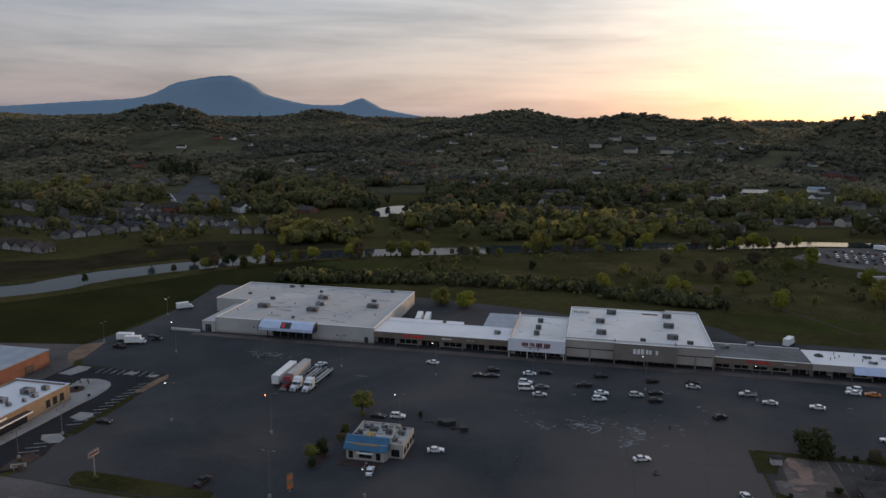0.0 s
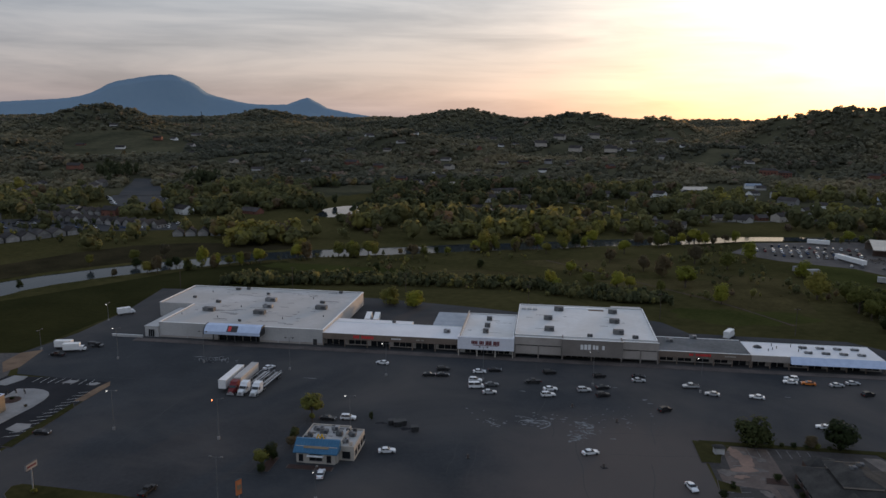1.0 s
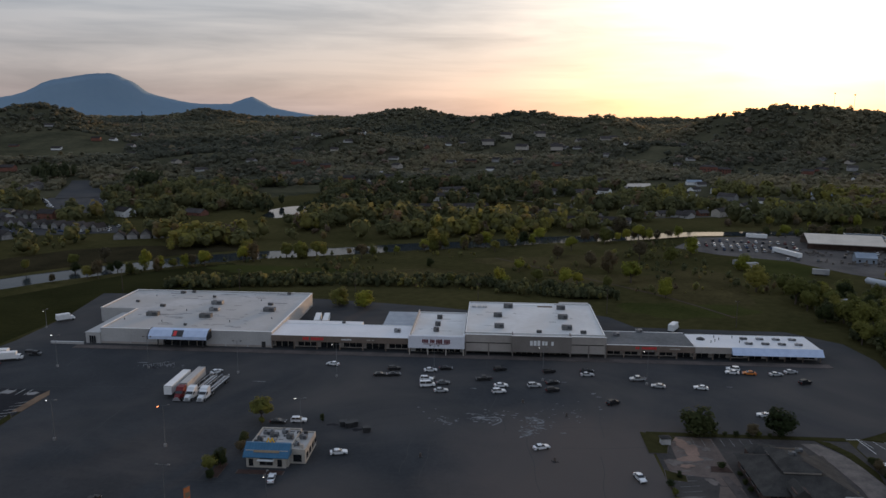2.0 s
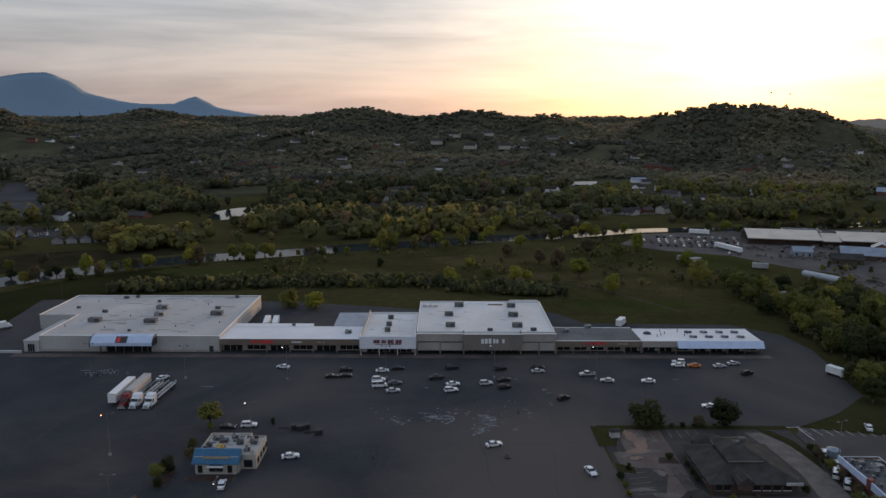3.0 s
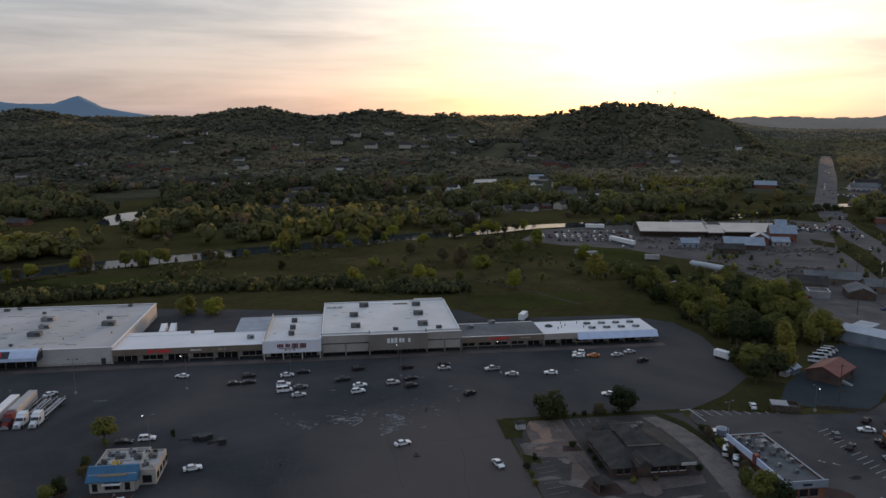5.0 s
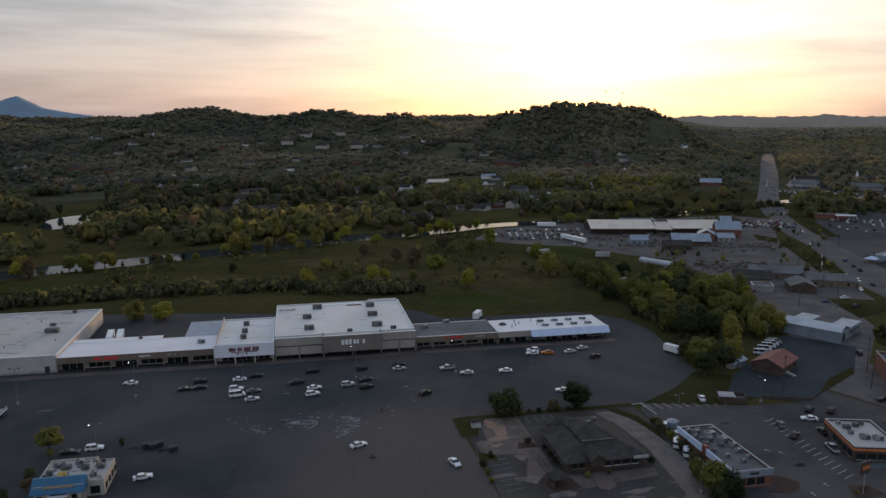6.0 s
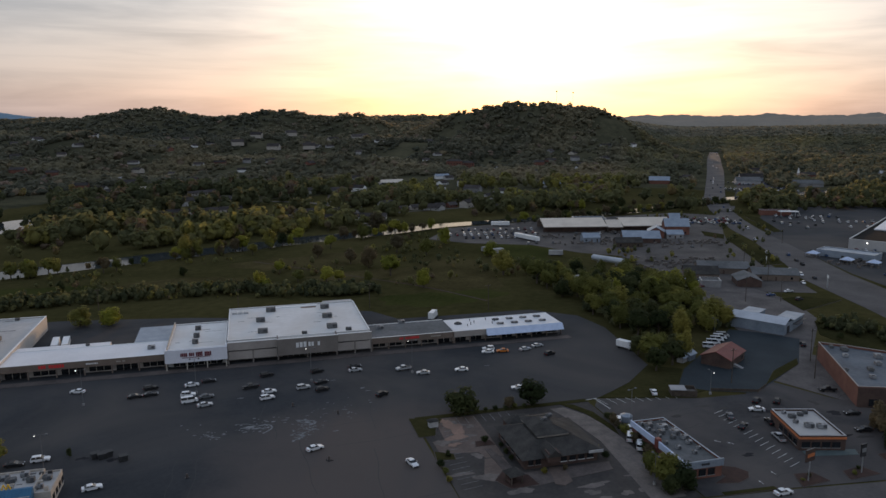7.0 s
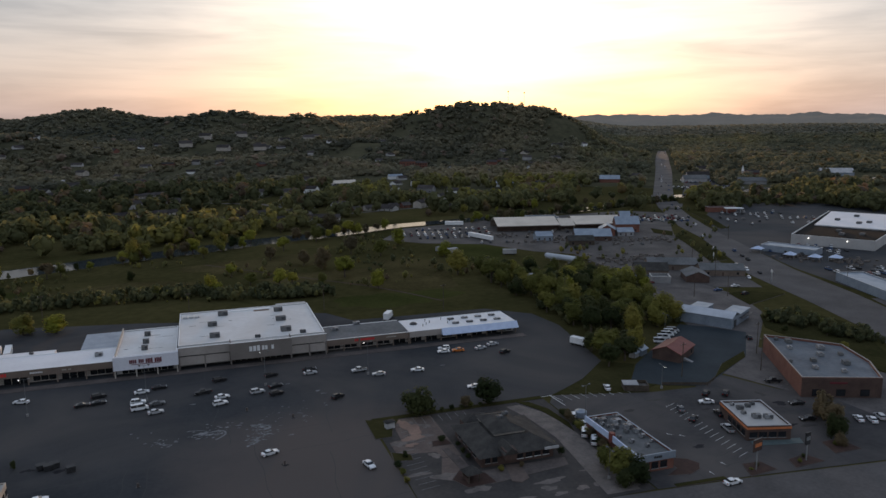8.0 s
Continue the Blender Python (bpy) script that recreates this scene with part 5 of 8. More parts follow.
# market yard, dealer lot and supermarket lot
for x0, y0, nx, ny, sx, sy, a, p, g in ((206, 262, 13, 2, 5.4, 7.5, 80, 0.85, "cars in the market yard"), (250, 212, 7, 1, 6.0, 6, 60, 0.5, "cars in the market yard"), (222, 284, 12, 1, 5.0, 6, 75, 0.9, "cars in the market yard"), (214, 246, 9, 1, 5.2, 6, 75, 0.8, "cars in the market yard"), (290, 222, 6, 2, 6, 8, 70, 0.45, "cars in the market yard"), (395, 262, 12, 5, 5.2, 7.5, 70, 0.85, "cars at the dealer"),
                                        (480, 215, 12, 5, 7, 13, 60, 0.45, "cars at the supermarket"), (410, 95, 9, 5, 6.0, 8, 65, 0.6, "cars at the supermarket"), (394, 14, 8, 6, 4.6, 7.5, 75, 0.7, "cars at the supermarket"), (282, 68, 4, 6, 5.5, 5.5, 20, 0.7, "cars in the market yard"), (330, 150, 6, 3, 6, 9, 65, 0.4, "cars in the market yard"), (612, 470, 12, 5, 6.4, 9, 60, 0.75, "cars at the dealer"), (668, 548, 8, 4, 6.4, 10, 60, 0.7, "cars at the dealer"), (500, 262, 9, 3, 7, 10, 60, 0.6, "cars at the supermarket"), (300, 240, 7, 1, 6, 8, 70, 0.6, "cars in the market yard"), (268, 62, 5, 4, 5.0, 6.5, 15, 0.7, "cars in the market yard")):
    for i0 in range(nx):
        for j0 in range(ny):
            if rc.random() < p:
                x, y = x0 + i0 * sx * math.cos(radians(-12)) + j0 * sy * 0.2, y0 + j0 * sy - i0 * sx * 0.21
                car(rc.choice(("sedan", "suv", "suv", "pickup")), rc.choice(PAL), x, y, a + rc.uniform(-6, 6), 0.1, g)


def wheels_row(t, ys, x=1.0, r=0.5):
    for yy in ys:
        for s in (-1, 1):
            w = part("wheel", Form().tube((s * x - 0.28, yy, r), (s * x + 0.28, yy, r), r, n=14), M_TYRE, t)
            part("rim", Form().tube((s * x - 0.29, yy, r), (s * x + 0.29, yy, r), r * 0.5, n=10), M_STEEL, w)


def tractor(t, y, paint):
    """A long-nosed road tractor that faces -y, its front at y."""
    m = PAINTS[paint]
    part("bonnet", Form().side([(y, 0.7), (y - 0.02, 1.35), (y + 0.25, 1.75), (y + 1.9, 1.95), (y + 1.9, 0.7)], -0.85, 0.85), m, t, "sloping bonnet")
    cab = part("cab", Form().side([(y + 1.75, 0.7), (y + 1.75, 1.95), (y + 2.35, 2.8), (y + 2.9, 3.15), (y + 3.3, 3.8), (y + 5.4, 3.9), (y + 5.4, 0.7)], -1.22, 1.22), m, t, f"{paint} sleeper cab")
    part("windscreen", Form().side([(y + 1.78, 2.02), (y + 1.70, 2.06), (y + 2.28, 2.82), (y + 2.36, 2.78)], -1.1, 1.1), M_GLASS, cab)
    for s in (-1, 1):
        part("side_window", Form().box(s * 1.22 - 0.03, y + 2.4, 1.9, s * 1.22 + 0.03, y + 3.3, 2.65), M_GLASS, cab)
        part("mirror", Form().box(s * 1.45 - 0.12, y + 1.9, 1.9, s * 1.45 + 0.12, y + 2.05, 2.6), M_TRIM, cab)
        part("exhaust", Form().tube((s * 1.1, y + 5.6, 0.8), (s * 1.1, y + 5.6, 4.1), 0.09), M_STEEL, t)
        part("fuel_tank", Form().tube((s * 1.0, y + 3.0, 0.75), (s * 1.0, y + 4.6, 0.75), 0.32, n=12), M_STEEL, t)
        part("headlight", Form().box(s * 0.75 - 0.15, y - 0.05, 0.85, s * 0.75 + 0.15, y + 0.1, 1.1), M_HEADLAMP, t)
    part("grille", Form().box(-0.5, y - 0.06, 0.75, 0.5, y, 1.5), M_STEEL, t, "bright metal grille")
    part("bumper", Form().box(-1.2, y - 0.2, 0.4, 1.2, y + 0.1, 0.75), M_STEEL, t)
    part("frame", Form().box(-0.5, y + 5.4, 0.7, 0.5, y + 8.0, 0.95), M_DARKMETAL, t)
    wheels_row(t, (y + 1.2, y + 6.2, y + 7.4))


def box_trailer(t, y0, y1, mat):
    part("trailer_box", Form().box(-1.28, y0, 1.2, 1.28, y1, 4.1), mat, t, "tall pale box trailer")
    for k in range(9):
        yy = y0 + 0.4 + k * (y1 - y0 - 0.8) / 8
        for s in (-1, 1):
            part("rib", Form().box(s * 1.28 - 0.03, yy - 0.05, 1.25, s * 1.28 + 0.03, yy + 0.05, 4.05), M_STEEL, t)
    part("top_rail", Form().box(-1.31, y0 - 0.03, 4.0, 1.31, y0 + 0.08, 4.13).box(-1.31, y1 - 0.08, 4.0, 1.31, y1 + 0.03, 4.13), M_STEEL, t)
    part("trailer_frame", Form().box(-0.9, y0 + 1, 0.95, 0.9, y1, 1.2), M_DARKMETAL, t)
    wheels_row(t, (y1 - 1.6, y1 - 2.9))
    for s in (-1, 1):
        part("landing_leg", Form().box(s * 0.8 - 0.08, y0 + 2.6, 0.1, s * 0.8 + 0.08, y0 + 2.8, 1.0), M_DARKMETAL, t)


def flatbed(t, y0, y1):
    for s in (-1, 1):
        part("rail", Form().box(s * 1.1 - 0.12, y0, 1.05, s * 1.1 + 0.12, y1, 1.35), M_DARKMETAL, t)
        part("upper_rail", Form().box(s * 1.2 - 0.07, y0 + 1, 2.3, s * 1.2 + 0.07, y1 - 1.0, 2.45), M_STEEL, t)
    for k in range(9):
        yy = y0 + k * (y1 - y0) / 8
        part("cross_beam", Form().box(-1.1, yy - 0.12, 1.1, 1.1, yy + 0.12, 1.25), M_DARKMETAL, t)
    for k in range(4):
        yy = y0 + 1 + k * (y1 - y0 - 2.1) / 3
        for s in (-1, 1):
            part("post", Form().box(s * 1.2 - 0.06, yy - 0.06, 1.3, s * 1.2 + 0.06, yy + 0.06, 2.4), M_STEEL, t)
    part("deck", Form().box(-0.95, y0 + 0.5, 1.25, -0.45, y1, 1.32).box(0.45, y0 + 0.5, 1.25, 0.95, y1, 1.32), M_STEEL, t, "pale steel wheel tracks")
    wheels_row(t, (y1 - 2.5, y1 - 3.8))


SEMI = "lorries in the lot"
t = thing("box_trailer", -45.6, -53, 0.08, "white box trailer parked without its tractor", "trailer", SEMI, 1)
box_trailer(t, -2.6, 13.5, M_WHITE)
t = thing("semi_truck", -41.6, -51, 0.08, "dark red tractor with a cream box trailer", "truck", SEMI, 1)
tractor(t, -7.5, "red")
box_trailer(t, -1.4, 14.7, M_WALLK)
for x in (-37.7, -33.4):
    t = thing("car_carrier", x, -51, 0.08, "white tractor with an empty open car carrier", "truck", SEMI, -3)
    tractor(t, -7.6, "white")
    flatbed(t, -1.0, 14)


def box_truck(x, y, turn, label, L=5.5, h=3.3):
    t = thing("box_truck", x, y, 0.1, label, "truck", "box trucks", turn)
    part("cargo_box", Form().box(-L / 2, -1.2, 0.9, L / 2, 1.2, h), M_WHITE, t)
    part("cab", Form().side([(-1.05, 0.6), (1.05, 0.6), (1.0, 2.1), (-1.0, 2.1)], L / 2, L / 2 + 1.3), PAINTS["white"], t)
    part("bonnet", Form().box(L / 2 + 1.3, -0.95, 0.6, L / 2 + 2.0, 0.95, 1.3), PAINTS["white"], t)
    part("windscreen", Form().box(L / 2 + 1.28, -0.9, 1.35, L / 2 + 1.36, 0.9, 2.0), M_GLASS, t)
    part("frame", Form().box(-L / 2, -0.5, 0.5, L / 2 + 1.2, 0.5, 0.9), M_DARKMETAL, t)
    for xx in (-L / 2 + 1.2, L / 2 + 1.0):
        for s in (-1, 1):
            part("wheel", Form().tube((xx, s * 1.0 - 0.2, 0.45), (xx, s * 1.0 + 0.2, 0.45), 0.45, n=14), M_TYRE, t)


box_truck(197.5, -25.5, -62, "white box truck parked at the lot edge")
box_truck(-131.5, 29.6, 45, "white box truck on the lawn edge")
box_truck(-126.4, -21.0, 12, "white box truck among parked vehicles", 6.5)
box_truck(-121.0, -24.0, 20, "white box truck with a dark bonnet", 6.0)
box_truck(136.2, 37, 60, "white delivery trailer behind the shops", 6.5, 3.6)
t = thing("pickup_with_load", -116, -17, 0.1, "dark pickup with a loaded bed", "truck")
part("load", Form().box(-2.4, -0.9, 0.8, 0.4, 0.9, 2.0), M_DARKMETAL, t)
part("cab", Form().box(0.4, -0.9, 0.5, 2.3, 0.9, 1.7), PAINTS["black"], t)

# ---- lamps, poles and signs ----
LAMPS = []


def street_lamp(x, y, h=12.0, sodium=False, lit=True, turn=0.0):
    key = (h, sodium, lit)
    for k, ob in LAMPS:
        if k == key:
            return copy_thing(ob, pose(x, y, 0.08, 0, 0, turn))
    t = thing("street_lamp", x, y, 0.08, "tall grey steel lot lamp with two heads on a concrete base", "street lamp", "lot lamps", turn)
    part("base", Form().tube((0, 0, 0), (0, 0, 0.8), 0.42, 0.4, 12), M_CONCRETE, t, "round pale concrete base")
    part("pole", Form().tube((0, 0, 0.8), (0, 0, h), 0.11, 0.06), M_ROOFG, t)
    part("arm", Form().tube((-1.5, 0, h - 0.05), (1.5, 0, h - 0.05), 0.04), M_ROOFG, t)
    for s in (-1, 1):
        hd = part("lamp_head", Form().side([(-0.25, h - 0.1), (0.25, h - 0.1), (0.18, h + 0.14), (-0.18, h + 0.14)], s * 1.4 - 0.3, s * 1.4 + 0.3), M_ROOFG, t)
        part("lens", Form().box(s * 1.4 - 0.14, -0.14, h - 0.26, s * 1.4 + 0.14, 0.14, h - 0.1), M_SODIUM if sodium and s < 0 else (M_LIT if lit and not sodium and s < 0 else M_GLASS), hd)
    LAMPS.append((key, t))
    return t


street_lamp(-30.8, -90.4, sodium=True, turn=20)
for x, y, a in ((-63.5, -89.1, 0), (-98.6, -29.4, 0), (-65, -28.2, 0), (-31.1, -30.5, 0), (4.6, -31.4, 0), (38.8, -30.0, 0), (76.6, -29.0, 0), (112, -30.2, 0), (5.2, -82, 0), (-15.4, -124.5, 0), (163, -94, 20)):
    street_lamp(x, y, 12.0, lit=int(x * 7) % 2 == 0, turn=a)
for x, y in ((-134, -24), (-132.5, 18.8), (-88.8, -120.5), (-88.1, -104.9), (6.6, -119), (201, -77), (239.6, -23), (152, -126)):
    street_lamp(x, y, 8.0, lit=int(x) % 3 == 0, turn=90)


def pole(x, y, h=11.0, cross=True, turn=0.0, z=0.0):
    t = thing("utility_pole", x, y, z, "weathered wooden utility pole with a cross arm", "utility pole", "utility poles", turn)
    part("shaft", Form().tube((0, 0, 0), (0, 0, h), 0.17, 0.11), M_BARK, t)
    if cross:
        part("cross_arm", Form().box(-1.2, -0.07, h - 0.9, 1.2, 0.07, h - 0.72), M_BARK, t)
        for xx in (-1.0, 0.0, 1.0):
            part("insulator", Form().tube((xx, 0, h - 0.72), (xx, 0, h - 0.5), 0.05), M_STEEL, t)


for x, y in ((-133, 86), (-73, 92), (-11.3, 88), (51.7, 70), (112, 64), (165.3, 45.5), (225, 38), (290, 25), (256, -58), (244, -74), (214, -70)):
    pole(x, y, 12.5, turn=10)
for x, y in ((352, 110), (330, 60), (306, 20), (382, 20), (350, -60), (420, 160), (470, 330)):
    pole(x, y, 11, turn=60)


def sign_board(x, y, w, h, z0, mat, label, turn=0.0, post=M_STEEL, marks=None, seed=0, posts=1):
    t = thing("sign", x, y, 0.1, label, "sign", "roadside signs", turn)
    part("panel", Form().box(-w / 2, -0.18, z0, w / 2, 0.18, z0 + h), mat, t)
    part("panel_frame", Form().box(-w / 2 - 0.1, -0.22, z0 - 0.1, w / 2 + 0.1, 0.22, z0).box(-w / 2 - 0.1, -0.22, z0 + h, w / 2 + 0.1, 0.22, z0 + h + 0.1), M_DARKMETAL, t)
    for k in range(posts):
        xx = (k - (posts - 1) / 2) * w * 0.6
        part("post", Form().tube((xx, 0, 0), (xx, 0, z0), 0.15), post, t)
    if marks:
        bars(t, -w * 0.4, w * 0.4, -0.2, z0 + h * 0.35, z0 + h * 0.68, marks, 6, seed=seed, label="plain bars in place of writing")
    return t


sign_board(-61.5, -126.3, 3.6, 1.5, 6.4, M_SIDING, "white roadside sign with red marks on a post", 86, marks=M_DEEPRED, seed=31)
sign_board(-11.7, -121, 1.5, 3.8, 1.0, M_ORANGE, "tall narrow orange sign board", 58, marks=M_STUCCO, seed=32)
sign_board(189.6, -134.5, 3.4, 3.0, 5.4, M_BRICKD, "dark sign with an orange square on a post", 15, marks=M_ORANGE, seed=33)
sign_board(205.6, -134.5, 1.8, 3.2, 4.6, M_DARKMETAL, "dark narrow sign on a post", 10, marks=M_STEEL, seed=34)
sign_board(-84, -126, 3.6, 1.2, 0.6, M_CREAM, "low cream monument sign in a bed", 30, marks=M_BROWN, seed=35, posts=2)
sign_board(349, 38, 2.6, 1.6, 5.2, M_WHITE, "white road sign beside the broad road", 60, marks=M_STEEL, seed=36, posts=2)
sign_board(361, 101, 1.6, 2.2, 2.4, M_WHITE, "white roadside sign on the grass median", 60, marks=M_RED, seed=37)
for x, y in ((17.2, -73.4), (15.4, -72.6), (22.9, -76.2), (18.6, -72.4)):
    t = thing("waste_bin", x, y, 0.08, "dark steel waste container on the lot", "waste container", "waste containers", 20)
    part("bin", Form().hip(-1.0, -0.8, 1.0, 0.8, 0.1, 1.5, -0.12), M_DARKMETAL, t)
    part("lid", Form().side([(-0.95, 1.5), (0.95, 1.6), (0.95, 1.68), (-0.95, 1.58)], -1.15, 1.15), M_TRIM, t)
for x, y in ((40.1, -91), (76, -90.7), (69, -50), (82, -60)):
    t = thing("concrete_post", x, y, 0.08, "short concrete bollard stump on the lot", "bollard", "bollards")
    part("post", Form().tube((0, 0, 0), (0, 0, 1.1), 0.36, 0.3, 10), M_WORN, t)
    part("collar", Form().tube((0, 0, 0.0), (0, 0, 0.12), 0.6, 0.6, 10), M_DARKMETAL, t)
for k, (x, y) in enumerate(((-66, -27), (-63, -25), (-61, -24), (-58, -25.5))):
    t = thing("cart_rail", x, y, 0.08, "low metal trolley rail", "trolley rail", "trolley rails", k * 20)
    part("rail", Form().box(-1.6, -0.04, 0.9, 1.6, 0.04, 0.98), M_STEEL, t)
    for xx in (-1.5, 0, 1.5):
        part("post", Form().box(xx - 0.04, -0.04, 0, xx + 0.04, 0.04, 0.9), M_STEEL, t)

# ---- single buildings ----
def poly_building(name, poly, h, wallmat, roofmat, label, category, par=0.7, coping=M_STEEL, base=None):
    """A flat-roofed building over a counter-clockwise polygon: a wall to each side, a sunk roof, a coping."""
    t = thing(name, 0, 0, 0.08, label, category)
    n = len(poly)
    cx, cy = np.mean([p[0] for p in poly]), np.mean([p[1] for p in poly])
    for k in range(n):
        (ax, ay), (bx, by) = poly[k], poly[(k + 1) % n]
        d = Vector((bx - ax, by - ay)).normalized()
        i_ = Vector((-d.y, d.x)) * 0.35
        a2, b2 = (ax + i_.x + d.x * 0.35, ay + i_.y + d.y * 0.35), (bx + i_.x - d.x * 0.35, by + i_.y - d.y * 0.35)
        part("wall", Form().prism([(ax, ay), (bx, by), b2, a2], 0, h), wallmat, t)
        part("coping", Form().prism([(ax - i_.x * 0.2, ay - i_.y * 0.2), (bx - i_.x * 0.2, by - i_.y * 0.2), b2, a2], h, h + 0.12), coping, t)
    inner = [tuple(Vector(p) + (Vector((cx, cy)) - Vector(p)).normalized() * 0.3) for p in poly]
    part("roof", Form().prism(inner, h - par - 0.2, h - par), roofmat, t)
    return t


def windows(t, xs, y, z0, w, h, turned=False, sill=M_CONCRETE, x=0.0):
    for a in xs:
        f = Form().box(x - 0.06, a, z0, x + 0.06, a + w, z0 + h) if turned else Form().box(a, y - 0.06, z0, a + w, y + 0.06, z0 + h)
        p = part("window", f, M_GLASS, t)
        g = Form().box(x - 0.12, a - 0.1, z0 - 0.15, x + 0.12, a + w + 0.1, z0) if turned else Form().box(a - 0.1, y - 0.14, z0 - 0.15, a + w + 0.1, y + 0.1, z0)
        part("sill", g, sill, p)


def flat_shop(name, x, y, w, d, h, turn, wallmat, roofmat, label, category, par=0.5, coping=M_STEEL):
    t = thing(name, x, y, 0.08, label, category, turn=turn)
    walls(-w / 2, -d / 2, w / 2, d / 2, h, wallmat, t)
    part("roof", Form().box(-w / 2 + 0.3, -d / 2 + 0.3, h - par - 0.2, w / 2 - 0.3, d / 2 - 0.3, h - par), roofmat, t)
    for f in (Form().box(-w / 2 - 0.06, -d / 2 - 0.06, h, w / 2 + 0.06, -d / 2 + 0.36, h + 0.1), Form().box(-w / 2 - 0.06, d / 2 - 0.36, h, w / 2 + 0.06, d / 2 + 0.06, h + 0.1), Form().box(-w / 2 - 0.06, -d / 2 + 0.36, h, -w / 2 + 0.36, d / 2 - 0.36, h + 0.1), Form().box(w / 2 - 0.36, -d / 2 + 0.36, h, w / 2 + 0.06, d / 2 - 0.36, h + 0.1)):
        part("coping", f, coping, t)
    return t


def on_roof(t, items, z, turn=0.0):
    """Rooftop units at local places of a thing."""
    m = t.matrix_world
    for x, y, w in items:
        p = m @ Vector((x, y, 0))
        roof_unit(p.x, p.y, z + 0.08, w, w * 0.65, 0.5 + 0.3 * w, turn, pale=(int(abs(x) * 10) % 2 == 0))


# burger restaurant with the blue roof, out in the lot
R = thing("burger_restaurant", 0, 0, 0.08, "small cream restaurant with a bright blue front roof", "restaurant")
walls(-4.8, -99.8, 6.4, -85.2, 4.4, M_CREAM, R)
walls(6.45, -97.6, 10.4, -86, 4.0, M_CREAM, R)
part("flat_roof", Form().box(-4.5, -97.4, 3.7, 6.1, -85.5, 3.9), M_ROOFW, R, "cluttered pale flat roof")
part("flat_roof", Form().box(6.45, -97.3, 3.4, 10.1, -86.3, 3.6), M_ROOFW, R)
part("blue_roof", Form().side([(-101.2, 2.9), (-101.2, 3.1), (-98.0, 5.7), (-97.4, 5.7), (-97.4, 2.9)], -5.2, 6.8), M_BLUEROOF, R, "sloping blue metal front roof")
for k in range(16):
    part("roof_seam", Form().side([(-101.22, 3.1), (-101.22, 3.2), (-98.0, 5.8), (-98.0, 5.7)], -5.2 + k * 0.79, -5.13 + k * 0.79), M_BLUEROOF, R)
part("roof_script", Form().side([(-100.2, 3.95), (-100.25, 4.05), (-99.75, 4.45), (-99.7, 4.35)], -2.6, 4.2), M_STUCCO, R, "plain tan bar in place of lettering")
part("roof_emblem", Form().tube((0.2, -97.6, 5.6), (0.7, -97.6, 6.9), 0.16).tube((0.7, -97.6, 6.9), (1.2, -97.6, 5.6), 0.16).tube((1.2, -97.6, 5.6), (1.7, -97.6, 6.9), 0.16).tube((1.7, -97.6, 6.9), (2.2, -97.6, 5.6), 0.16), M_YELLOW, R, "plain yellow roof shape")
part("front_wall", Form().box(-4.4, -100.6, 0, 6.0, -99.8, 2.9), M_CREAM, R)
windows(R, (-3.8, 3.8), -100.65, 0.5, 1.2, 1.9)
windows(R, (-0.9, 0.9), -100.65, 0.8, 1.7, 1.8)
windows(R, (-96.5, -93.5, -90.5, -87.8), 0, 1.0, 1.8, 1.5, True, x=10.42)
windows(R, (7.2,), -97.65, 0.6, 2.2, 1.9)
part("entrance_awning", Form().box(-1.4, -101.6, 2.2, 3.0, -100.6, 2.4), M_WHITE, R)
for k, (x, y, w) in enumerate(((-2.5, -88.5, 1.8), (0, -90, 2.2), (2.5, -87.5, 2.0), (4.6, -91, 1.8), (0.8, -94, 1.4), (8, -90, 2.0), (7.6, -94.5, 1.2), (-3, -93, 1.4))):
    roof_unit(x, y, 3.98 if x < 6 else 3.68, w, w * 0.7, 0.9 + 0.12 * (k % 4), pale=k % 2 == 0)
rb_ = random.Random(52)
for k in range(22):
    x, y, w = rb_.uniform(-4.1, 9.4), rb_.uniform(-96.6, -86.4), rb_.uniform(0.4, 1.1)
    b_ = thing("roof_box", x, y, 3.98 if x < 6 else 3.68, "small weathered metal box on the restaurant roof", "roof box", "roof boxes", rb_.uniform(-30, 30))
    part("casing", Form().hip(-w / 2, -w * 0.35, w / 2, w * 0.35, 0.0, 0.3 + w * rb_.uniform(0.3, 0.9), 0.05), rb_.choice((M_UNIT, M_ROOFG, M_DARKMETAL, M_CREAM)), b_)
for k in range(14):
    x, y = rb_.uniform(-4.2, 4.6), rb_.uniform(-97, -86.4)
    part("stain", Form().box(x, y, 3.9, x + rb_.uniform(0.5, 1.6), y + rb_.uniform(0.3, 1.2), 3.906 + 0.0006 * k), M_STAIN, R)
island([(-6.2, -104.4), (6.2, -104.4), (6.2, -102.2), (-6.2, -102.2)], M_MULCH, "planted strip before the burger restaurant")
island([(-12.5, -107), (-9.8, -107), (-9.8, -99), (-12.5, -99)], M_MULCH, "dark planted bed with small trees beside the restaurant")

# steak house with dark hipped roofs
H = thing("steak_house", 0, 0, 0.12, "dark restaurant with hipped shingle roofs", "restaurant")
walls(124, -110, 144.5, -89.5, 3.2, M_BRICKD, H)
walls(127.5, -89.45, 135, -83.5, 3.0, M_BRICKD, H)
part("roof", Form().hip(122.8, -111.4, 145.8, -88.6, 3.1, 5.6, 6.0), M_ROOFD, H, "dark shingle hip roof")
part("upper_roof", Form().hip(129.2, -105.2, 139.2, -91.2, 6.3, 7.6, 3.6), M_ROOFD, H, "raised dark upper roof")
part("clerestory", Form().box(129.8, -104.6, 5.4, 138.6, -91.8, 6.3), M_WALLG, H, "pale band under the upper roof")
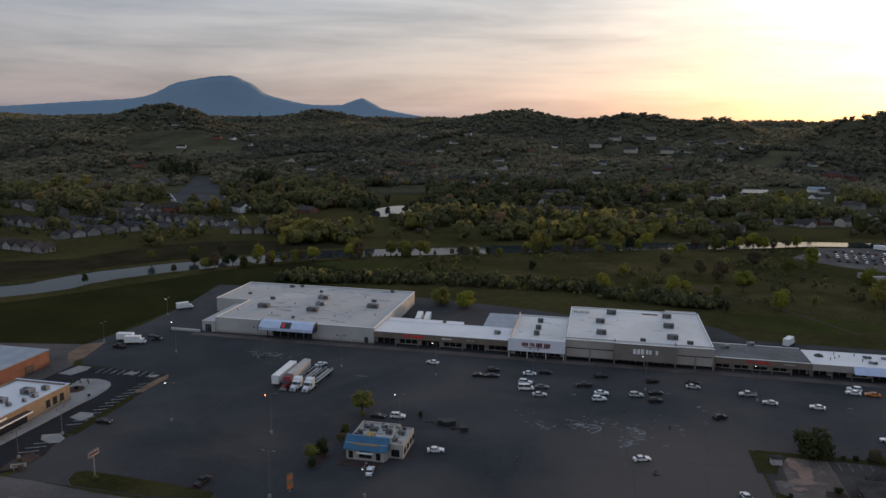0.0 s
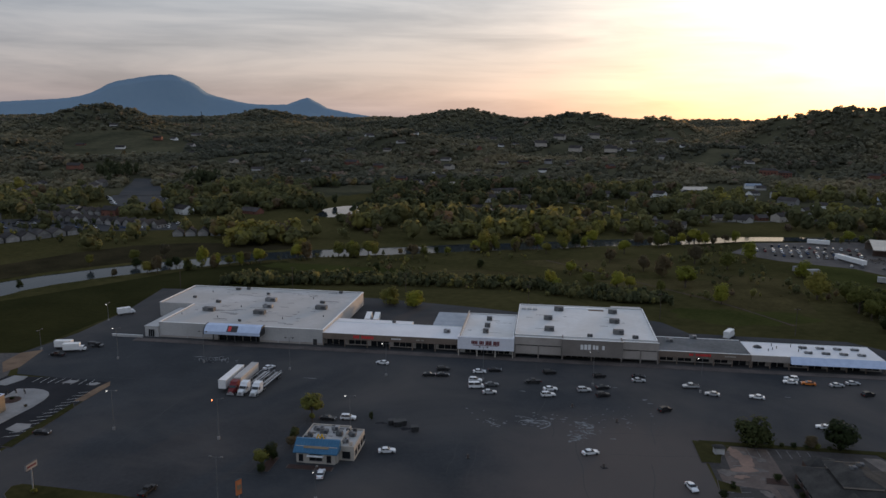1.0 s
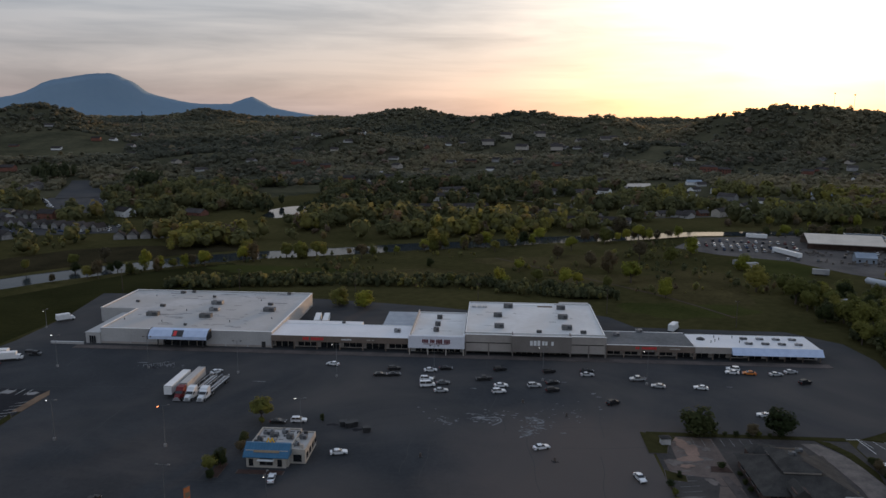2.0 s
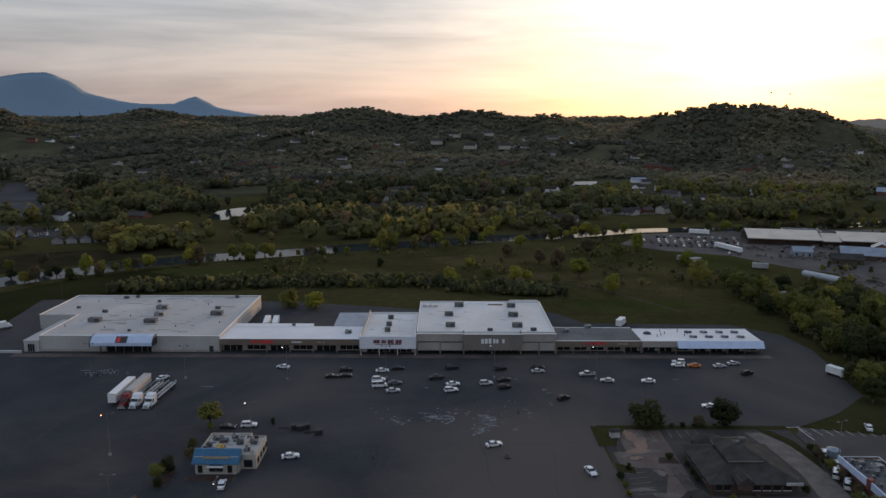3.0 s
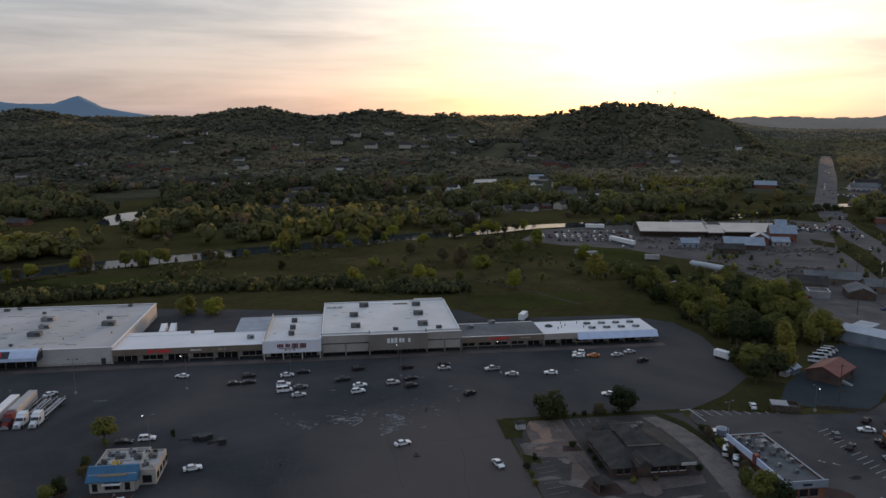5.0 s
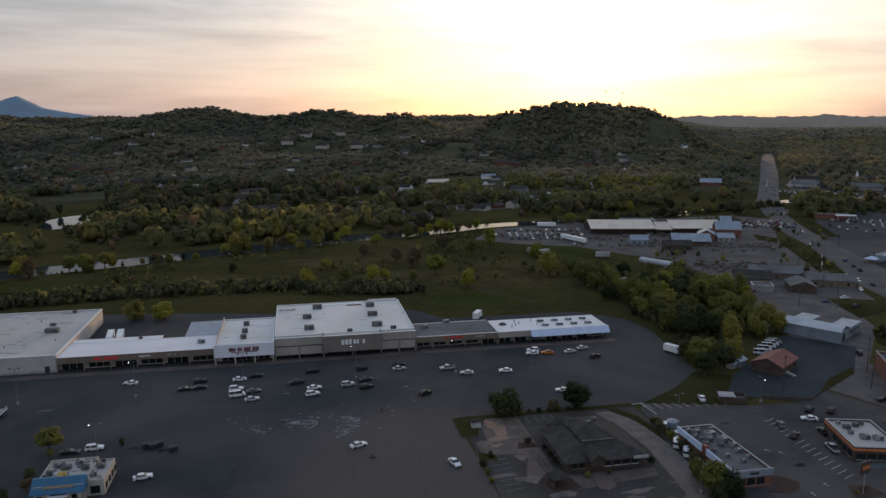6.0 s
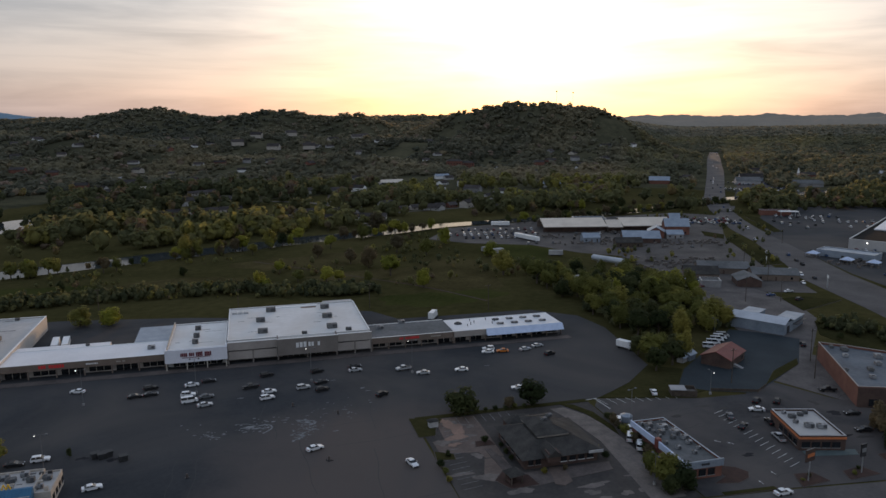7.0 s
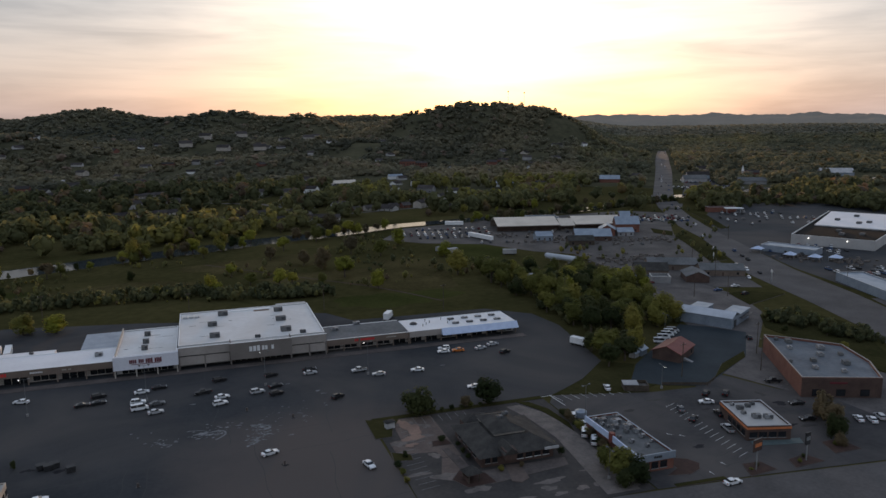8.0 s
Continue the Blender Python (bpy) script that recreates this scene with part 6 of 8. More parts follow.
part("rear_roof", Form().hip(127, -89.6, 135.6, -82.9, 3.0, 4.6, 2.9), M_ROOFD, H)
part("gable", Form().side([(-113.2, 2.6), (-110, 2.6), (-110, 5.0), (-113.2, 5.0)], 129.4, 132.6), M_BRICKD, H)
part("gable_roof", Form().prism([(128.9, -113.6), (133.1, -113.6), (131, -113.6)], 5, 5.02), M_ROOFD, H)
gf = Form()
gf.v = [(128.9, -113.6, 4.2), (133.1, -113.6, 4.2), (131, -113.6, 6.0), (128.9, -107, 4.2), (133.1, -107, 4.2), (131, -107, 6.0)]
gf.f = [(0, 1, 2), (5, 4, 3), (0, 2, 5, 3), (2, 1, 4, 5), (0, 3, 4, 1)]
part("gable_roof", gf, M_ROOFD, H, "small front gable roof")
windows(H, (125, 127), -110.05, 1.0, 1.4, 1.4)
windows(H, (134, 136.5, 139, 141.5), -110.05, 1.0, 1.7, 1.2, sill=M_WHITE)
windows(H, (-106, -102, -98, -94), 0, 1.0, 2.0, 1.4, True, x=123.95)
part("sign_panel", Form().box(141, -112.2, 3.3, 145, -112.0, 4.0), M_SIDING, H)
for x, y in ((134, -98), (136.4, -96)):
    roof_unit(x, y, 7.6, 1.6, 1.2, 0.8)
G = thing("pavilion", 119.2, -115.2, 0.12, "small dark hip-roofed pavilion", "pavilion", turn=10)
for x in (-1.5, 1.5):
    for y in (-1.5, 1.5):
        part("post", Form().box(x - 0.12, y - 0.12, 0, x + 0.12, y + 0.12, 2.4), M_BARK, G)
part("roof", Form().hip(-2.2, -2.2, 2.2, 2.2, 2.4, 3.9, 2.1), M_ROOFD, G)
part("panel", Form().box(-1.4, 1.4, 0, 1.4, 1.5, 2.2).box(-1.5, -1.3, 0, -1.4, 1.4, 1.1), M_BRICKD, G)
kq = thing("kiosk", 107.8, -77.5, 0.12, "small pale service kiosk with a dark roof", "kiosk", turn=8)
part("body", Form().box(-1.3, -0.9, 0, 1.3, 0.9, 1.9), M_SIDING, kq)
part("roof", Form().hip(-1.7, -1.3, 1.7, 1.3, 1.9, 2.5, 0.9), M_ROOFD, kq)
sheet("pavement", [(122.6, -119), (146, -116), (147, -111.6), (122, -111.6), (119.5, -96), (117.8, -96), (119, -116)][::1], 0.22, M_WORN, "worn brownish walk round the steak house", "pavement", 0.15)
sheet("pavement", [(130.4, -110.6), (128.6, -119.2), (130.6, -120.6), (133.4, -119.0), (134.2, -111.2)], 0.235, M_PINK, "pinkish concrete walk reaching into the court", "pavement", 0.16)
sheet("pavement", [(147.5, -133), (156.5, -133), (157.5, -100), (156, -84), (150.5, -74.5), (146, -74.5), (149, -86), (150.5, -100)], 0.19, M_SLAB, "grey concrete drive beside the steak house", "drive", 0.1)
M_RUST = surface("rusty_concrete", (0.17, 0.115, 0.09), (0.30, 0.19, 0.14), 0.2, 0.9, fine=1.2)
for k, (x, y, rx, ry) in enumerate(((113.5, -80, 2.6, 5.5), (112.5, -86.5, 3.2, 2.2), (111, -74.5, 2.4, 1.6), (110.5, -91, 2.0, 1.2))):
    blotch("rust_patch", x, y, rx, ry, 120 + k, M_RUST, "rust-tinted patch of old concrete", 0.20 + 0.004 * k)

# long restaurant with the blue and red roof edge
L = flat_shop("long_restaurant", 165.6, -112.6, 10.0, 27.5, 4.4, 0, M_BRICK, M_ROOFG, "long low red-brick restaurant with a cluttered roof", "restaurant", coping=M_METALB)
part("blue_fascia", Form().side([(-13.9, 3.2), (-1.2, 3.2), (-1.2, 5.0), (-13.9, 4.6)], -5.5, -5.1).side([(0.2, 3.2), (13.9, 3.2), (13.9, 4.8), (0.2, 5.0)], -5.5, -5.1), M_BLUEAWN, L, "pale blue sheet-metal roof edge")
part("red_panel", Form().box(-5.8, -1.2, 3.0, -4.6, 0.2, 5.6), M_REDROOF, L, "red block on the roof edge")
part("white_front", Form().box(-5.3, -14.1, 3.0, 5.3, -13.76, 4.9), M_METALB, L, "white front parapet")
bars(L, -1.2, 1.2, -14.2, 3.7, 4.3, M_DARKMETAL, 4, seed=41, label="small dark mark as plain bars")
windows(L, (-4.2, -1.6, 1.0), -13.8, 0.8, 2.0, 1.8)
on_roof(L, ((-2, 10, 2.2), (1.2, 8, 2.6), (3, 11, 1.8), (-1, 5, 2.0), (2.4, 3.8, 2.4), (3.4, 0.5, 2.0), (0.5, 1.5, 1.4), (-2.8, 3, 1.2), (2.8, -2.5, 1.6), (-0.5, 11.5, 1.5), (-3.2, 8, 1.2), (-3.4, 11.6, 1.4), (0.4, 6.2, 1.0), (3.6, 6, 1.2), (-3.2, -1, 1.0), (-1.6, -4.4, 1.3), (3.4, -6, 1.0), (0.8, -8, 1.2), (-2.6, 6.2, 0.9)), 3.9)
dm = thing("white_dome_tank", 164.5, -88.5, 0.12, "pale blue-grey round tank beside the lot", "tank")
part("drum", Form().tube((0, 0, 0), (0, 0, 1.6), 1.9, 1.8, 18), M_METALB, dm)
part("cap", Form().tube((0, 0, 1.6), (0, 0, 2.1), 1.8, 0.5, 18), M_METALB, dm)

# burger house with the orange band
D = flat_shop("burger_house", 207.9, -112.3, 12.4, 18.6, 4.3, -16, M_BRICKD, M_ROOFW, "brown brick burger house with an orange roof band", "restaurant", coping=M_SIDING)
part("orange_band", Form().box(-6.35, -9.45, 3.3, 6.35, -9.3, 3.9).box(-6.35, -9.3, 3.3, -6.2, 9.3, 3.9).box(6.2, -9.3, 3.3, 6.35, 9.3, 3.9), M_ORANGE, D, "orange band under the roof edge")
windows(D, (-5.5, -2.8, -0.1, 2.6), -9.35, 0.9, 2.2, 1.6)
windows(D, (-8, -5, -2, 1), 0, 0.9, 2.2, 1.6, True, x=-6.25)
windows(D, (-8, -5, -2), 0, 0.9, 2.2, 1.6, True, x=6.25)
on_roof(D, ((-2.5, 4, 2.0), (0.5, 5.5, 1.6), (-3, 0.5, 1.4), (2.5, 7, 1.4), (-0.6, -2.5, 2.4), (2.6, -3, 2.4), (-3.6, 7, 1.2)), 3.8, -16)
sheet("pavement", [(199, -123), (213, -126), (214.5, -123), (200, -120)], 0.2, surface("teal_walk", (0.06, 0.085, 0.085), (0.10, 0.13, 0.13), 0.3, 0.8), "greenish walk in front of the burger house", "pavement", 0.1)

# big brick building and its neighbours
BB = poly_building("brick_hall", [(238.2, -98.5), (261.5, -107.6), (271.3, -94), (277.7, -76.2), (266.8, -63.2), (260, -56.8)], 6.6, M_BRICK, M_ROOFL, "large red-brick hall with a grey flat roof", "hall", coping=M_WALLG)
# darker brick facing: the shade on the front is painted by colour
part("upper_wall", Form().prism([(238.3, -99.0), (238.1, -98.6), (261.3, -107.7), (261.2, -108.0)][::-1], 0, 6.4), M_BRICKD, BB, "front wall facing in darker brick, its shade in the colour")
for k in range(3):
    a = 0.12 + k * 0.3
    x, y = 238.2 + a * 23.3, -99.1 - a * 9.1
    part("window", Form().prism([(x, y - 0.12), (x + 2.6, y - 1.14), (x + 2.6, y - 1.0), (x, y + 0.02)], 0.6, 2.8), M_GLASS, BB)
bars_ = part("sign_bar", Form().prism([(246, -102.25), (251, -104.2), (251, -104.05), (246, -102.1)], 4.6, 5.2), M_DEEPRED, BB, "small dull red sign bar")
for x, y, w in ((263, -66, 3.0), (258, -72, 2.2), (268, -76, 3.2), (262, -82, 2.6), (255, -86, 2.4), (250, -92, 2.2), (263, -92, 3.0), (256, -98, 2.0), (247, -84, 1.8), (269, -84, 2.0), (261, -62, 1.8)):
    roof_unit(x, y, 6.0, w, w * 0.7, 0.5 + 0.25 * w, 62, pale=x % 2 == 0)

bl = thing("metal_hall", 256.4, -9.7, 0.08, "blue-grey metal hall with a bright metal roof", "hall", turn=-57)
walls(0, 0, 22.4, 9.5, 4.6, M_METALB, bl)
part("roof", Form().side([(-0.5, 4.5), (4.75, 6.3), (10.0, 4.5), (10.0, 4.7), (4.75, 6.55), (-0.5, 4.7)], -0.5, 22.9), M_PALEMETAL, bl, "pale ribbed metal roof")
walls(15.5, 9.55, 22.4, 24, 4.2, M_METALB, bl)
part("wing_roof", Form().box(15.2, 9.6, 4.3, 22.8, 24.4, 4.5), M_METALB, bl, "grey wing roof")
walls(0, 9.55, 7.0, 22, 4.0, M_METALB, bl)
part("wing_roof", Form().box(-0.3, 9.6, 4.1, 7.3, 22.4, 4.3), M_METALB, bl, "grey wing roof")
part("door", Form().box(22.38, 3.2, 0, 22.5, 6.2, 3.2), M_DARKMETAL, bl)
part("awning", Form().box(22.45, 10, 2.8, 24.2, 23, 2.95), M_DARKMETAL, bl)


def gable_house(x, y, w, d, h, turn, wallmat, roofmat, label, rise=None, z=0.0, group="houses", category="house", name="house", chimney=False, wins=True):
    t = thing(name, x, y, z, label, category, group, turn)
    rise = rise or d * 0.28
    far = y > 550
    if far:
        part("body", Form().box(-w / 2, -d / 2, 0, w / 2, d / 2, h).side([(-d / 2, h), (d / 2, h), (0, h + rise)], -w / 2, w / 2), wallmat, t)
    else:
        walls(-w / 2, -d / 2, w / 2, d / 2, h, wallmat, t, 0.25)
    for s in (-1, 1) if not far else ():
        gb, b = Form(), 0
        gb.v += [(s * w / 2, -d / 2, h), (s * w / 2, d / 2, h), (s * w / 2, 0, h + rise), (s * (w / 2 - 0.25), -d / 2, h), (s * (w / 2 - 0.25), d / 2, h), (s * (w / 2 - 0.25), 0, h + rise)]
        gb.f += [(b, b + 1, b + 2), (b + 5, b + 4, b + 3), (b, b + 2, b + 5, b + 3), (b + 1, b + 4, b + 5, b + 2)]
        part("gable", gb, wallmat, t)
    e = 0.45
    dz = rise / (d / 2) * e
    part("roof", Form().side([(-d / 2 - e, h - dz), (0, h + rise), (d / 2 + e, h - dz), (d / 2 + e, h - dz + 0.22), (0, h + rise + 0.24), (-d / 2 - e, h - dz + 0.22)], -w / 2 - 0.4, w / 2 + 0.4), roofmat, t)
    if wins and math.hypot(x - 59, y + 277) < 1000:
        n = max(2, min(3, int(w / 3.2)))
        for k in range(n):
            xx = -w / 2 + (k + 0.5) * w / n
            if k == n // 2:
                part("door", Form().box(xx - 0.5, -d / 2 - 0.06, 0.1, xx + 0.5, -d / 2 + 0.02, 2.2), M_BRICKD, t)
            else:
                part("window", Form().box(xx - 0.6, -d / 2 - 0.06, 0.9, xx + 0.6, -d / 2 + 0.02, 2.2), M_GLASS, t)
    if chimney:
        part("chimney", Form().box(w * 0.2, d * 0.1, h, w * 0.2 + 0.8, d * 0.1 + 0.8, h + rise + 0.9), M_BRICK, t)
    return t


gable_house(225, -49.5, 15, 10.5, 3.4, 35, M_BRICKD, M_REDROOF, "small brick house with a rust red metal roof", 2.2, group="east buildings")
part("ramp", Form().side([(-9, 0), (-4.6, 0), (-4.6, 1.4)], -4.0, -2.4), M_SIDING, bpy.data.objects["house"], "pale entrance ramp")
gable_house(214.5, -43.5, 4.5, 3.5, 2.3, 30, M_METALB, M_METALB, "small pale blue metal shed", group="east buildings", name="shed", category="shed", wins=False)
gable_house(210.5, -45.5, 3.0, 2.5, 2.0, 30, M_SIDING, M_METALB, "small pale garden shed", group="east buildings", name="shed", category="shed", wins=False)
en = thing("bin_enclosure", 192.5, -74.5, 0.12, "dark fenced waste enclosure with a lean-to roof", "enclosure", turn=-20)
for f in (Form().box(-4, -2.4, 0, 4, -2.2, 1.9), Form().box(-4, 2.2, 0, 4, 2.4, 2.2), Form().box(-4, -2.2, 0, -3.8, 2.2, 2.1), Form().box(3.8, -2.2, 0, 4, 2.2, 2.1)):
    part("fence_panel", f, M_BARK, en)
part("lean_to_roof", Form().side([(-2.6, 2.2), (1.2, 2.5), (1.2, 2.6), (-2.6, 2.3)], -4.4, 0.6), M_SIDING, en, "pale flat lean-to roof")
for k in range(2):
    b_ = part("bin", Form().box(0.8 + k * 1.6, -1.2, 0.1, 2.1 + k * 1.6, 0.6, 1.5), M_DARKMETAL, en)
    part("lid", Form().box(0.75 + k * 1.6, -1.25, 1.5, 2.15 + k * 1.6, 0.65, 1.58), M_TRIM, b_)
fn = thing("fence", 0, 0, 0.12, "low dark timber fence along the yard edge", "fence")
for (ax, ay), (bx, by) in (((202.4, -75.1), (216.6, -80.4)), ((216.6, -80.4), (223, -76.2))):
    n = int(math.hypot(bx - ax, by - ay) / 2)
    for k in range(n):
        p, q = k / n, (k + 1) / n
        x, y, x2, y2 = ax + (bx - ax) * p, ay + (by - ay) * p, ax + (bx - ax) * q, ay + (by - ay) * q
        part("post", Form().box(x - 0.08, y - 0.08, 0, x + 0.08, y + 0.08, 1.4), M_BARK, fn)
        part("board", Form().prism([(x, y - 0.04), (x2, y2 - 0.04), (x2, y2 + 0.04), (x, y + 0.04)], 0.4, 1.25), M_BARK, fn)

# market halls and yards
FM = thing("market_hall", 279, 254, 0.08, "long tan-roofed open market hall", "market hall", turn=-13)
for x0, x1, d, h, m in ((0, 50, 34, 5.2, M_TANROOF), (50.2, 62, 20, 4.6, M_TANROOF), (62.2, 110, 30, 5.4, M_TANROOF)):
    part("roof", Form().side([(-1, h - 0.8), (d * 0.6, h + 3.4), (d + 1, h - 0.8), (d + 1, h - 0.6), (d * 0.6, h + 3.6), (-1, h - 0.6)], x0, x1), m, FM, "tan sheet-metal roof")
    part("rear_wall", Form().box(x0, d - 0.3, 0, x1, d, h - 0.7), M_BROWN, FM)
    n = max(2, int((x1 - x0) / 6))
    for k in range(n + 1):
        part("post", Form().box(x0 + 0.2 + k * (x1 - x0 - 0.6) / n, -0.2, 0, x0 + 0.5 + k * (x1 - x0 - 0.6) / n, 0.1, h - 0.75), M_BARK, FM)
    part("stall_wall", Form().box(x0 + 0.4, 4, 0, x1 - 0.4, 4.3, h - 0.8), M_BRICKD, FM)
    part("eaves_board", Form().box(x0, -1.15, h - 1.2, x1, -1.0, h - 0.55), M_BROWN, FM)
flat_shop("market_store", 333, 287, 26, 16, 5.6, -13, M_METALB, M_ROOFG, "grey flat-roofed store behind the market", "store")
gable_house(330, 197, 26, 15, 3.6, -20, M_BRICKD, M_METALB, "market house with a blue metal roof", group="market houses")
gable_house(352, 213, 14, 12, 4.6, 60, M_BRICK, M_METALB, "brick market house with a grey metal roof", group="market houses")
gable_house(374, 222, 18, 13, 6.5, -20, M_BRICK, M_METALB, "tall red-brick market house", 5.0, group="market houses", chimney=True)
gable_house(381, 236, 8, 8, 9.5, -20, M_BRICK, M_METALB, "brick tower house with a pyramid-like roof", 4.0, group="market houses")
gable_house(312, 182, 18, 10, 3.4, -15, M_BARK, M_ROOFD, "dark timber barn with a shingle roof", group="market houses", name="barn", category="barn")
gable_house(296, 208, 12, 9, 3.6, -10, M_METALB, M_METALB, "grey metal shed with a gable roof", group="market houses", name="shed", category="shed")
gable_house(362, 205, 12, 9, 3.2, -15, M_SIDING, M_METALB, "low pale market house", group="market houses")
gable_house(300, 78, 18, 12, 3.6, -25, M_BROWN, M_ROOFD, "low brown shop with a dark roof", group="market houses", name="shop", category="shop")
gable_house(322, 90, 28, 15, 3.4, -25, M_BROWN, M_ROOFG, "low brown shop with a pale grey roof", 2.6, group="market houses", name="shop", category="shop")
gable_house(338, 66, 24, 14, 3.4, -25, M_BROWN, M_ROOFG, "low shop with a grey hipped roof", 2.4, group="market houses", name="shop", category="shop")
gable_house(315, 58, 16, 12, 3.4, 65, M_BRICKD, M_ROOFG, "low wing with a grey gable roof", 2.4, group="market houses", name="shop", category="shop")
flat_shop("small_store", 294, 60, 10, 9, 3.6, -25, M_SIDING, M_ROOFG, "small pale store beside the gravel yard", "store")
for x, y, a, Lg, lab in ((255, 228, -72, 26, "long white trailer in the yard"), (259, 299, -22, 15, "white trailer beside the river"), (250, 163, -20, 9, "white caravan among weeds"), (212, 190, 30, 9, "pale boat trailer by the creek"), (216, 180, 20, 8, "pale trailer by the creek"), (231, 88, 15, 10, "white trailer among trees")):
    t = thing("yard_trailer", x, y, 0.08, lab, "trailer", "yard trailers", a)
    part("box", Form().box(-Lg / 2, -1.4, 0.9, Lg / 2, 1.4, 3.7), M_WHITE if Lg > 12 else M_SIDING, t)
    part("underframe", Form().box(-Lg / 2 + 0.5, -1.1, 0.5, Lg / 2 - 0.5, 1.1, 0.9), M_DARKMETAL, t)
    for xx in (-Lg / 2 + 2, Lg / 2 - 2):
        for s in (-1, 1):
            part("wheel", Form().tube((xx, s * 1.1 - 0.15, 0.45), (xx, s * 1.1 + 0.15, 0.45), 0.45, n=12), M_TYRE, t)
tk = thing("storage_tank", 269.7, 129, 0.08, "long white cylindrical gas tank on cradles", "tank", turn=-60)
part("shell", Form().tube((-10.5, 0, 2.9), (10.5, 0, 2.9), 1.75, n=20), M_PALEMETAL, tk)
for s in (-1, 1):
    part("end_cap", Form().tube((s * 10.5, 0, 2.9), (s * 11.6, 0, 2.9), 1.75, 0.7, n=20), M_PALEMETAL, tk)
    part("cradle", Form().box(s * 6.5 - 0.4, -1.4, 0, s * 6.5 + 0.4, 1.4, 1.9), M_CONCRETE, tk)

SM = poly_building("supermarket", [(448, 130), (476, 87), (604, 164), (568, 216)], 6.6, M_WALLK, M_ROOFK, "large pale supermarket with a white and dark roof", "supermarket", coping=M_WHITE)
part("white_roof", Form().prism([(498, 160), (525, 118), (601, 165), (568, 213)], 5.9, 6.7), M_ROOFB, SM, "raised white rear roof")
for x, y in ((480, 118), (490, 130), (530, 150), (540, 150), (530, 170), (560, 180), (492, 112)):
    roof_unit(x, y, 5.9 if x < 515 else 6.7, 4, 3, 1.6, 30)
for k in range(2):
    part("wall_lamp", Form().box(453.5 + k * 13, 120.2 - k * 20, 4.6, 453.9 + k * 13, 120.7 - k * 20, 5.1), M_LIT, SM, "small lit wall lamp")
flat_shop("red_store", 517, 290, 26, 9, 4.6, -22, M_BRICK, M_ROOFG, "low bright red store", "store")
cn = thing("fuel_canopy", 520, 276, 0.08, "white forecourt canopy on posts", "canopy", turn=-22)
part("roof", Form().box(-8, -3, 4.4, 8, 3, 5.0), M_WHITE, cn)
for x in (-6, 6):
    part("post", Form().box(x - 0.2, -0.2, 0, x + 0.2, 0.2, 4.4), M_STEEL, cn)
flat_shop("dealer_hall", 595, 418, 34, 12, 5.0, -22, M_WALLK, M_ROOFG, "low pale dealer hall beside cars", "dealer hall")
flat_shop("east_shop_row", 380, -8, 15, 72, 4.6, -17, M_METALB, M_METALB, "long low blue-grey shop row", "shop row")
flat_shop("garden_centre", 424, 104, 34, 14, 4.2, -62, M_METALB, M_METALB, "low open blue-roofed garden centre", "garden centre")
for x, y in ((408, 88), (416, 76), (426, 70), (404, 112)):
    t = thing("market_tent", x, y, 0.08, "pale blue sales tent", "tent", "sales tents", 30)
    part("canopy", Form().hip(-3.5, -3.5, 3.5, 3.5, 2.5, 4.2, 3.2), M_BLUEAWN, t)
    for xx in (-3.2, 3.2):
        for yy in (-3.2, 3.2):
            part("pole", Form().tube((xx, yy, 0), (xx, yy, 2.5), 0.06), M_STEEL, t)
br = thing("bridge", 538, 410, 0, "grey road bridge parapets over the river", "bridge", turn=57)
for s in (-1, 1):
    part("parapet", Form().box(-18, s * 11.6 - 0.2, 0, 18, s * 11.6 + 0.2, 1.1), M_CONCRETE, br)

# new restaurant and orange hall in the west
NR = thing("new_restaurant", 0, 0, 0.14, "new tan restaurant with a white flat roof", "restaurant")
walls(-124, -118, -104.4, -81, 5.2, M_STUCCO, NR)
part("roof", Form().box(-123.7, -117.7, 4.4, -104.7, -81.3, 4.6), M_ROOFB, NR)
for f in (Form().box(-124.1, -81.4, 5.2, -104.3, -80.9, 5.35), Form().box(-104.8, -118, 5.2, -104.3, -81.4, 5.35)):
    part("coping", f, M_BLUEAWN, NR, "pale blue coping")
part("canopy", Form().box(-104.4, -116, 3.2, -102.2, -99.5, 3.5), M_DARKMETAL, NR, "flat dark entrance canopy")
part("canopy_edge", Form().box(-102.2, -116, 3.15, -102.05, -99.5, 3.55), M_WHITE, NR)
part("dark_front", Form().box(-104.38, -117, 0, -104.3, -99.5, 3.2), M_GLASS, NR)
part("name_bar", Form().box(-104.35, -115, 3.9, -104.25, -107, 4.4), M_WHITE, NR, "plain white bar in place of the name")
windows(NR, (-91.5, -88.5, -85.5), 0, 1.0, 1.6, 2.4, True, x=-104.35)
for x, y, w in ((-112, -90, 3.4), (-109, -86, 2.0), (-108, -92, 2.0), (-114, -98, 2.6), (-110, -100, 1.4), (-108, -96, 1.2)):
    roof_unit(x, y, 4.74, w, w * 0.8, 0.6 + 0.3 * w, pale=True)
OH = thing("orange_hall", 0, 0, 0.1, "orange-red hall with a pale roof", "hall")
walls(-166, -84, -134, -54.5, 5.6, M_BRICK, OH)
part("roof", Form().side([(-84.3, 5.6), (-54.2, 5.9), (-54.2, 6.1), (-84.3, 5.8)], -166.3, -133.7), M_METALB, OH, "pale metal roof")
part("door", Form().box(-133.98, -66, 0, -133.9, -62, 3.2), M_DARKMETAL, OH)
rb = thing("round_bed", -108.5, -73.4, 0.2, "round dark planted bed with shrubs", "planter")
part("rim", Form().tube((0, 0, 0), (0, 0, 0.25), 2.9, 2.9, 24), M_BRICKD, rb)
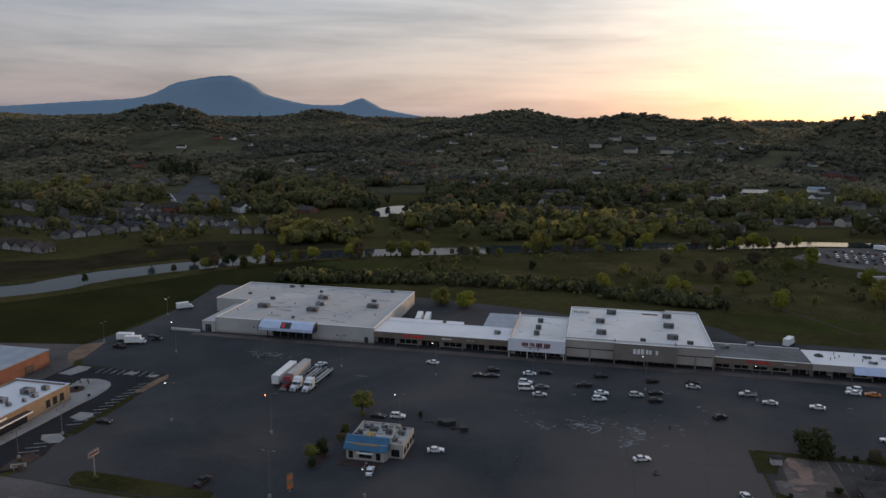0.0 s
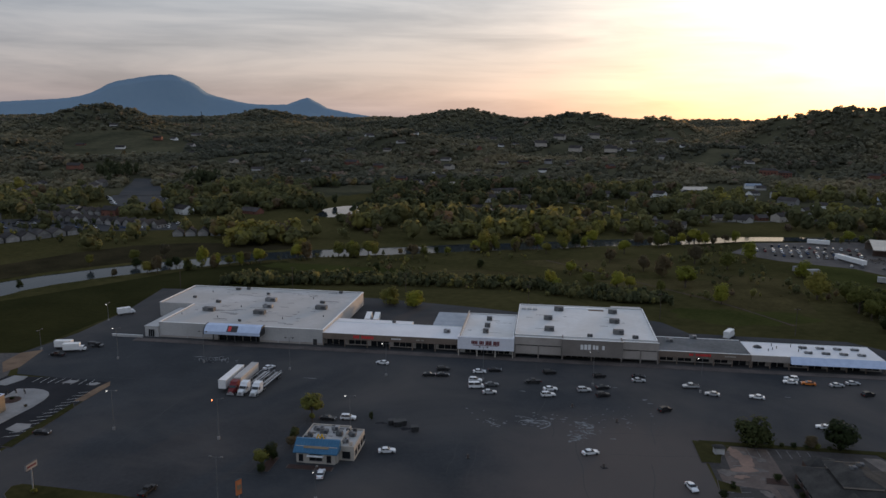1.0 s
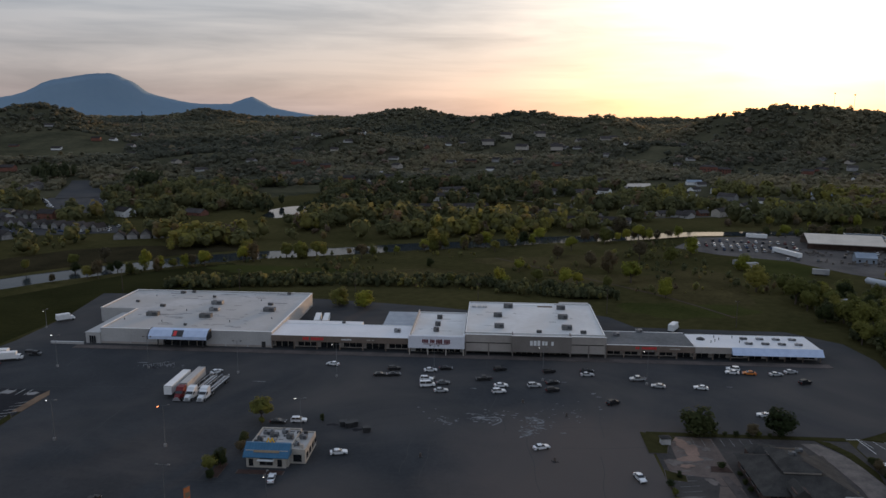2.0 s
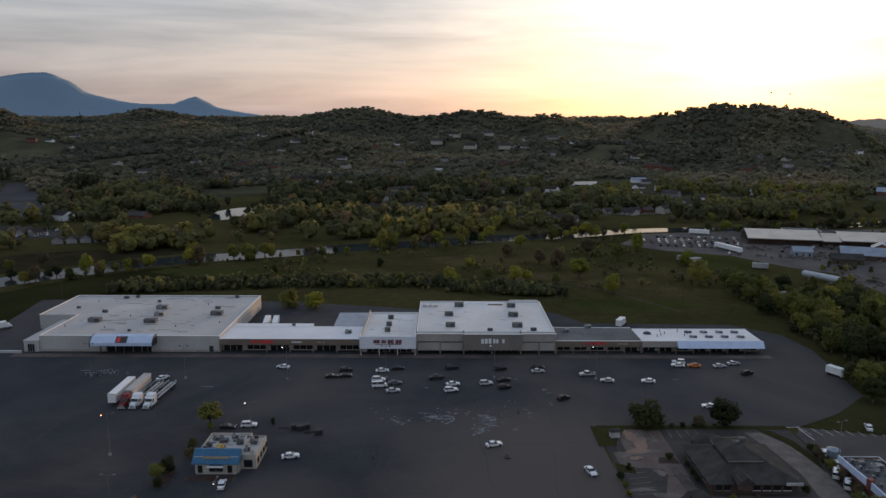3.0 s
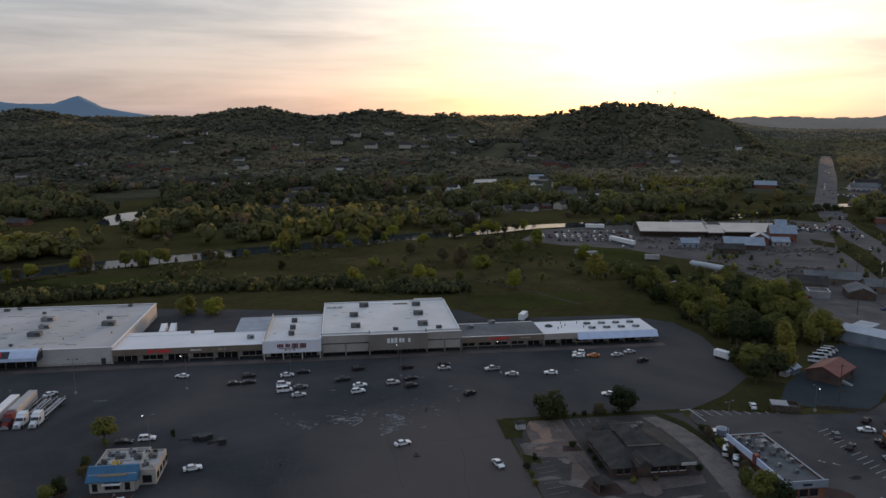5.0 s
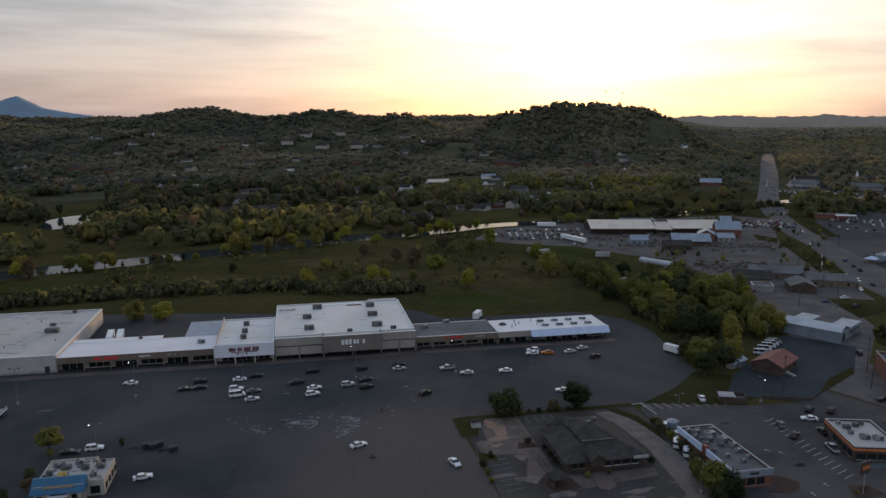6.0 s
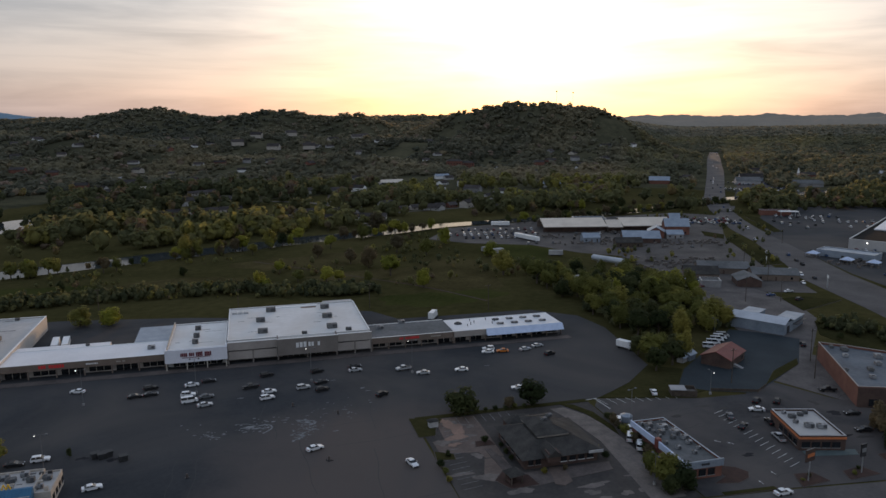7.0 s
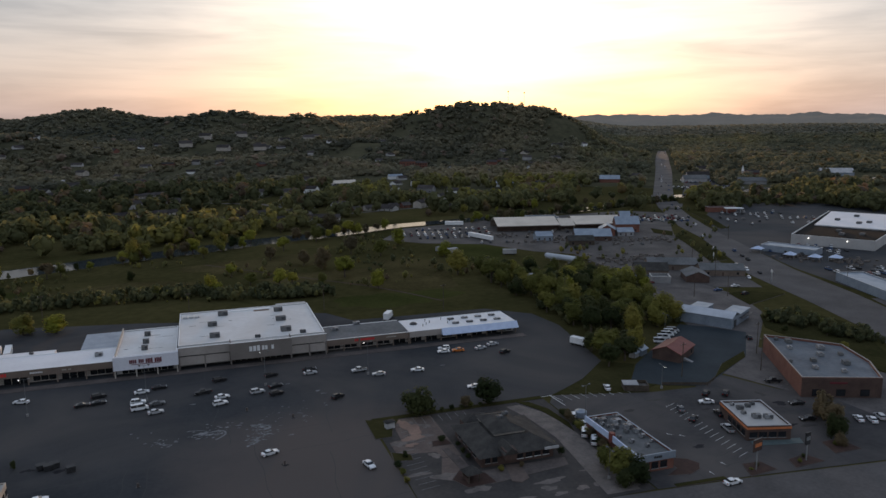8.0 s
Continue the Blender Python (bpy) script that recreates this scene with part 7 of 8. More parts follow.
part("soil", Form().tube((0, 0, 0.25), (0, 0, 0.4), 2.6, 2.3, 24), M_MULCH, rb)
for k in range(5):
    pt = thing("patio_umbrella", -112 + k * 1.6, -70.5 + (k % 2) * 1.6, 0.2, "dark closed patio umbrella", "umbrella", "patio umbrellas")
    part("pole", Form().tube((0, 0, 0), (0, 0, 2.4), 0.04), M_STEEL, pt)
    part("canopy", Form().tube((0, 0, 1.3), (0, 0, 2.5), 0.25, 0.06), M_TRIM, pt)

# ---- housing west and north of the river ----
rh = random.Random(5)


def ground_z(x, y):
    return float(height(np.array(float(x)), np.array(float(y))))


HOUSE_LABELS = ["pale sided house with a grey shingle roof among trees", "low brick house with a dark shingle roof", "cream house with a grey gable roof"]


def row_houses(x0, y0, x1, y1, n, label, w=9, d=11, h=3.4, turn=None):
    """A terrace: each house an object with a gable to the street."""
    a = math.degrees(math.atan2(y1 - y0, x1 - x0)) if turn is None else turn
    for k in range(n):
        t = (k + 0.5) / n
        x, y = x0 + (x1 - x0) * t, y0 + (y1 - y0) * t
        gable_house(x, y, d, w * 0.92, h, a + 90, M_TERRACE, M_HOUSEROOF, label, 3.0, ground_z(x, y) - 0.1, "terrace houses")


row_houses(-332, 188, -300, 246, 6, "pale gable-fronted terrace house", 10.5)
row_houses(-440, 372, -342, 350, 12, "grey gable-fronted terrace house", 7)
row_houses(-316, 300, -250, 285, 7, "dark-roofed terrace house beyond the river", 7)
row_houses(-224, 250, -172, 268, 6, "low brown-roofed terrace house by the river", 8, h=3.2)
row_houses(-411, 331, -320, 300, 9, "grey terrace house in the estate", 9.5)
row_houses(-428, 252, -374, 232, 5, "brown-roofed house beside an estate street", 10)
row_houses(-345, 152, -296, 141, 5, "low house with pale walls beyond the river bank", 9, h=3.0)
row_houses(-512, 351, -470, 337, 4, "long low house with a pale roof", 10)
for (ax, ay, bx, by) in ((-505, 425, -560, 560), (-450, 430, -500, 590), (-420, 300, -470, 330)):
    for k in range(6):
        t = k / 5
        x, y = ax + (bx - ax) * t, ay + (by - ay) * t
        gable_house(x, y, 24, 12, 6.5, math.degrees(math.atan2(by - ay, bx - ax)) + rh.uniform(-4, 4), M_TERRACE, M_HOUSEROOF, "long two-storey apartment block with pale walls", 3.0, ground_z(x, y) - 0.1, "apartment blocks", "apartment block", "apartment_block")
sheet("estate_lot", [(-420, 232), (-330, 243), (-236, 278), (-242, 316), (-340, 336), (-420, 300)], 0.07, M_ASPHALT, "grey estate street and parking", "road")
sheet("estate_lot", [(-380, 425), (-334, 391), (-301, 400), (-372, 511), (-380, 530), (-440, 530), (-428, 492)][::-1], 0.07, M_ASPHALT, "grey parking lot beyond the trees", "parking lot")
tagged(new("estate_lot", ribbon("estate_lot", [(-400, 515), (-423, 560), (-445, 605), (-469, 648), (-480, 668)], lambda x: 26 - 9 * smooth(-440, -480, x), lambda x, y: np.maximum(height(x, y), 0) + 0.5, M_ASPHALT)), "far end of the grey parking lot", "parking lot", kind="structure")
for k in range(26):
    u_ = (k // 2) / 12
    x, y = (-382 - 46 * u_, 428 + 64 * u_) if k % 2 else (-308 - 62 * u_, 408 + 98 * u_)
    car(rh.choice(("sedan", "suv")), rh.choice(("white", "white", "silver", "black", "white")), x + rh.uniform(-1, 1), y, 5, 0.1, "cars in the estate")
for k in range(34):
    x = rh.uniform(-395, -245)
    y = 258 + (x + 395) * 0.22 + rh.choice((-6, 6, 20)) + rh.uniform(-2, 2)
    car(rh.choice(("sedan", "suv", "pickup")), rh.choice(PAL), x, y, rh.choice((10, 100)), 0.1, "cars in the estate")
for ax, ay, bx, by, n in ((-66, 405, 38, 422, 9), (-50, 452, 52, 470, 9), (72, 392, 178, 372, 9), (92, 430, 150, 432, 5), (-90, 520, -10, 548, 6), (196, 420, 262, 440, 5), (-10, 640, 30, 660, 4)):
    for k in range(n):
        t = (k + 0.5) / n
        x, y = ax + (bx - ax) * t, ay + (by - ay) * t + rh.uniform(-4, 4)
        gable_house(x, y, rh.uniform(9, 13), 8, 2.8, math.degrees(math.atan2(by - ay, bx - ax)) + rh.uniform(-8, 8), rh.choice((M_SIDING, M_BRICK, M_CREAM)), M_HOUSEROOF, "low grey-roofed house along an estate street", 2.4, ground_z(x, y) - 0.1, "estate houses")
    sheet("estate_street", [(ax - 8, ay - 12), (bx + 8, by - 12), (bx + 8, by - 7), (ax - 8, ay - 7)], 0.06, M_ROAD, "grey estate street before low houses", "road")
# single houses on the slopes
spots = []
while len(spots) < 150:
    az, d = rh.uniform(-36, 29), rh.uniform(720, 1750)
    x, y = polar(az, d)
    if any(math.hypot(x - a, y - b) < 26 for a, b in spots) or math.hypot((x + 138) / 60, (y - 428) / 90) < 1 or (abs(x + 140 + 0.28 * (y - 428)) < 50 and y < 720):
        continue
    if az > 14 and d > 1500 or rh.random() < 0.35 and az < -18:
        continue
    spots.append((x, y))
for x, y in spots:
    if -500 < x < -340 and 380 < y < 690:
        continue
    gable_house(x, y, rh.uniform(12, 20), rh.uniform(9, 12), rh.choice((3.0, 3.2, 5.6)), rh.uniform(-50, 50), rh.choice((M_SIDING, M_WALLK, M_CREAM, M_BRICK, M_WALLK, M_WHITE)), M_HOUSEROOF, rh.choice(HOUSE_LABELS), None, ground_z(x, y) - 0.4, "houses on the slopes", chimney=rh.random() < 0.3, wins=True)
for x, y, w, d, h, a, wm, rm, lab in ((84, 662, 46, 14, 4.2, -4, M_SIDING, M_METALB, "long low school building with a pale blue roof"), (-121, 865, 16, 10, 5, 10, M_WHITE, M_SIDING, "white house with a pale roof"), (-60, 700, 26, 12, 4, 5, M_CREAM, M_TANROOF, "long low pale-roofed hall"), (440, 602, 34, 14, 4.5, -18, M_WHITE, M_METALB, "white house with a grey metal roof"), (585, 600, 26, 16, 5, -30, M_BRICK, M_METALB, "church with a pale gable roof"), (650, 640, 18, 11, 4.0, -30, M_SIDING, M_HOUSEROOF, "white hall beside the road"),
                                      (690, 560, 30, 16, 4.5, -25, M_SIDING, M_ROOFG, "grey roofed shops beside the road"), (728, 604, 30, 16, 5, -25, M_METALB, M_HOUSEROOF, "blue-grey metal hall beside the road"), (734, 503, 34, 14, 4.5, -25, M_SIDING, M_ROOFG, "pale roofed hall among trees"), (812, 700, 22, 14, 5, -25, M_SIDING, M_HOUSEROOF, "pale commercial hall beside the road"), (930, 560, 44, 20, 5, -30, M_METALB, M_SIDING, "pale metal hall near trees"), (240, 700, 40, 12, 4, 10, M_SIDING, M_TANROOF, "long white shed on the slope"), (330, 760, 20, 10, 4, 0, M_WHITE, M_METALB, "white farmhouse on the slope"), (160, 620, 24, 10, 4, 8, M_SIDING, M_HOUSEROOF, "low house by the road")):
    gable_house(x, y, w, d, h, a, wm, rm, lab, None, ground_z(x, y) - 0.2, "larger buildings", "building", "building")
# apartment tower block under the sunlit hill and the big houses on the ridge
for az, d, w, h in ((15.6, 1230, 26, 16), (16.6, 1240, 22, 14)):
    x, y = polar(az, d)
    t = thing("apartment_tower", x, y, ground_z(x, y) - 0.5, "brown apartment building under the hill", "apartment block", "hill apartments", -15)
    walls(-w / 2, -7, w / 2, 7, h, M_BRICK, t)
    part("roof", Form().hip(-w / 2 - 0.5, -7.5, w / 2 + 0.5, 7.5, h, h + 3, 5), M_HOUSEROOF, t)
    for fl in range(int(h / 3.4)):
        for k in range(5):
            part("window", Form().box(-w / 2 + 2 + k * w / 5.4, -7.08, 1 + fl * 3.4, -w / 2 + 4 + k * w / 5.4, -6.98, 2.8 + fl * 3.4), M_GLASS, t)
for az in (-0.6, 0.8, 2.0, 3.3, 4.6, 6.4, 8.2):
    d = 1600 + 120 * math.sin(az * 2.3 + 1)
    x, y = polar(az, d)
    gable_house(x, y, 24, 14, 7.5, rh.uniform(-25, 25), M_CREAM, M_HOUSEROOF, "big cream house on the wooded ridge", 5, ground_z(x, y) + 1.5, "ridge houses", chimney=True)
for az, d in ((23.3, 1610), (24.5, 1620)):
    x, y = polar(az, d)
    t = thing("radio_mast", x, y, ground_z(x, y), "thin radio mast on the wooded hilltop", "mast", "masts")
    part("shaft", Form().tube((0, 0, 0), (0, 0, 34), 0.35, 0.2, 6), M_STEEL, t)
    part("head", Form().box(-1.2, -1.2, 33, 1.2, 1.2, 35.5), M_DARKMETAL, t)
x, y = polar(-25.8, 1800)
t = thing("radio_mast", x, y, ground_z(x, y), "thin lattice mast on the wooded ridge", "mast", "masts")
part("shaft", Form().tube((0, 0, 0), (0, 0, 48), 0.7, 0.5, 4), M_DARKMETAL, t)
part("head", Form().tube((0, 0, 44), (0, 0, 48), 1.0, 1.0, 6), M_DARKMETAL, t)
st = thing("church_steeple", 800, 598, ground_z(800, 598), "white church steeple above the trees", "church", turn=-25)
part("tower", Form().box(-1.6, -1.6, 0, 1.6, 1.6, 8.5), M_SIDING, st)
part("spire", Form().tube((0, 0, 8.5), (0, 0, 16), 1.9, 0.1, 8), M_WHITE, st)
part("nave", Form().box(2.05, -5, 0, 22, 5, 6), M_BRICK, st)
part("nave_roof", Form().side([(-5.5, 6), (0, 9.5), (5.5, 6)], 2.05, 22.4), M_HOUSEROOF, st)
sheet("country_road", [(150, 320), (150, 345), (158, 440), (120, 520), (60, 560), (60, 566), (124, 527), (165, 442), (156, 345), (156, 320)][::-1], 0.06, M_GRAVEL, "narrow pale country road", "road")

# goods, crates and stalls in the market yards
gg = random.Random(77)
goods = Form()
for k in range(420):
    cx, cy, sx, sy = gg.choice(((300, 205, 26, 14), (345, 180, 24, 16), (268, 236, 30, 10), (330, 240, 30, 6), (300, 120, 14, 22), (412, 84, 14, 12), (430, 64, 16, 10), (372, 178, 10, 10), (326, 118, 12, 12)))
    x, y, w, d, h = gg.gauss(cx, sx * 0.5), gg.gauss(cy, sy * 0.5), gg.uniform(0.5, 2.6), gg.uniform(0.5, 1.6), gg.uniform(0.4, 1.7)
    goods.box(x, y, 0.05, x + w, y + d, h)
M_GOODS = surface("mixed_goods", (0.04, 0.035, 0.03), (0.20, 0.17, 0.15), 0.35, 0.85, fine=1.0, lo=0.3, hi=0.7)
tagged(new("market_goods", goods.mesh("market_goods", M_GOODS)), "crates, pallets and goods standing in the market yards", "goods", kind="stuff")

# ---- trees ----
def crown_cloud(r, rng, leaves, size, squash=0.85, lumps=7, tall=1.0, spread=(0.28, 0.55)):
    """Leaf quads gathered in lumps round a crown of radius r about the origin; returns vertices and quads."""
    centres = []
    for k in range(lumps):
        a, z = rng.uniform(0, 2 * math.pi), rng.uniform(-0.75, 0.9)
        rr = r * 0.62 * math.sqrt(max(0.05, 1 - z * z)) * rng.uniform(0.6, 1.0)
        centres.append((rr * math.cos(a), rr * math.sin(a), z * r * 0.66 * squash * tall, r * rng.uniform(*spread)))
    c = np.array(centres)
    which = rng.choice(lumps, leaves, p=c[:, 3] ** 2 / (c[:, 3] ** 2).sum())
    d = rng.normal(size=(leaves, 3))
    d /= np.linalg.norm(d, axis=1)[:, None]
    p = c[which, :3] + d * c[which, 3:4] * rng.uniform(0.6, 1.14, (leaves, 1)) * np.array([1, 1, squash * tall])
    out = p / (np.linalg.norm(p, axis=1)[:, None] + 1e-6)
    nrm = out * 0.75 + d * 0.35 + rng.normal(size=(leaves, 3)) * 0.22 + np.array([0, 0, 0.25])
    nrm /= np.linalg.norm(nrm, axis=1)[:, None]
    u = np.cross(nrm, rng.normal(size=(leaves, 3)))
    u /= np.linalg.norm(u, axis=1)[:, None]
    v = np.cross(nrm, u)
    s = size * rng.uniform(0.6, 1.3, (leaves, 1))
    q = np.stack([p - u * s - v * s * 0.7, p + u * s - v * s * 0.7, p + u * s * 0.7 + v * s, p - u * s * 0.7 + v * s], 1)
    return q.reshape(-1, 3), np.arange(leaves * 4).reshape(-1, 4), c


rng = np.random.default_rng(4)
CROWNS, TRUNKS = [], []
LEAFMATS = [foliage("tree_leaves_" + n, s, attr=False) for n, s in (("dark", DARKGREENS), ("olive", [(0.0, (0.064, 0.068, 0.020)), (0.6, (0.102, 0.100, 0.026)), (1.0, (0.140, 0.122, 0.030))]), ("spring", [(0.0, (0.096, 0.102, 0.018)), (0.6, (0.134, 0.136, 0.023)), (1.0, (0.172, 0.156, 0.028))]), ("russet", [(0.0, (0.052, 0.044, 0.027)), (1.0, (0.088, 0.068, 0.038))]))]
for k in range(6):
    r = 3.2
    v, q, c = crown_cloud(r, rng, 1500, 0.22, 0.95 + 0.28 * (k % 3), 19, spread=(0.17, 0.44))
    v[:, 2] += 4.6
    CROWNS.append([raw_mesh("crown", v, q, m) for m in LEAFMATS])
    f = Form().tube((0, 0, 0), (0.1, 0, 2.2), 0.24, 0.17, 7).tube((0.1, 0, 2.2), (0.05, 0.1, 4.4), 0.17, 0.1, 6)
    for cx, cy, cz, cr in c[:6]:
        f.tube((0.08, 0.03, 2.2 + 0.25 * rng.random()), (cx * 0.8, cy * 0.8, 4.6 + cz * 0.8), 0.09, 0.03, 5)
    TRUNKS.append(f.mesh("trunk", M_BARK))
TREES = {}
TREE_LABELS = ["dark green leafy tree with an uneven crown", "olive green tree in young leaf", "bright yellow-green spring tree", "bare-looking russet tree with thin foliage"]


def tree(x, y, h, kind, variant, group, z=0.0, turn=0.0, wide=1.0, name="tree", label=""):
    key = (kind, variant, name)
    s = h / 8.0
    m = pose(x, y, z, 0, 0, turn)
    if key in TREES:
        t = copy_thing(TREES[key], m)
    else:
        t = thing(name, x, y, z, TREE_LABELS[kind], name, group, turn)
        part("trunk", TRUNKS[variant], M_BARK, t)
        part("crown", CROWNS[variant][kind], LEAFMATS[kind], t)
        TREES[key] = t
    t.matrix_world = m @ Matrix.Diagonal((s * wide, s * wide, s, 1))
    return tagged(t, label, group=group)


LT = "trees in the lots"
for x, y, h, k, w in ((118.8, -70.8, 10.0, 0, 1.65), (141.6, -69.6, 10.0, 0, 1.45), (-9.5, -72, 8.2, 1, 1.35), (-11.2, -101, 5.0, 0, 1.2), (-12.6, -104.5, 5.2, 1, 1.2), (-11.2, -108, 3.0, 0, 1.3), (-9.4, -88, 4.6, 0, 1.2), (-9.0, -92, 3.6, 3, 1.3), (155.5, -126, 9.0, 1, 1.25), (154.5, -120.5, 7.5, 1, 1.1), (157.5, -130, 8.4, 0, 1.25), (153.5, -131, 6.0, 0, 1.2), (232, -113.5, 8.8, 3, 1.25), (228.5, -119.5, 9.2, 3, 1.3), (224.5, -126, 7.5, 0, 1.3), (221.5, -130.5, 4.5, 3, 1.3), (-2.3, 66, 10.0, 2, 1.6), (-15.4, 68, 9.2, 1, 1.7), (243, -96, 6.0, 1, 0.8), (8.5, -70.5, 2.6, 0, 0.9), (-8.5, -74.5, 3.2, 1, 1)):
    tree(x, y, h, k, rc.randrange(6), LT, 0.08 if x < 50 and y < 0 else -1.2, rc.uniform(0, 360), w)
SH = "shrubs round the restaurants"
for x, y, h in [(134.2, -70.4, 4.0), (119, -92, 2.4), (107, -97.5, 1.8), (103.6, -103, 2.2), (103.8, -107, 1.8), (103.6, -111, 1.6), (122.5, -100, 1.6), (122.6, -104, 1.6), (122.4, -96, 1.6), (128, -113.5, 1.8), (134, -113, 1.5), (147, -110, 2.2), (146.5, -106, 2.0), (191, -133, 1.4), (188, -134.6, 1.2), (203, -135, 1.4), (206, -133, 1.3), (220, -130, 1.6), (-100, -78, 1.2), (-108, -73.5, 1.6), (-85.5, -123.5, 1.6), (-83, -126.5, 1.5), (-61, -126.8, 1.6)] + [(159.6 - 0.06 * k, -86 - k * 2.3, 2.2 + 0.5 * (k % 3)) for k in range(17)] + [(120 + k * 3.1, -71, 1.5 + 0.4 * (k % 2)) for k in range(8)]:
    tree(x, y, h, rc.choice((0, 0, 1, 3)), rc.randrange(6), SH, 0.1, rc.uniform(0, 360), 1.5, "shrub", "dark rounded shrub in a planted bed")
RV = "trees along the river"
for x, y, h, k in ((-181.8, 126.4, 7.5, 0), (-160, 133, 8.5, 0), (-163, 130, 7, 0), (-149.6, 146, 11, 2), (-139, 143, 9, 2), (-127, 150, 8, 2), (-133, 147, 7, 1), (-101.9, 186, 12, 1), (-96, 183, 7, 1), (-75, 187, 11, 1), (-68, 190, 10, 1), (-26.4, 190, 11, 3), (-20, 195, 9, 1), (17.7, 228, 14, 1), (24, 231, 12, 1), (40, 240, 10, 3), (59.5, 224, 9, 1), (-215, 70, 5, 0)):
    tree(x, y, h, k, rc.randrange(6), RV, -0.3, rc.uniform(0, 360), 1.15)
for k in range(90):
    i0 = rc.randrange(7, len(RIVER) - 4)
    t = rc.random()
    (ax, ay), (bx, by) = RIVER[i0], RIVER[i0 + 1]
    n = math.hypot(bx - ax, by - ay)
    s = rc.choice((-1, -1, 1)) * rc.uniform(18.5, 26)
    if s > 0 and (i0 < 11 or ax < 170) and rc.random() < 0.8:
        continue
    x, y = ax + (bx - ax) * t - (by - ay) / n * s, ay + (by - ay) * t + (bx - ax) / n * s
    if 175 < x < 260 and s < 0:
        continue
    tree(x, y, rc.uniform(5, 11.5), rc.choice((1, 1, 3, 3, 0, 2)), rc.randrange(6), RV, -0.2, rc.uniform(0, 360), rc.uniform(0.9, 1.3))
for k in range(26):
    x = 312 + k * 8.4 + rc.uniform(-3, 3)
    tree(x, 338 + 0.245 * (x - 312) - rc.uniform(16, 24) + (8 if x > 440 else 0), rc.uniform(6, 10), rc.choice((0, 1, 3, 3)), rc.randrange(6), RV, -0.2, rc.uniform(0, 360), rc.uniform(1.0, 1.4))
for k in range(7):
    x = 148 + k * 8.5 + rc.uniform(-2, 2)
    tree(x, 298 + 0.4 * (x - 150) - rc.uniform(17, 23), rc.uniform(6, 9), rc.choice((1, 2, 3, 3)), rc.randrange(6), RV, -0.2, rc.uniform(0, 360), rc.uniform(1.0, 1.4))
MD = "trees in the meadow"
for x, y, h, k in ((135.3, 133.5, 11.5, 2), (146.6, 98, 10, 2), (97.8, 123, 10, 2), (62, 121, 8.5, 2), (74.5, 160.7, 7, 2), (197.8, 117, 13, 1), (208, 91, 13.5, 1), (191.8, 227, 10, 2), (82.8, 132, 7, 1), (127, 160, 11, 3), (153, 204, 12, 3), (53, 244, 10, 2), (72, 258, 10, 1), (92.6, 273, 10, 2), (158, 313, 12, 3), (167, 281, 12, 2), (208.6, 173, 9, 2), (139, 150, 9, 3), (118, 175, 9, 3), (170, 190, 10, 1), (100, 200, 9, 3), (112, 232, 10, 2), (139, 262, 11, 1), (66, 116, 6, 2), (105, 128, 6, 2), (20, 168, 5, 0), (-40, 146, 5, 0), (35, 120, 6, 1), (120, 118, 6, 1)):
    tree(x, y, h * 1.18, k, rc.randrange(6), MD, -0.6, rc.uniform(0, 360), rc.uniform(1.1, 1.4))
GR = "grove beside the lot"
grove = []
for k in range(900):
    x, y = rc.uniform(185, 292), rc.uniform(-52, 150)
    edge = 203 + max(0, y) * 0.02
    if x < edge + 4 or x > 262 - abs(y - 30) * 0.12 and y < 40 or x > 285 - 0.2 * y or y > 125 - (x - 190) * 0.35 or (y < -14 and x > 206 + (y + 55) * 0.62):
        continue
    if any(math.hypot(x - a, y - b) < 6.2 for a, b in grove):
        continue
    grove.append((x, y))
for x, y in grove[:125]:
    big = 1.0 if y < 60 else 0.85
    tree(x, y, rc.uniform(8, 13.5) * big, rc.choice((1, 1, 2, 1, 0)) if x > 225 and y > 0 else rc.choice((1, 1, 0, 1)), rc.randrange(6), GR, 0, rc.uniform(0, 360), rc.uniform(1.0, 1.35))
for x, y, h, k in ((296, -20, 4, 0), (300, -34, 4, 0), (292, -26, 3.5, 0), (306, -40, 4, 1), (298, -50, 4, 0), (290, -66, 3.5, 1), (312, -30, 4, 1), (303, -60, 3.6, 0), (286, -40, 3.4, 0), (196, -52, 9, 0), (205, -48, 10, 0), (201, -40, 10, 1), (199, -34, 8, 0)):
    tree(x, y, h, k, rc.randrange(6), "trees by the road", 0, rc.uniform(0, 360), 1.4)


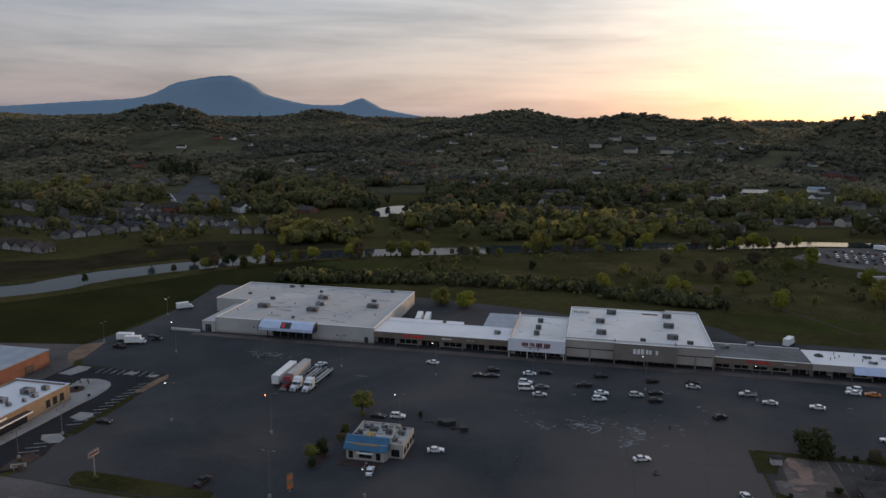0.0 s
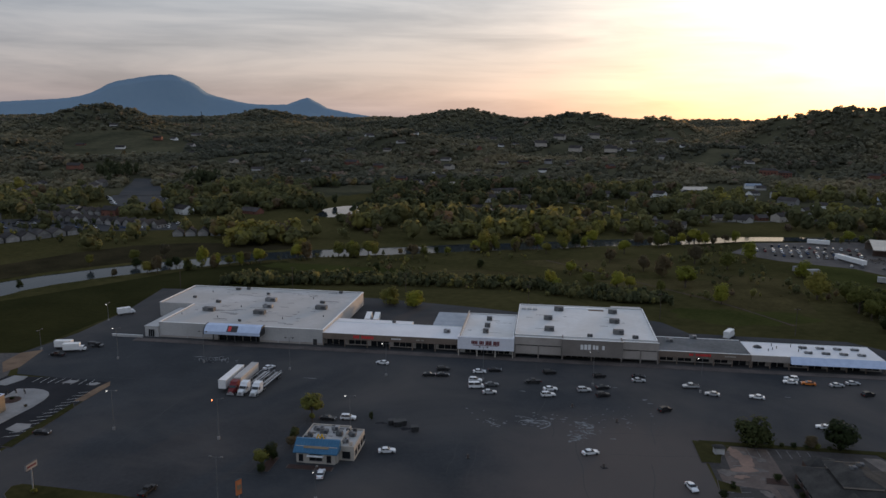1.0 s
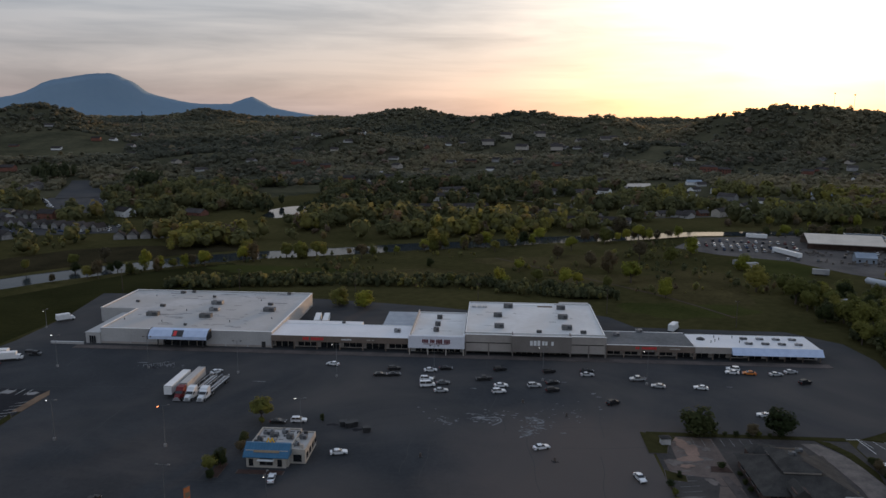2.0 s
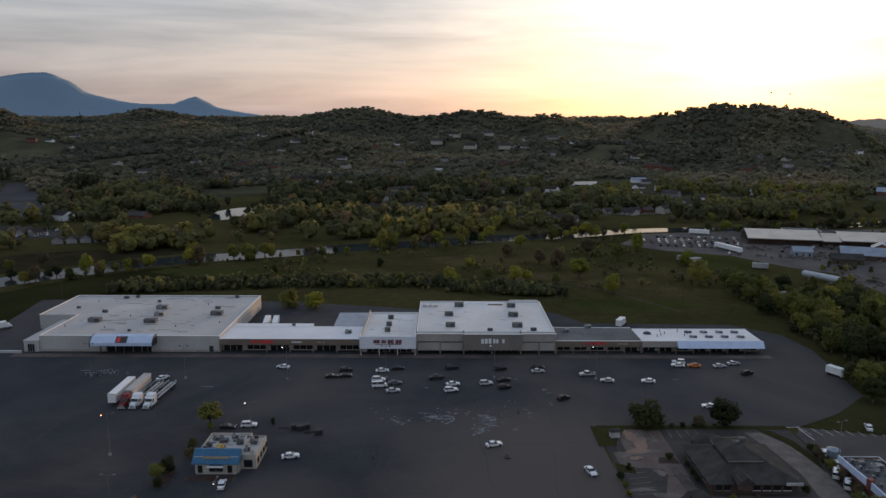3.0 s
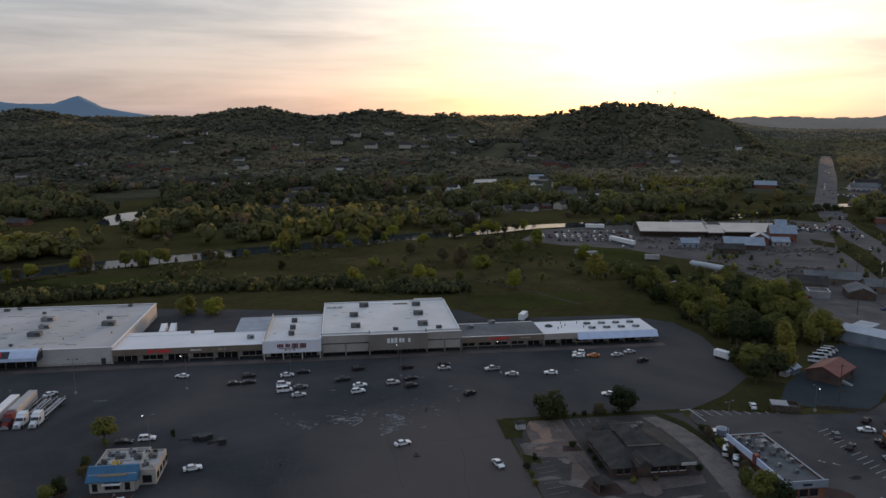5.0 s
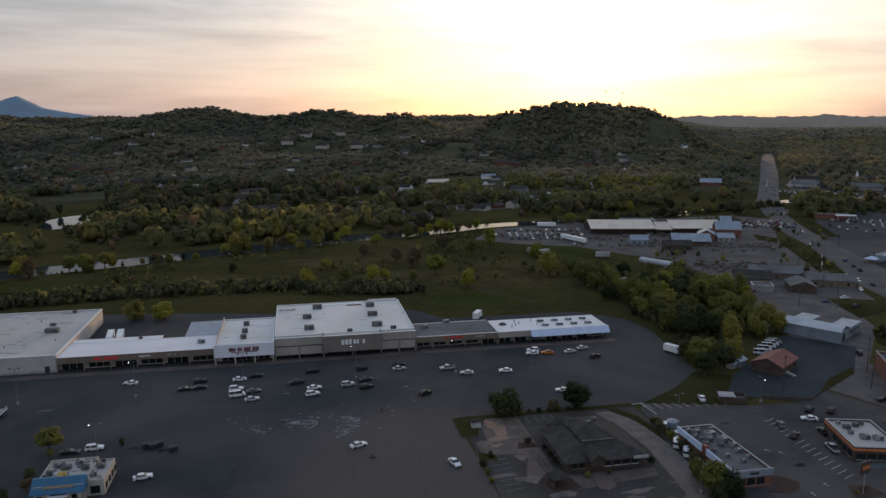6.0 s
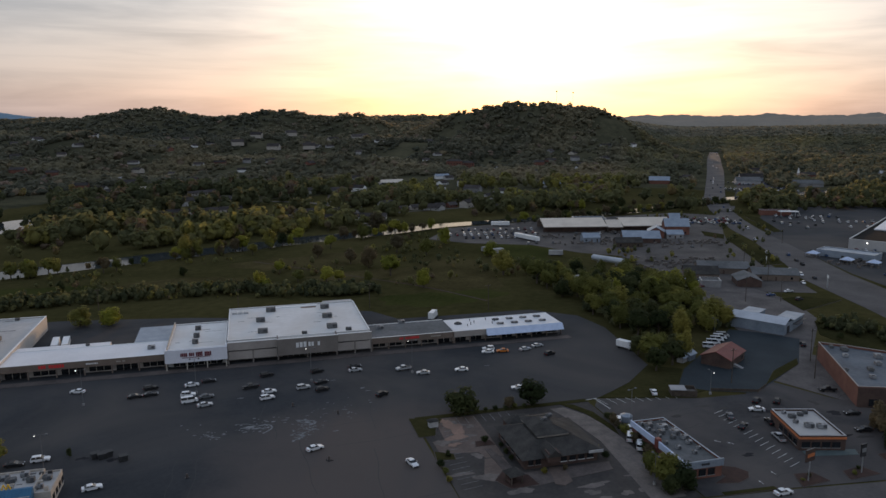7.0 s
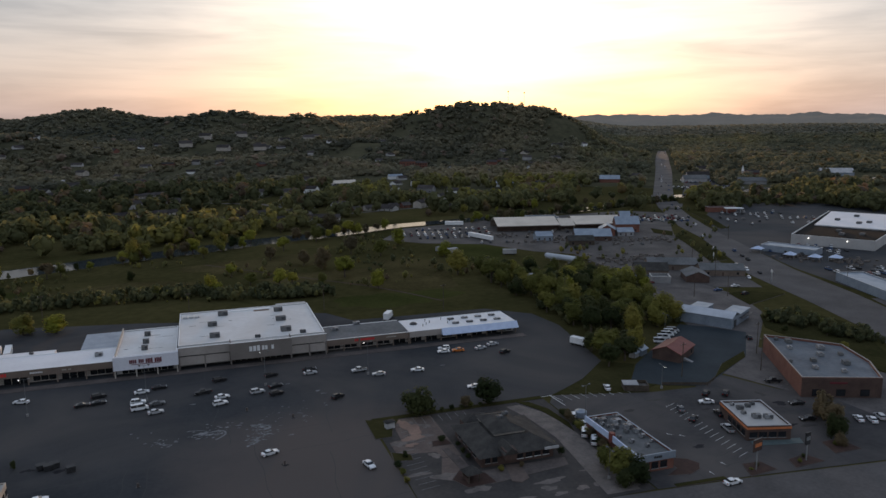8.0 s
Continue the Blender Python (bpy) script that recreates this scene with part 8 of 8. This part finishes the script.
def open_land(x, y):
    """True where no forest tree stands: lots, roads, water, meadow, yards."""
    o = river_dist(x, y) < 30
    o |= (np.abs(x + 140) < 34 + 0.05 * (428 - y)) & (y > 338) & (y < 490)
    o |= (np.abs(x + 140 + 0.28 * (y - 428)) < 40) & (y > 470) & (y < 660)
    o |= (y < 235 + 0.35 * x) & (x < 190) & (y < 320)
    o |= (x > -150) & (x < 190) & (y < 190)
    o |= (x > 176) & (x < 470) & (y < 335) & (y > -400)
    o |= (x > 350) & (x < 640) & (y < 300)
    o |= (x >= 440) & (x < 720) & (y < 100 + 0.42 * (x - 440))
    for (ax, ay), (bx, by) in zip(LINE, LINE[1:]):
        dx, dy = bx - ax, by - ay
        t = np.clip(((x - ax) * dx + (y - ay) * dy) / (dx * dx + dy * dy), 0, 1)
        o |= np.hypot(x - ax - t * dx, y - ay - t * dy) < 24
    o |= (x > -395) & (x < -250) & (y > 243 + 0.22 * (x + 395)) & (y < 300 + 0.1 * (x + 395))
    for a, b, c, e in ((-70, 45, 385, 475), (70, 182, 360, 442), (-95, -2, 506, 556), (190, 268, 400, 446)):
        o |= (x > a) & (x < b) & (y > c) & (y < e) & (np.sin(x * 0.21) * np.sin(y * 0.17) < 0.4)
    o |= (x > -392 - 0.42 * (y - 400)) & (x < -276 - 0.6 * (y - 345)) & (y > 362) & (y < 680)
    o |= (x > -520) & (x < -235) & (y < 345 + 0.1 * (x + 350)) & (np.sin(x * 0.11) * np.sin(y * 0.13) < 0.55)
    o |= (x >= -240) & (x < -165) & (y < 246)
    o |= (x < -235) & (y < 40 + 0.83 * (x + 242))
    o |= (x > 560) & (x < 640) & (y > 380) & (y < 440)
    o |= (y > 395) & (y < 640) & (x > 540 + 0.68 * (y - 415)) & (x < 640 + 0.52 * (y - 415))
    # open fields on the slopes
    d = np.hypot(x - 59, y + 277)
    az = np.degrees(np.arctan2(x - 59, y + 277))
    o |= (np.abs(az + 31) < 4) & (np.abs(d - 1560) < 150)
    o |= (np.abs(az - 13.5) < 2.4) & (np.abs(d - 1010) < 90)
    o |= (np.abs(az - 19) < 5) & (np.abs(d - 860) < 60)
    o |= (np.abs(az + 19) < 4) & (np.abs(d - 590) < 26)
    return o


house_xy = np.array([(o.matrix_world.translation.x, o.matrix_world.translation.y) for o in bpy.data.objects if o.parent is None and str(o.get("category", "")) in ("house", "apartment block", "building", "church")])
ICO_V = np.array([(0, 0, 1), (0.894, 0, 0.447), (0.276, 0.851, 0.447), (-0.724, 0.526, 0.447), (-0.724, -0.526, 0.447), (0.276, -0.851, 0.447), (0.724, 0.526, -0.447), (-0.276, 0.851, -0.447), (-0.894, 0, -0.447), (-0.276, -0.851, -0.447), (0.724, -0.526, -0.447), (0, 0, -1)])
ICO_F = [(0, 1, 2), (0, 2, 3), (0, 3, 4), (0, 4, 5), (0, 5, 1), (1, 6, 2), (2, 7, 3), (3, 8, 4), (4, 9, 5), (5, 10, 1), (1, 10, 6), (2, 6, 7), (3, 7, 8), (4, 8, 9), (5, 9, 10), (11, 7, 6), (11, 8, 7), (11, 9, 8), (11, 10, 9), (11, 6, 10)]


def thicket(name, label, x, y, r, tint, leaves, leafsize, g, tall=(0.85, 1.3), category="woodland", mat=M_LEAF, sink=0.0, core=True):
    """Joined crowns at the places given: a lumpy core and leaf clumps on it, tinted crown by crown; sink: how deep a crown sits, in its radius."""
    z, m = height(x, y) - sink * r, len(x)
    shape = np.array([crown_cloud(1.0, np.random.default_rng(60 + k), leaves, leafsize, 0.95, 5)[0] for k in range(8)])
    spin, tall = g.uniform(0, 6.283, m), g.uniform(tall[0], tall[1], m)[:, None]
    base = shape[g.integers(0, 8, m)]
    cs, sn, R_ = np.cos(spin)[:, None], np.sin(spin)[:, None], r[:, None]
    v = np.stack([x[:, None] + (base[:, :, 0] * cs - base[:, :, 1] * sn) * R_, y[:, None] + (base[:, :, 0] * sn + base[:, :, 1] * cs) * R_, z[:, None] + (base[:, :, 2] * tall + 0.95 * tall + 0.1) * R_], -1).reshape(-1, 3)
    tagged(new(name, raw_mesh(name, v, np.arange(len(v)).reshape(-1, 4), mat, attr=np.repeat(tint, leaves * 4))), label, category, kind="stuff")
    if not core:
        return
    iv = ICO_V[None] * (1 + g.uniform(-0.25, 0.2, (m, 12)))[:, :, None] * 0.62
    cv = np.stack([x[:, None] + iv[:, :, 0] * R_, y[:, None] + iv[:, :, 1] * R_, z[:, None] + (iv[:, :, 2] * tall + 0.85 * tall) * R_], -1).reshape(-1, 3)
    cf = (np.array(ICO_F)[None] + (np.arange(m) * 12)[:, None, None]).reshape(-1, 3)
    tagged(new(name, raw_mesh(name, cv, cf, mat, True, attr=np.repeat(tint, 12))), label, category, kind="stuff")


def tints(g, m, patch, even=1.0):
    t = np.clip(0.26 * (1 - even) + g.beta(1.3, 2.0, m) * 0.55 * even + (0.22 + 0.16 * (1 - even)) * np.clip(patch, -1.2, 1.2) + 0.12, 0, 1)
    return np.where(g.random(m) < 0.16 * even, g.uniform(0.8, 1.0, m), t)


def forest(name, label, n, d0, d1, rad, leaves, leafsize, seed, az0=-46, az1=53, clear=9.0, lumpy=0.0, mat=M_LEAF, tall=(0.7, 1.05), even=1.0, sink=0.0, core=True):
    """Many joined trees between two distances from the camera's place, set to fit its view."""
    g = np.random.default_rng(seed)
    az = np.radians(g.uniform(az0, az1, n * 3))
    d = np.sqrt(g.uniform(d0 * d0, d1 * d1, n * 3))
    x, y = 59 + d * np.sin(az), -277 + d * np.cos(az)
    patch = np.sin(x * 0.013 + 0.7) * np.sin(y * 0.017 + 2.1) + 0.7 * np.sin(x * 0.031 - y * 0.023) + 0.5 * np.sin(x * 0.061 + 1.1) * np.sin(y * 0.047)
    # the bearing term paints the sunward glare into the tint: lighter and browner leaves
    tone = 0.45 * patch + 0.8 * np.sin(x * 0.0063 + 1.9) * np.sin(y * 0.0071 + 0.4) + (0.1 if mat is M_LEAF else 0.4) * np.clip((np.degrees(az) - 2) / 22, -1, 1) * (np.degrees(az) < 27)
    keep = ~open_land(x, y) & (patch + g.normal(size=n * 3) * 0.5 > lumpy)
    if clear:
        for hx, hy in house_xy:
            keep &= np.hypot(x - hx, y - hy + clear * 0.6) > clear
    x, y, tone = x[keep][:n], y[keep][:n], tone[keep][:n]
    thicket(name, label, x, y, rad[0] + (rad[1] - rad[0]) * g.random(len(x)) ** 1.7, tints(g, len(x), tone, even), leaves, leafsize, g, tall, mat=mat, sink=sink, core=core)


g = np.random.default_rng(31)
u = g.random(520)
hx = -114 + u * 236
hy = 100 + 20 * np.sin(u * 3.0) + g.uniform(-9, 11, 520) - np.where(hx > 60, 8, 0)
ok = ~((hx > -32) & (hx < 22) & (hy < 84))
thicket("hedge", "dense dark hedge of shrubs behind the shops", hx[ok], hy[ok], g.uniform(1.3, 3.0, ok.sum()), np.clip(g.beta(1.2, 2.4, ok.sum()) * 0.72, 0, 1), 40, 0.26, g, category="hedge")
x, y = g.uniform(-150, 235, 1500), g.uniform(105, 300, 1500)
rd = river_dist(x, y)
patch = np.sin(x * 0.05) * np.sin(y * 0.06 + 1)
ok = (y < 215 + 0.32 * x) & (rd > 16) & ((patch > 0.35) | (rd < 30) | ((x > 150) & (y > 110))) & ~((x > 190) & (y > 160))
thicket("scrub", "loose scrub and saplings in the meadow", x[ok], y[ok], 0.5 + 1.9 * g.random(ok.sum()) ** 2.0, tints(g, ok.sum(), patch[ok]) * 0.8 + 0.15, 30, 0.28, g, category="scrub")
x, y = g.uniform(196, 290, 800), g.uniform(-50, 150, 800)
ok = ~((x < 208) | (x > 262 - np.abs(y - 30) * 0.12) & (y < 40) | (x > 285 - 0.2 * y) | (y > 125 - (x - 190) * 0.35) | ((y < -14) & (x > 206 + (y + 55) * 0.62)))
thicket("undergrowth", "undergrowth below the grove", x[ok], y[ok], g.uniform(1.5, 3.0, ok.sum()), np.clip(g.beta(1.2, 2.2, ok.sum()), 0, 1), 24, 0.3, g, category="undergrowth")
x, y = np.concatenate([g.uniform(-430, -235, 190), g.uniform(-480, -330, 60)]), np.concatenate([g.uniform(196, 330, 190), g.uniform(330, 400, 60)])
thicket("garden_trees", "garden trees between the terrace houses", x, y, g.uniform(1.2, 3.0, 250), np.clip(g.beta(1.3, 2.2, 250) * 0.85, 0, 1), 34, 0.24, g, category="trees")
x, y = np.concatenate([g.normal(-117, 4, 14), g.normal(-166, 4, 8)]), np.concatenate([g.normal(434, 12, 14), g.normal(428, 22, 8)])
thicket("dark_trees", "dark evergreens beside the pond", x, y, g.uniform(3, 5, 22), np.zeros(22), 40, 0.24, g, (1.2, 1.7), "trees")
x, y = np.concatenate([g.normal(-518, 12, 34), g.normal(-398, 13, 26)]), np.concatenate([g.normal(660, 18, 34), g.normal(668, 14, 26)])
thicket("dark_trees", "stand of tall dark evergreens behind the parking lot", x, y, g.uniform(4, 6.5, 60), np.zeros(60), 40, 0.24, g, (1.4, 2.0), "trees")
u = np.concatenate([g.beta(1.5, 9, 60), g.beta(8, 4, 50)])
thicket("hedge", "dark shrubs in clumps on the bank beside the broad road", 297 + 16 * u + g.normal(0, 4, 110), -20 - 48 * u + g.normal(0, 3.5, 110), g.uniform(1.1, 2.7, 110), np.clip(g.beta(1.2, 3.0, 110) * 0.7, 0, 1), 44, 0.22, g, category="hedge")
x = g.uniform(292, 530, 150)
thicket("brush", "brush and young trees on the river bank behind the market", x, 338 + 0.245 * (x - 312) + np.where(x > 440, 6, 0) - g.uniform(13, 23, 150), g.uniform(1.5, 3.4, 150), np.clip(g.beta(1.3, 2.2, 150) * 0.8, 0, 1), 36, 0.24, g, category="brush")
k = g.integers(0, 6, 90)
mx, my = np.array([360, 392, 440, 420, 480, 300])[k] + g.normal(0, 12, 90), np.array([110, 170, 225, 300, 320, 150])[k] + g.normal(0, 16, 90)
thicket("street_trees", "small trees in the market yards and medians", mx, my, g.uniform(1.0, 2.2, 90), np.clip(g.beta(1.3, 2.0, 90), 0, 1), 30, 0.28, g, category="trees")
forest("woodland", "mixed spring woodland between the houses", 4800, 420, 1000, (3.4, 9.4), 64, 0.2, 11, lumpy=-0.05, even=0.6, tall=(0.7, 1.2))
# from here on the paler leaf colours stand in for haze
forest("woodland", "wooded slopes in mixed spring green, paled by painted haze", 13000, 1000, 1700, (4.6, 10.5), 24, 0.3, 12, az1=28.5, lumpy=-0.6, clear=17, mat=M_BUDS_HAZE, tall=(0.5, 0.85), even=0.3, sink=0.28)
forest("woodland", "wooded ridge tops", 13500, 1700, 2700, (6.0, 10.5), 14, 0.38, 13, az1=28.5, lumpy=-1.4, clear=16, mat=M_BUDS_HAZE, tall=(0.5, 0.7), even=0.2, sink=0.3)
forest("woodland", "olive woods beyond the shops, haze in their colour", 2600, 1000, 1650, (4.4, 9.5), 30, 0.27, 18, az0=28.5, lumpy=-0.5, clear=14, mat=M_OLIVE_HAZE, tall=(0.55, 0.9), even=0.5, sink=0.1)
forest("woodland", "olive woods across the plain, haze in their colour", 6500, 1650, 2400, (6, 11), 14, 0.38, 14, az0=28, lumpy=-0.9, clear=0, mat=M_OLIVE_HAZE, tall=(0.4, 0.62), even=0.25, sink=0.25)
forest("woodland", "distant woods on the plain", 7000, 2400, 3400, (8, 13), 10, 0.42, 16, az0=27.5, lumpy=-1.6, clear=0, mat=M_THIN_HAZE, tall=(0.25, 0.38), even=0.1, sink=0.2, core=False)
forest("woodland", "distant woods beyond the ridge", 3500, 2700, 3600, (8, 13), 8, 0.45, 15, az1=24, lumpy=-1.6, clear=0, mat=M_THIN_HAZE, tall=(0.25, 0.4), even=0.2, core=False)
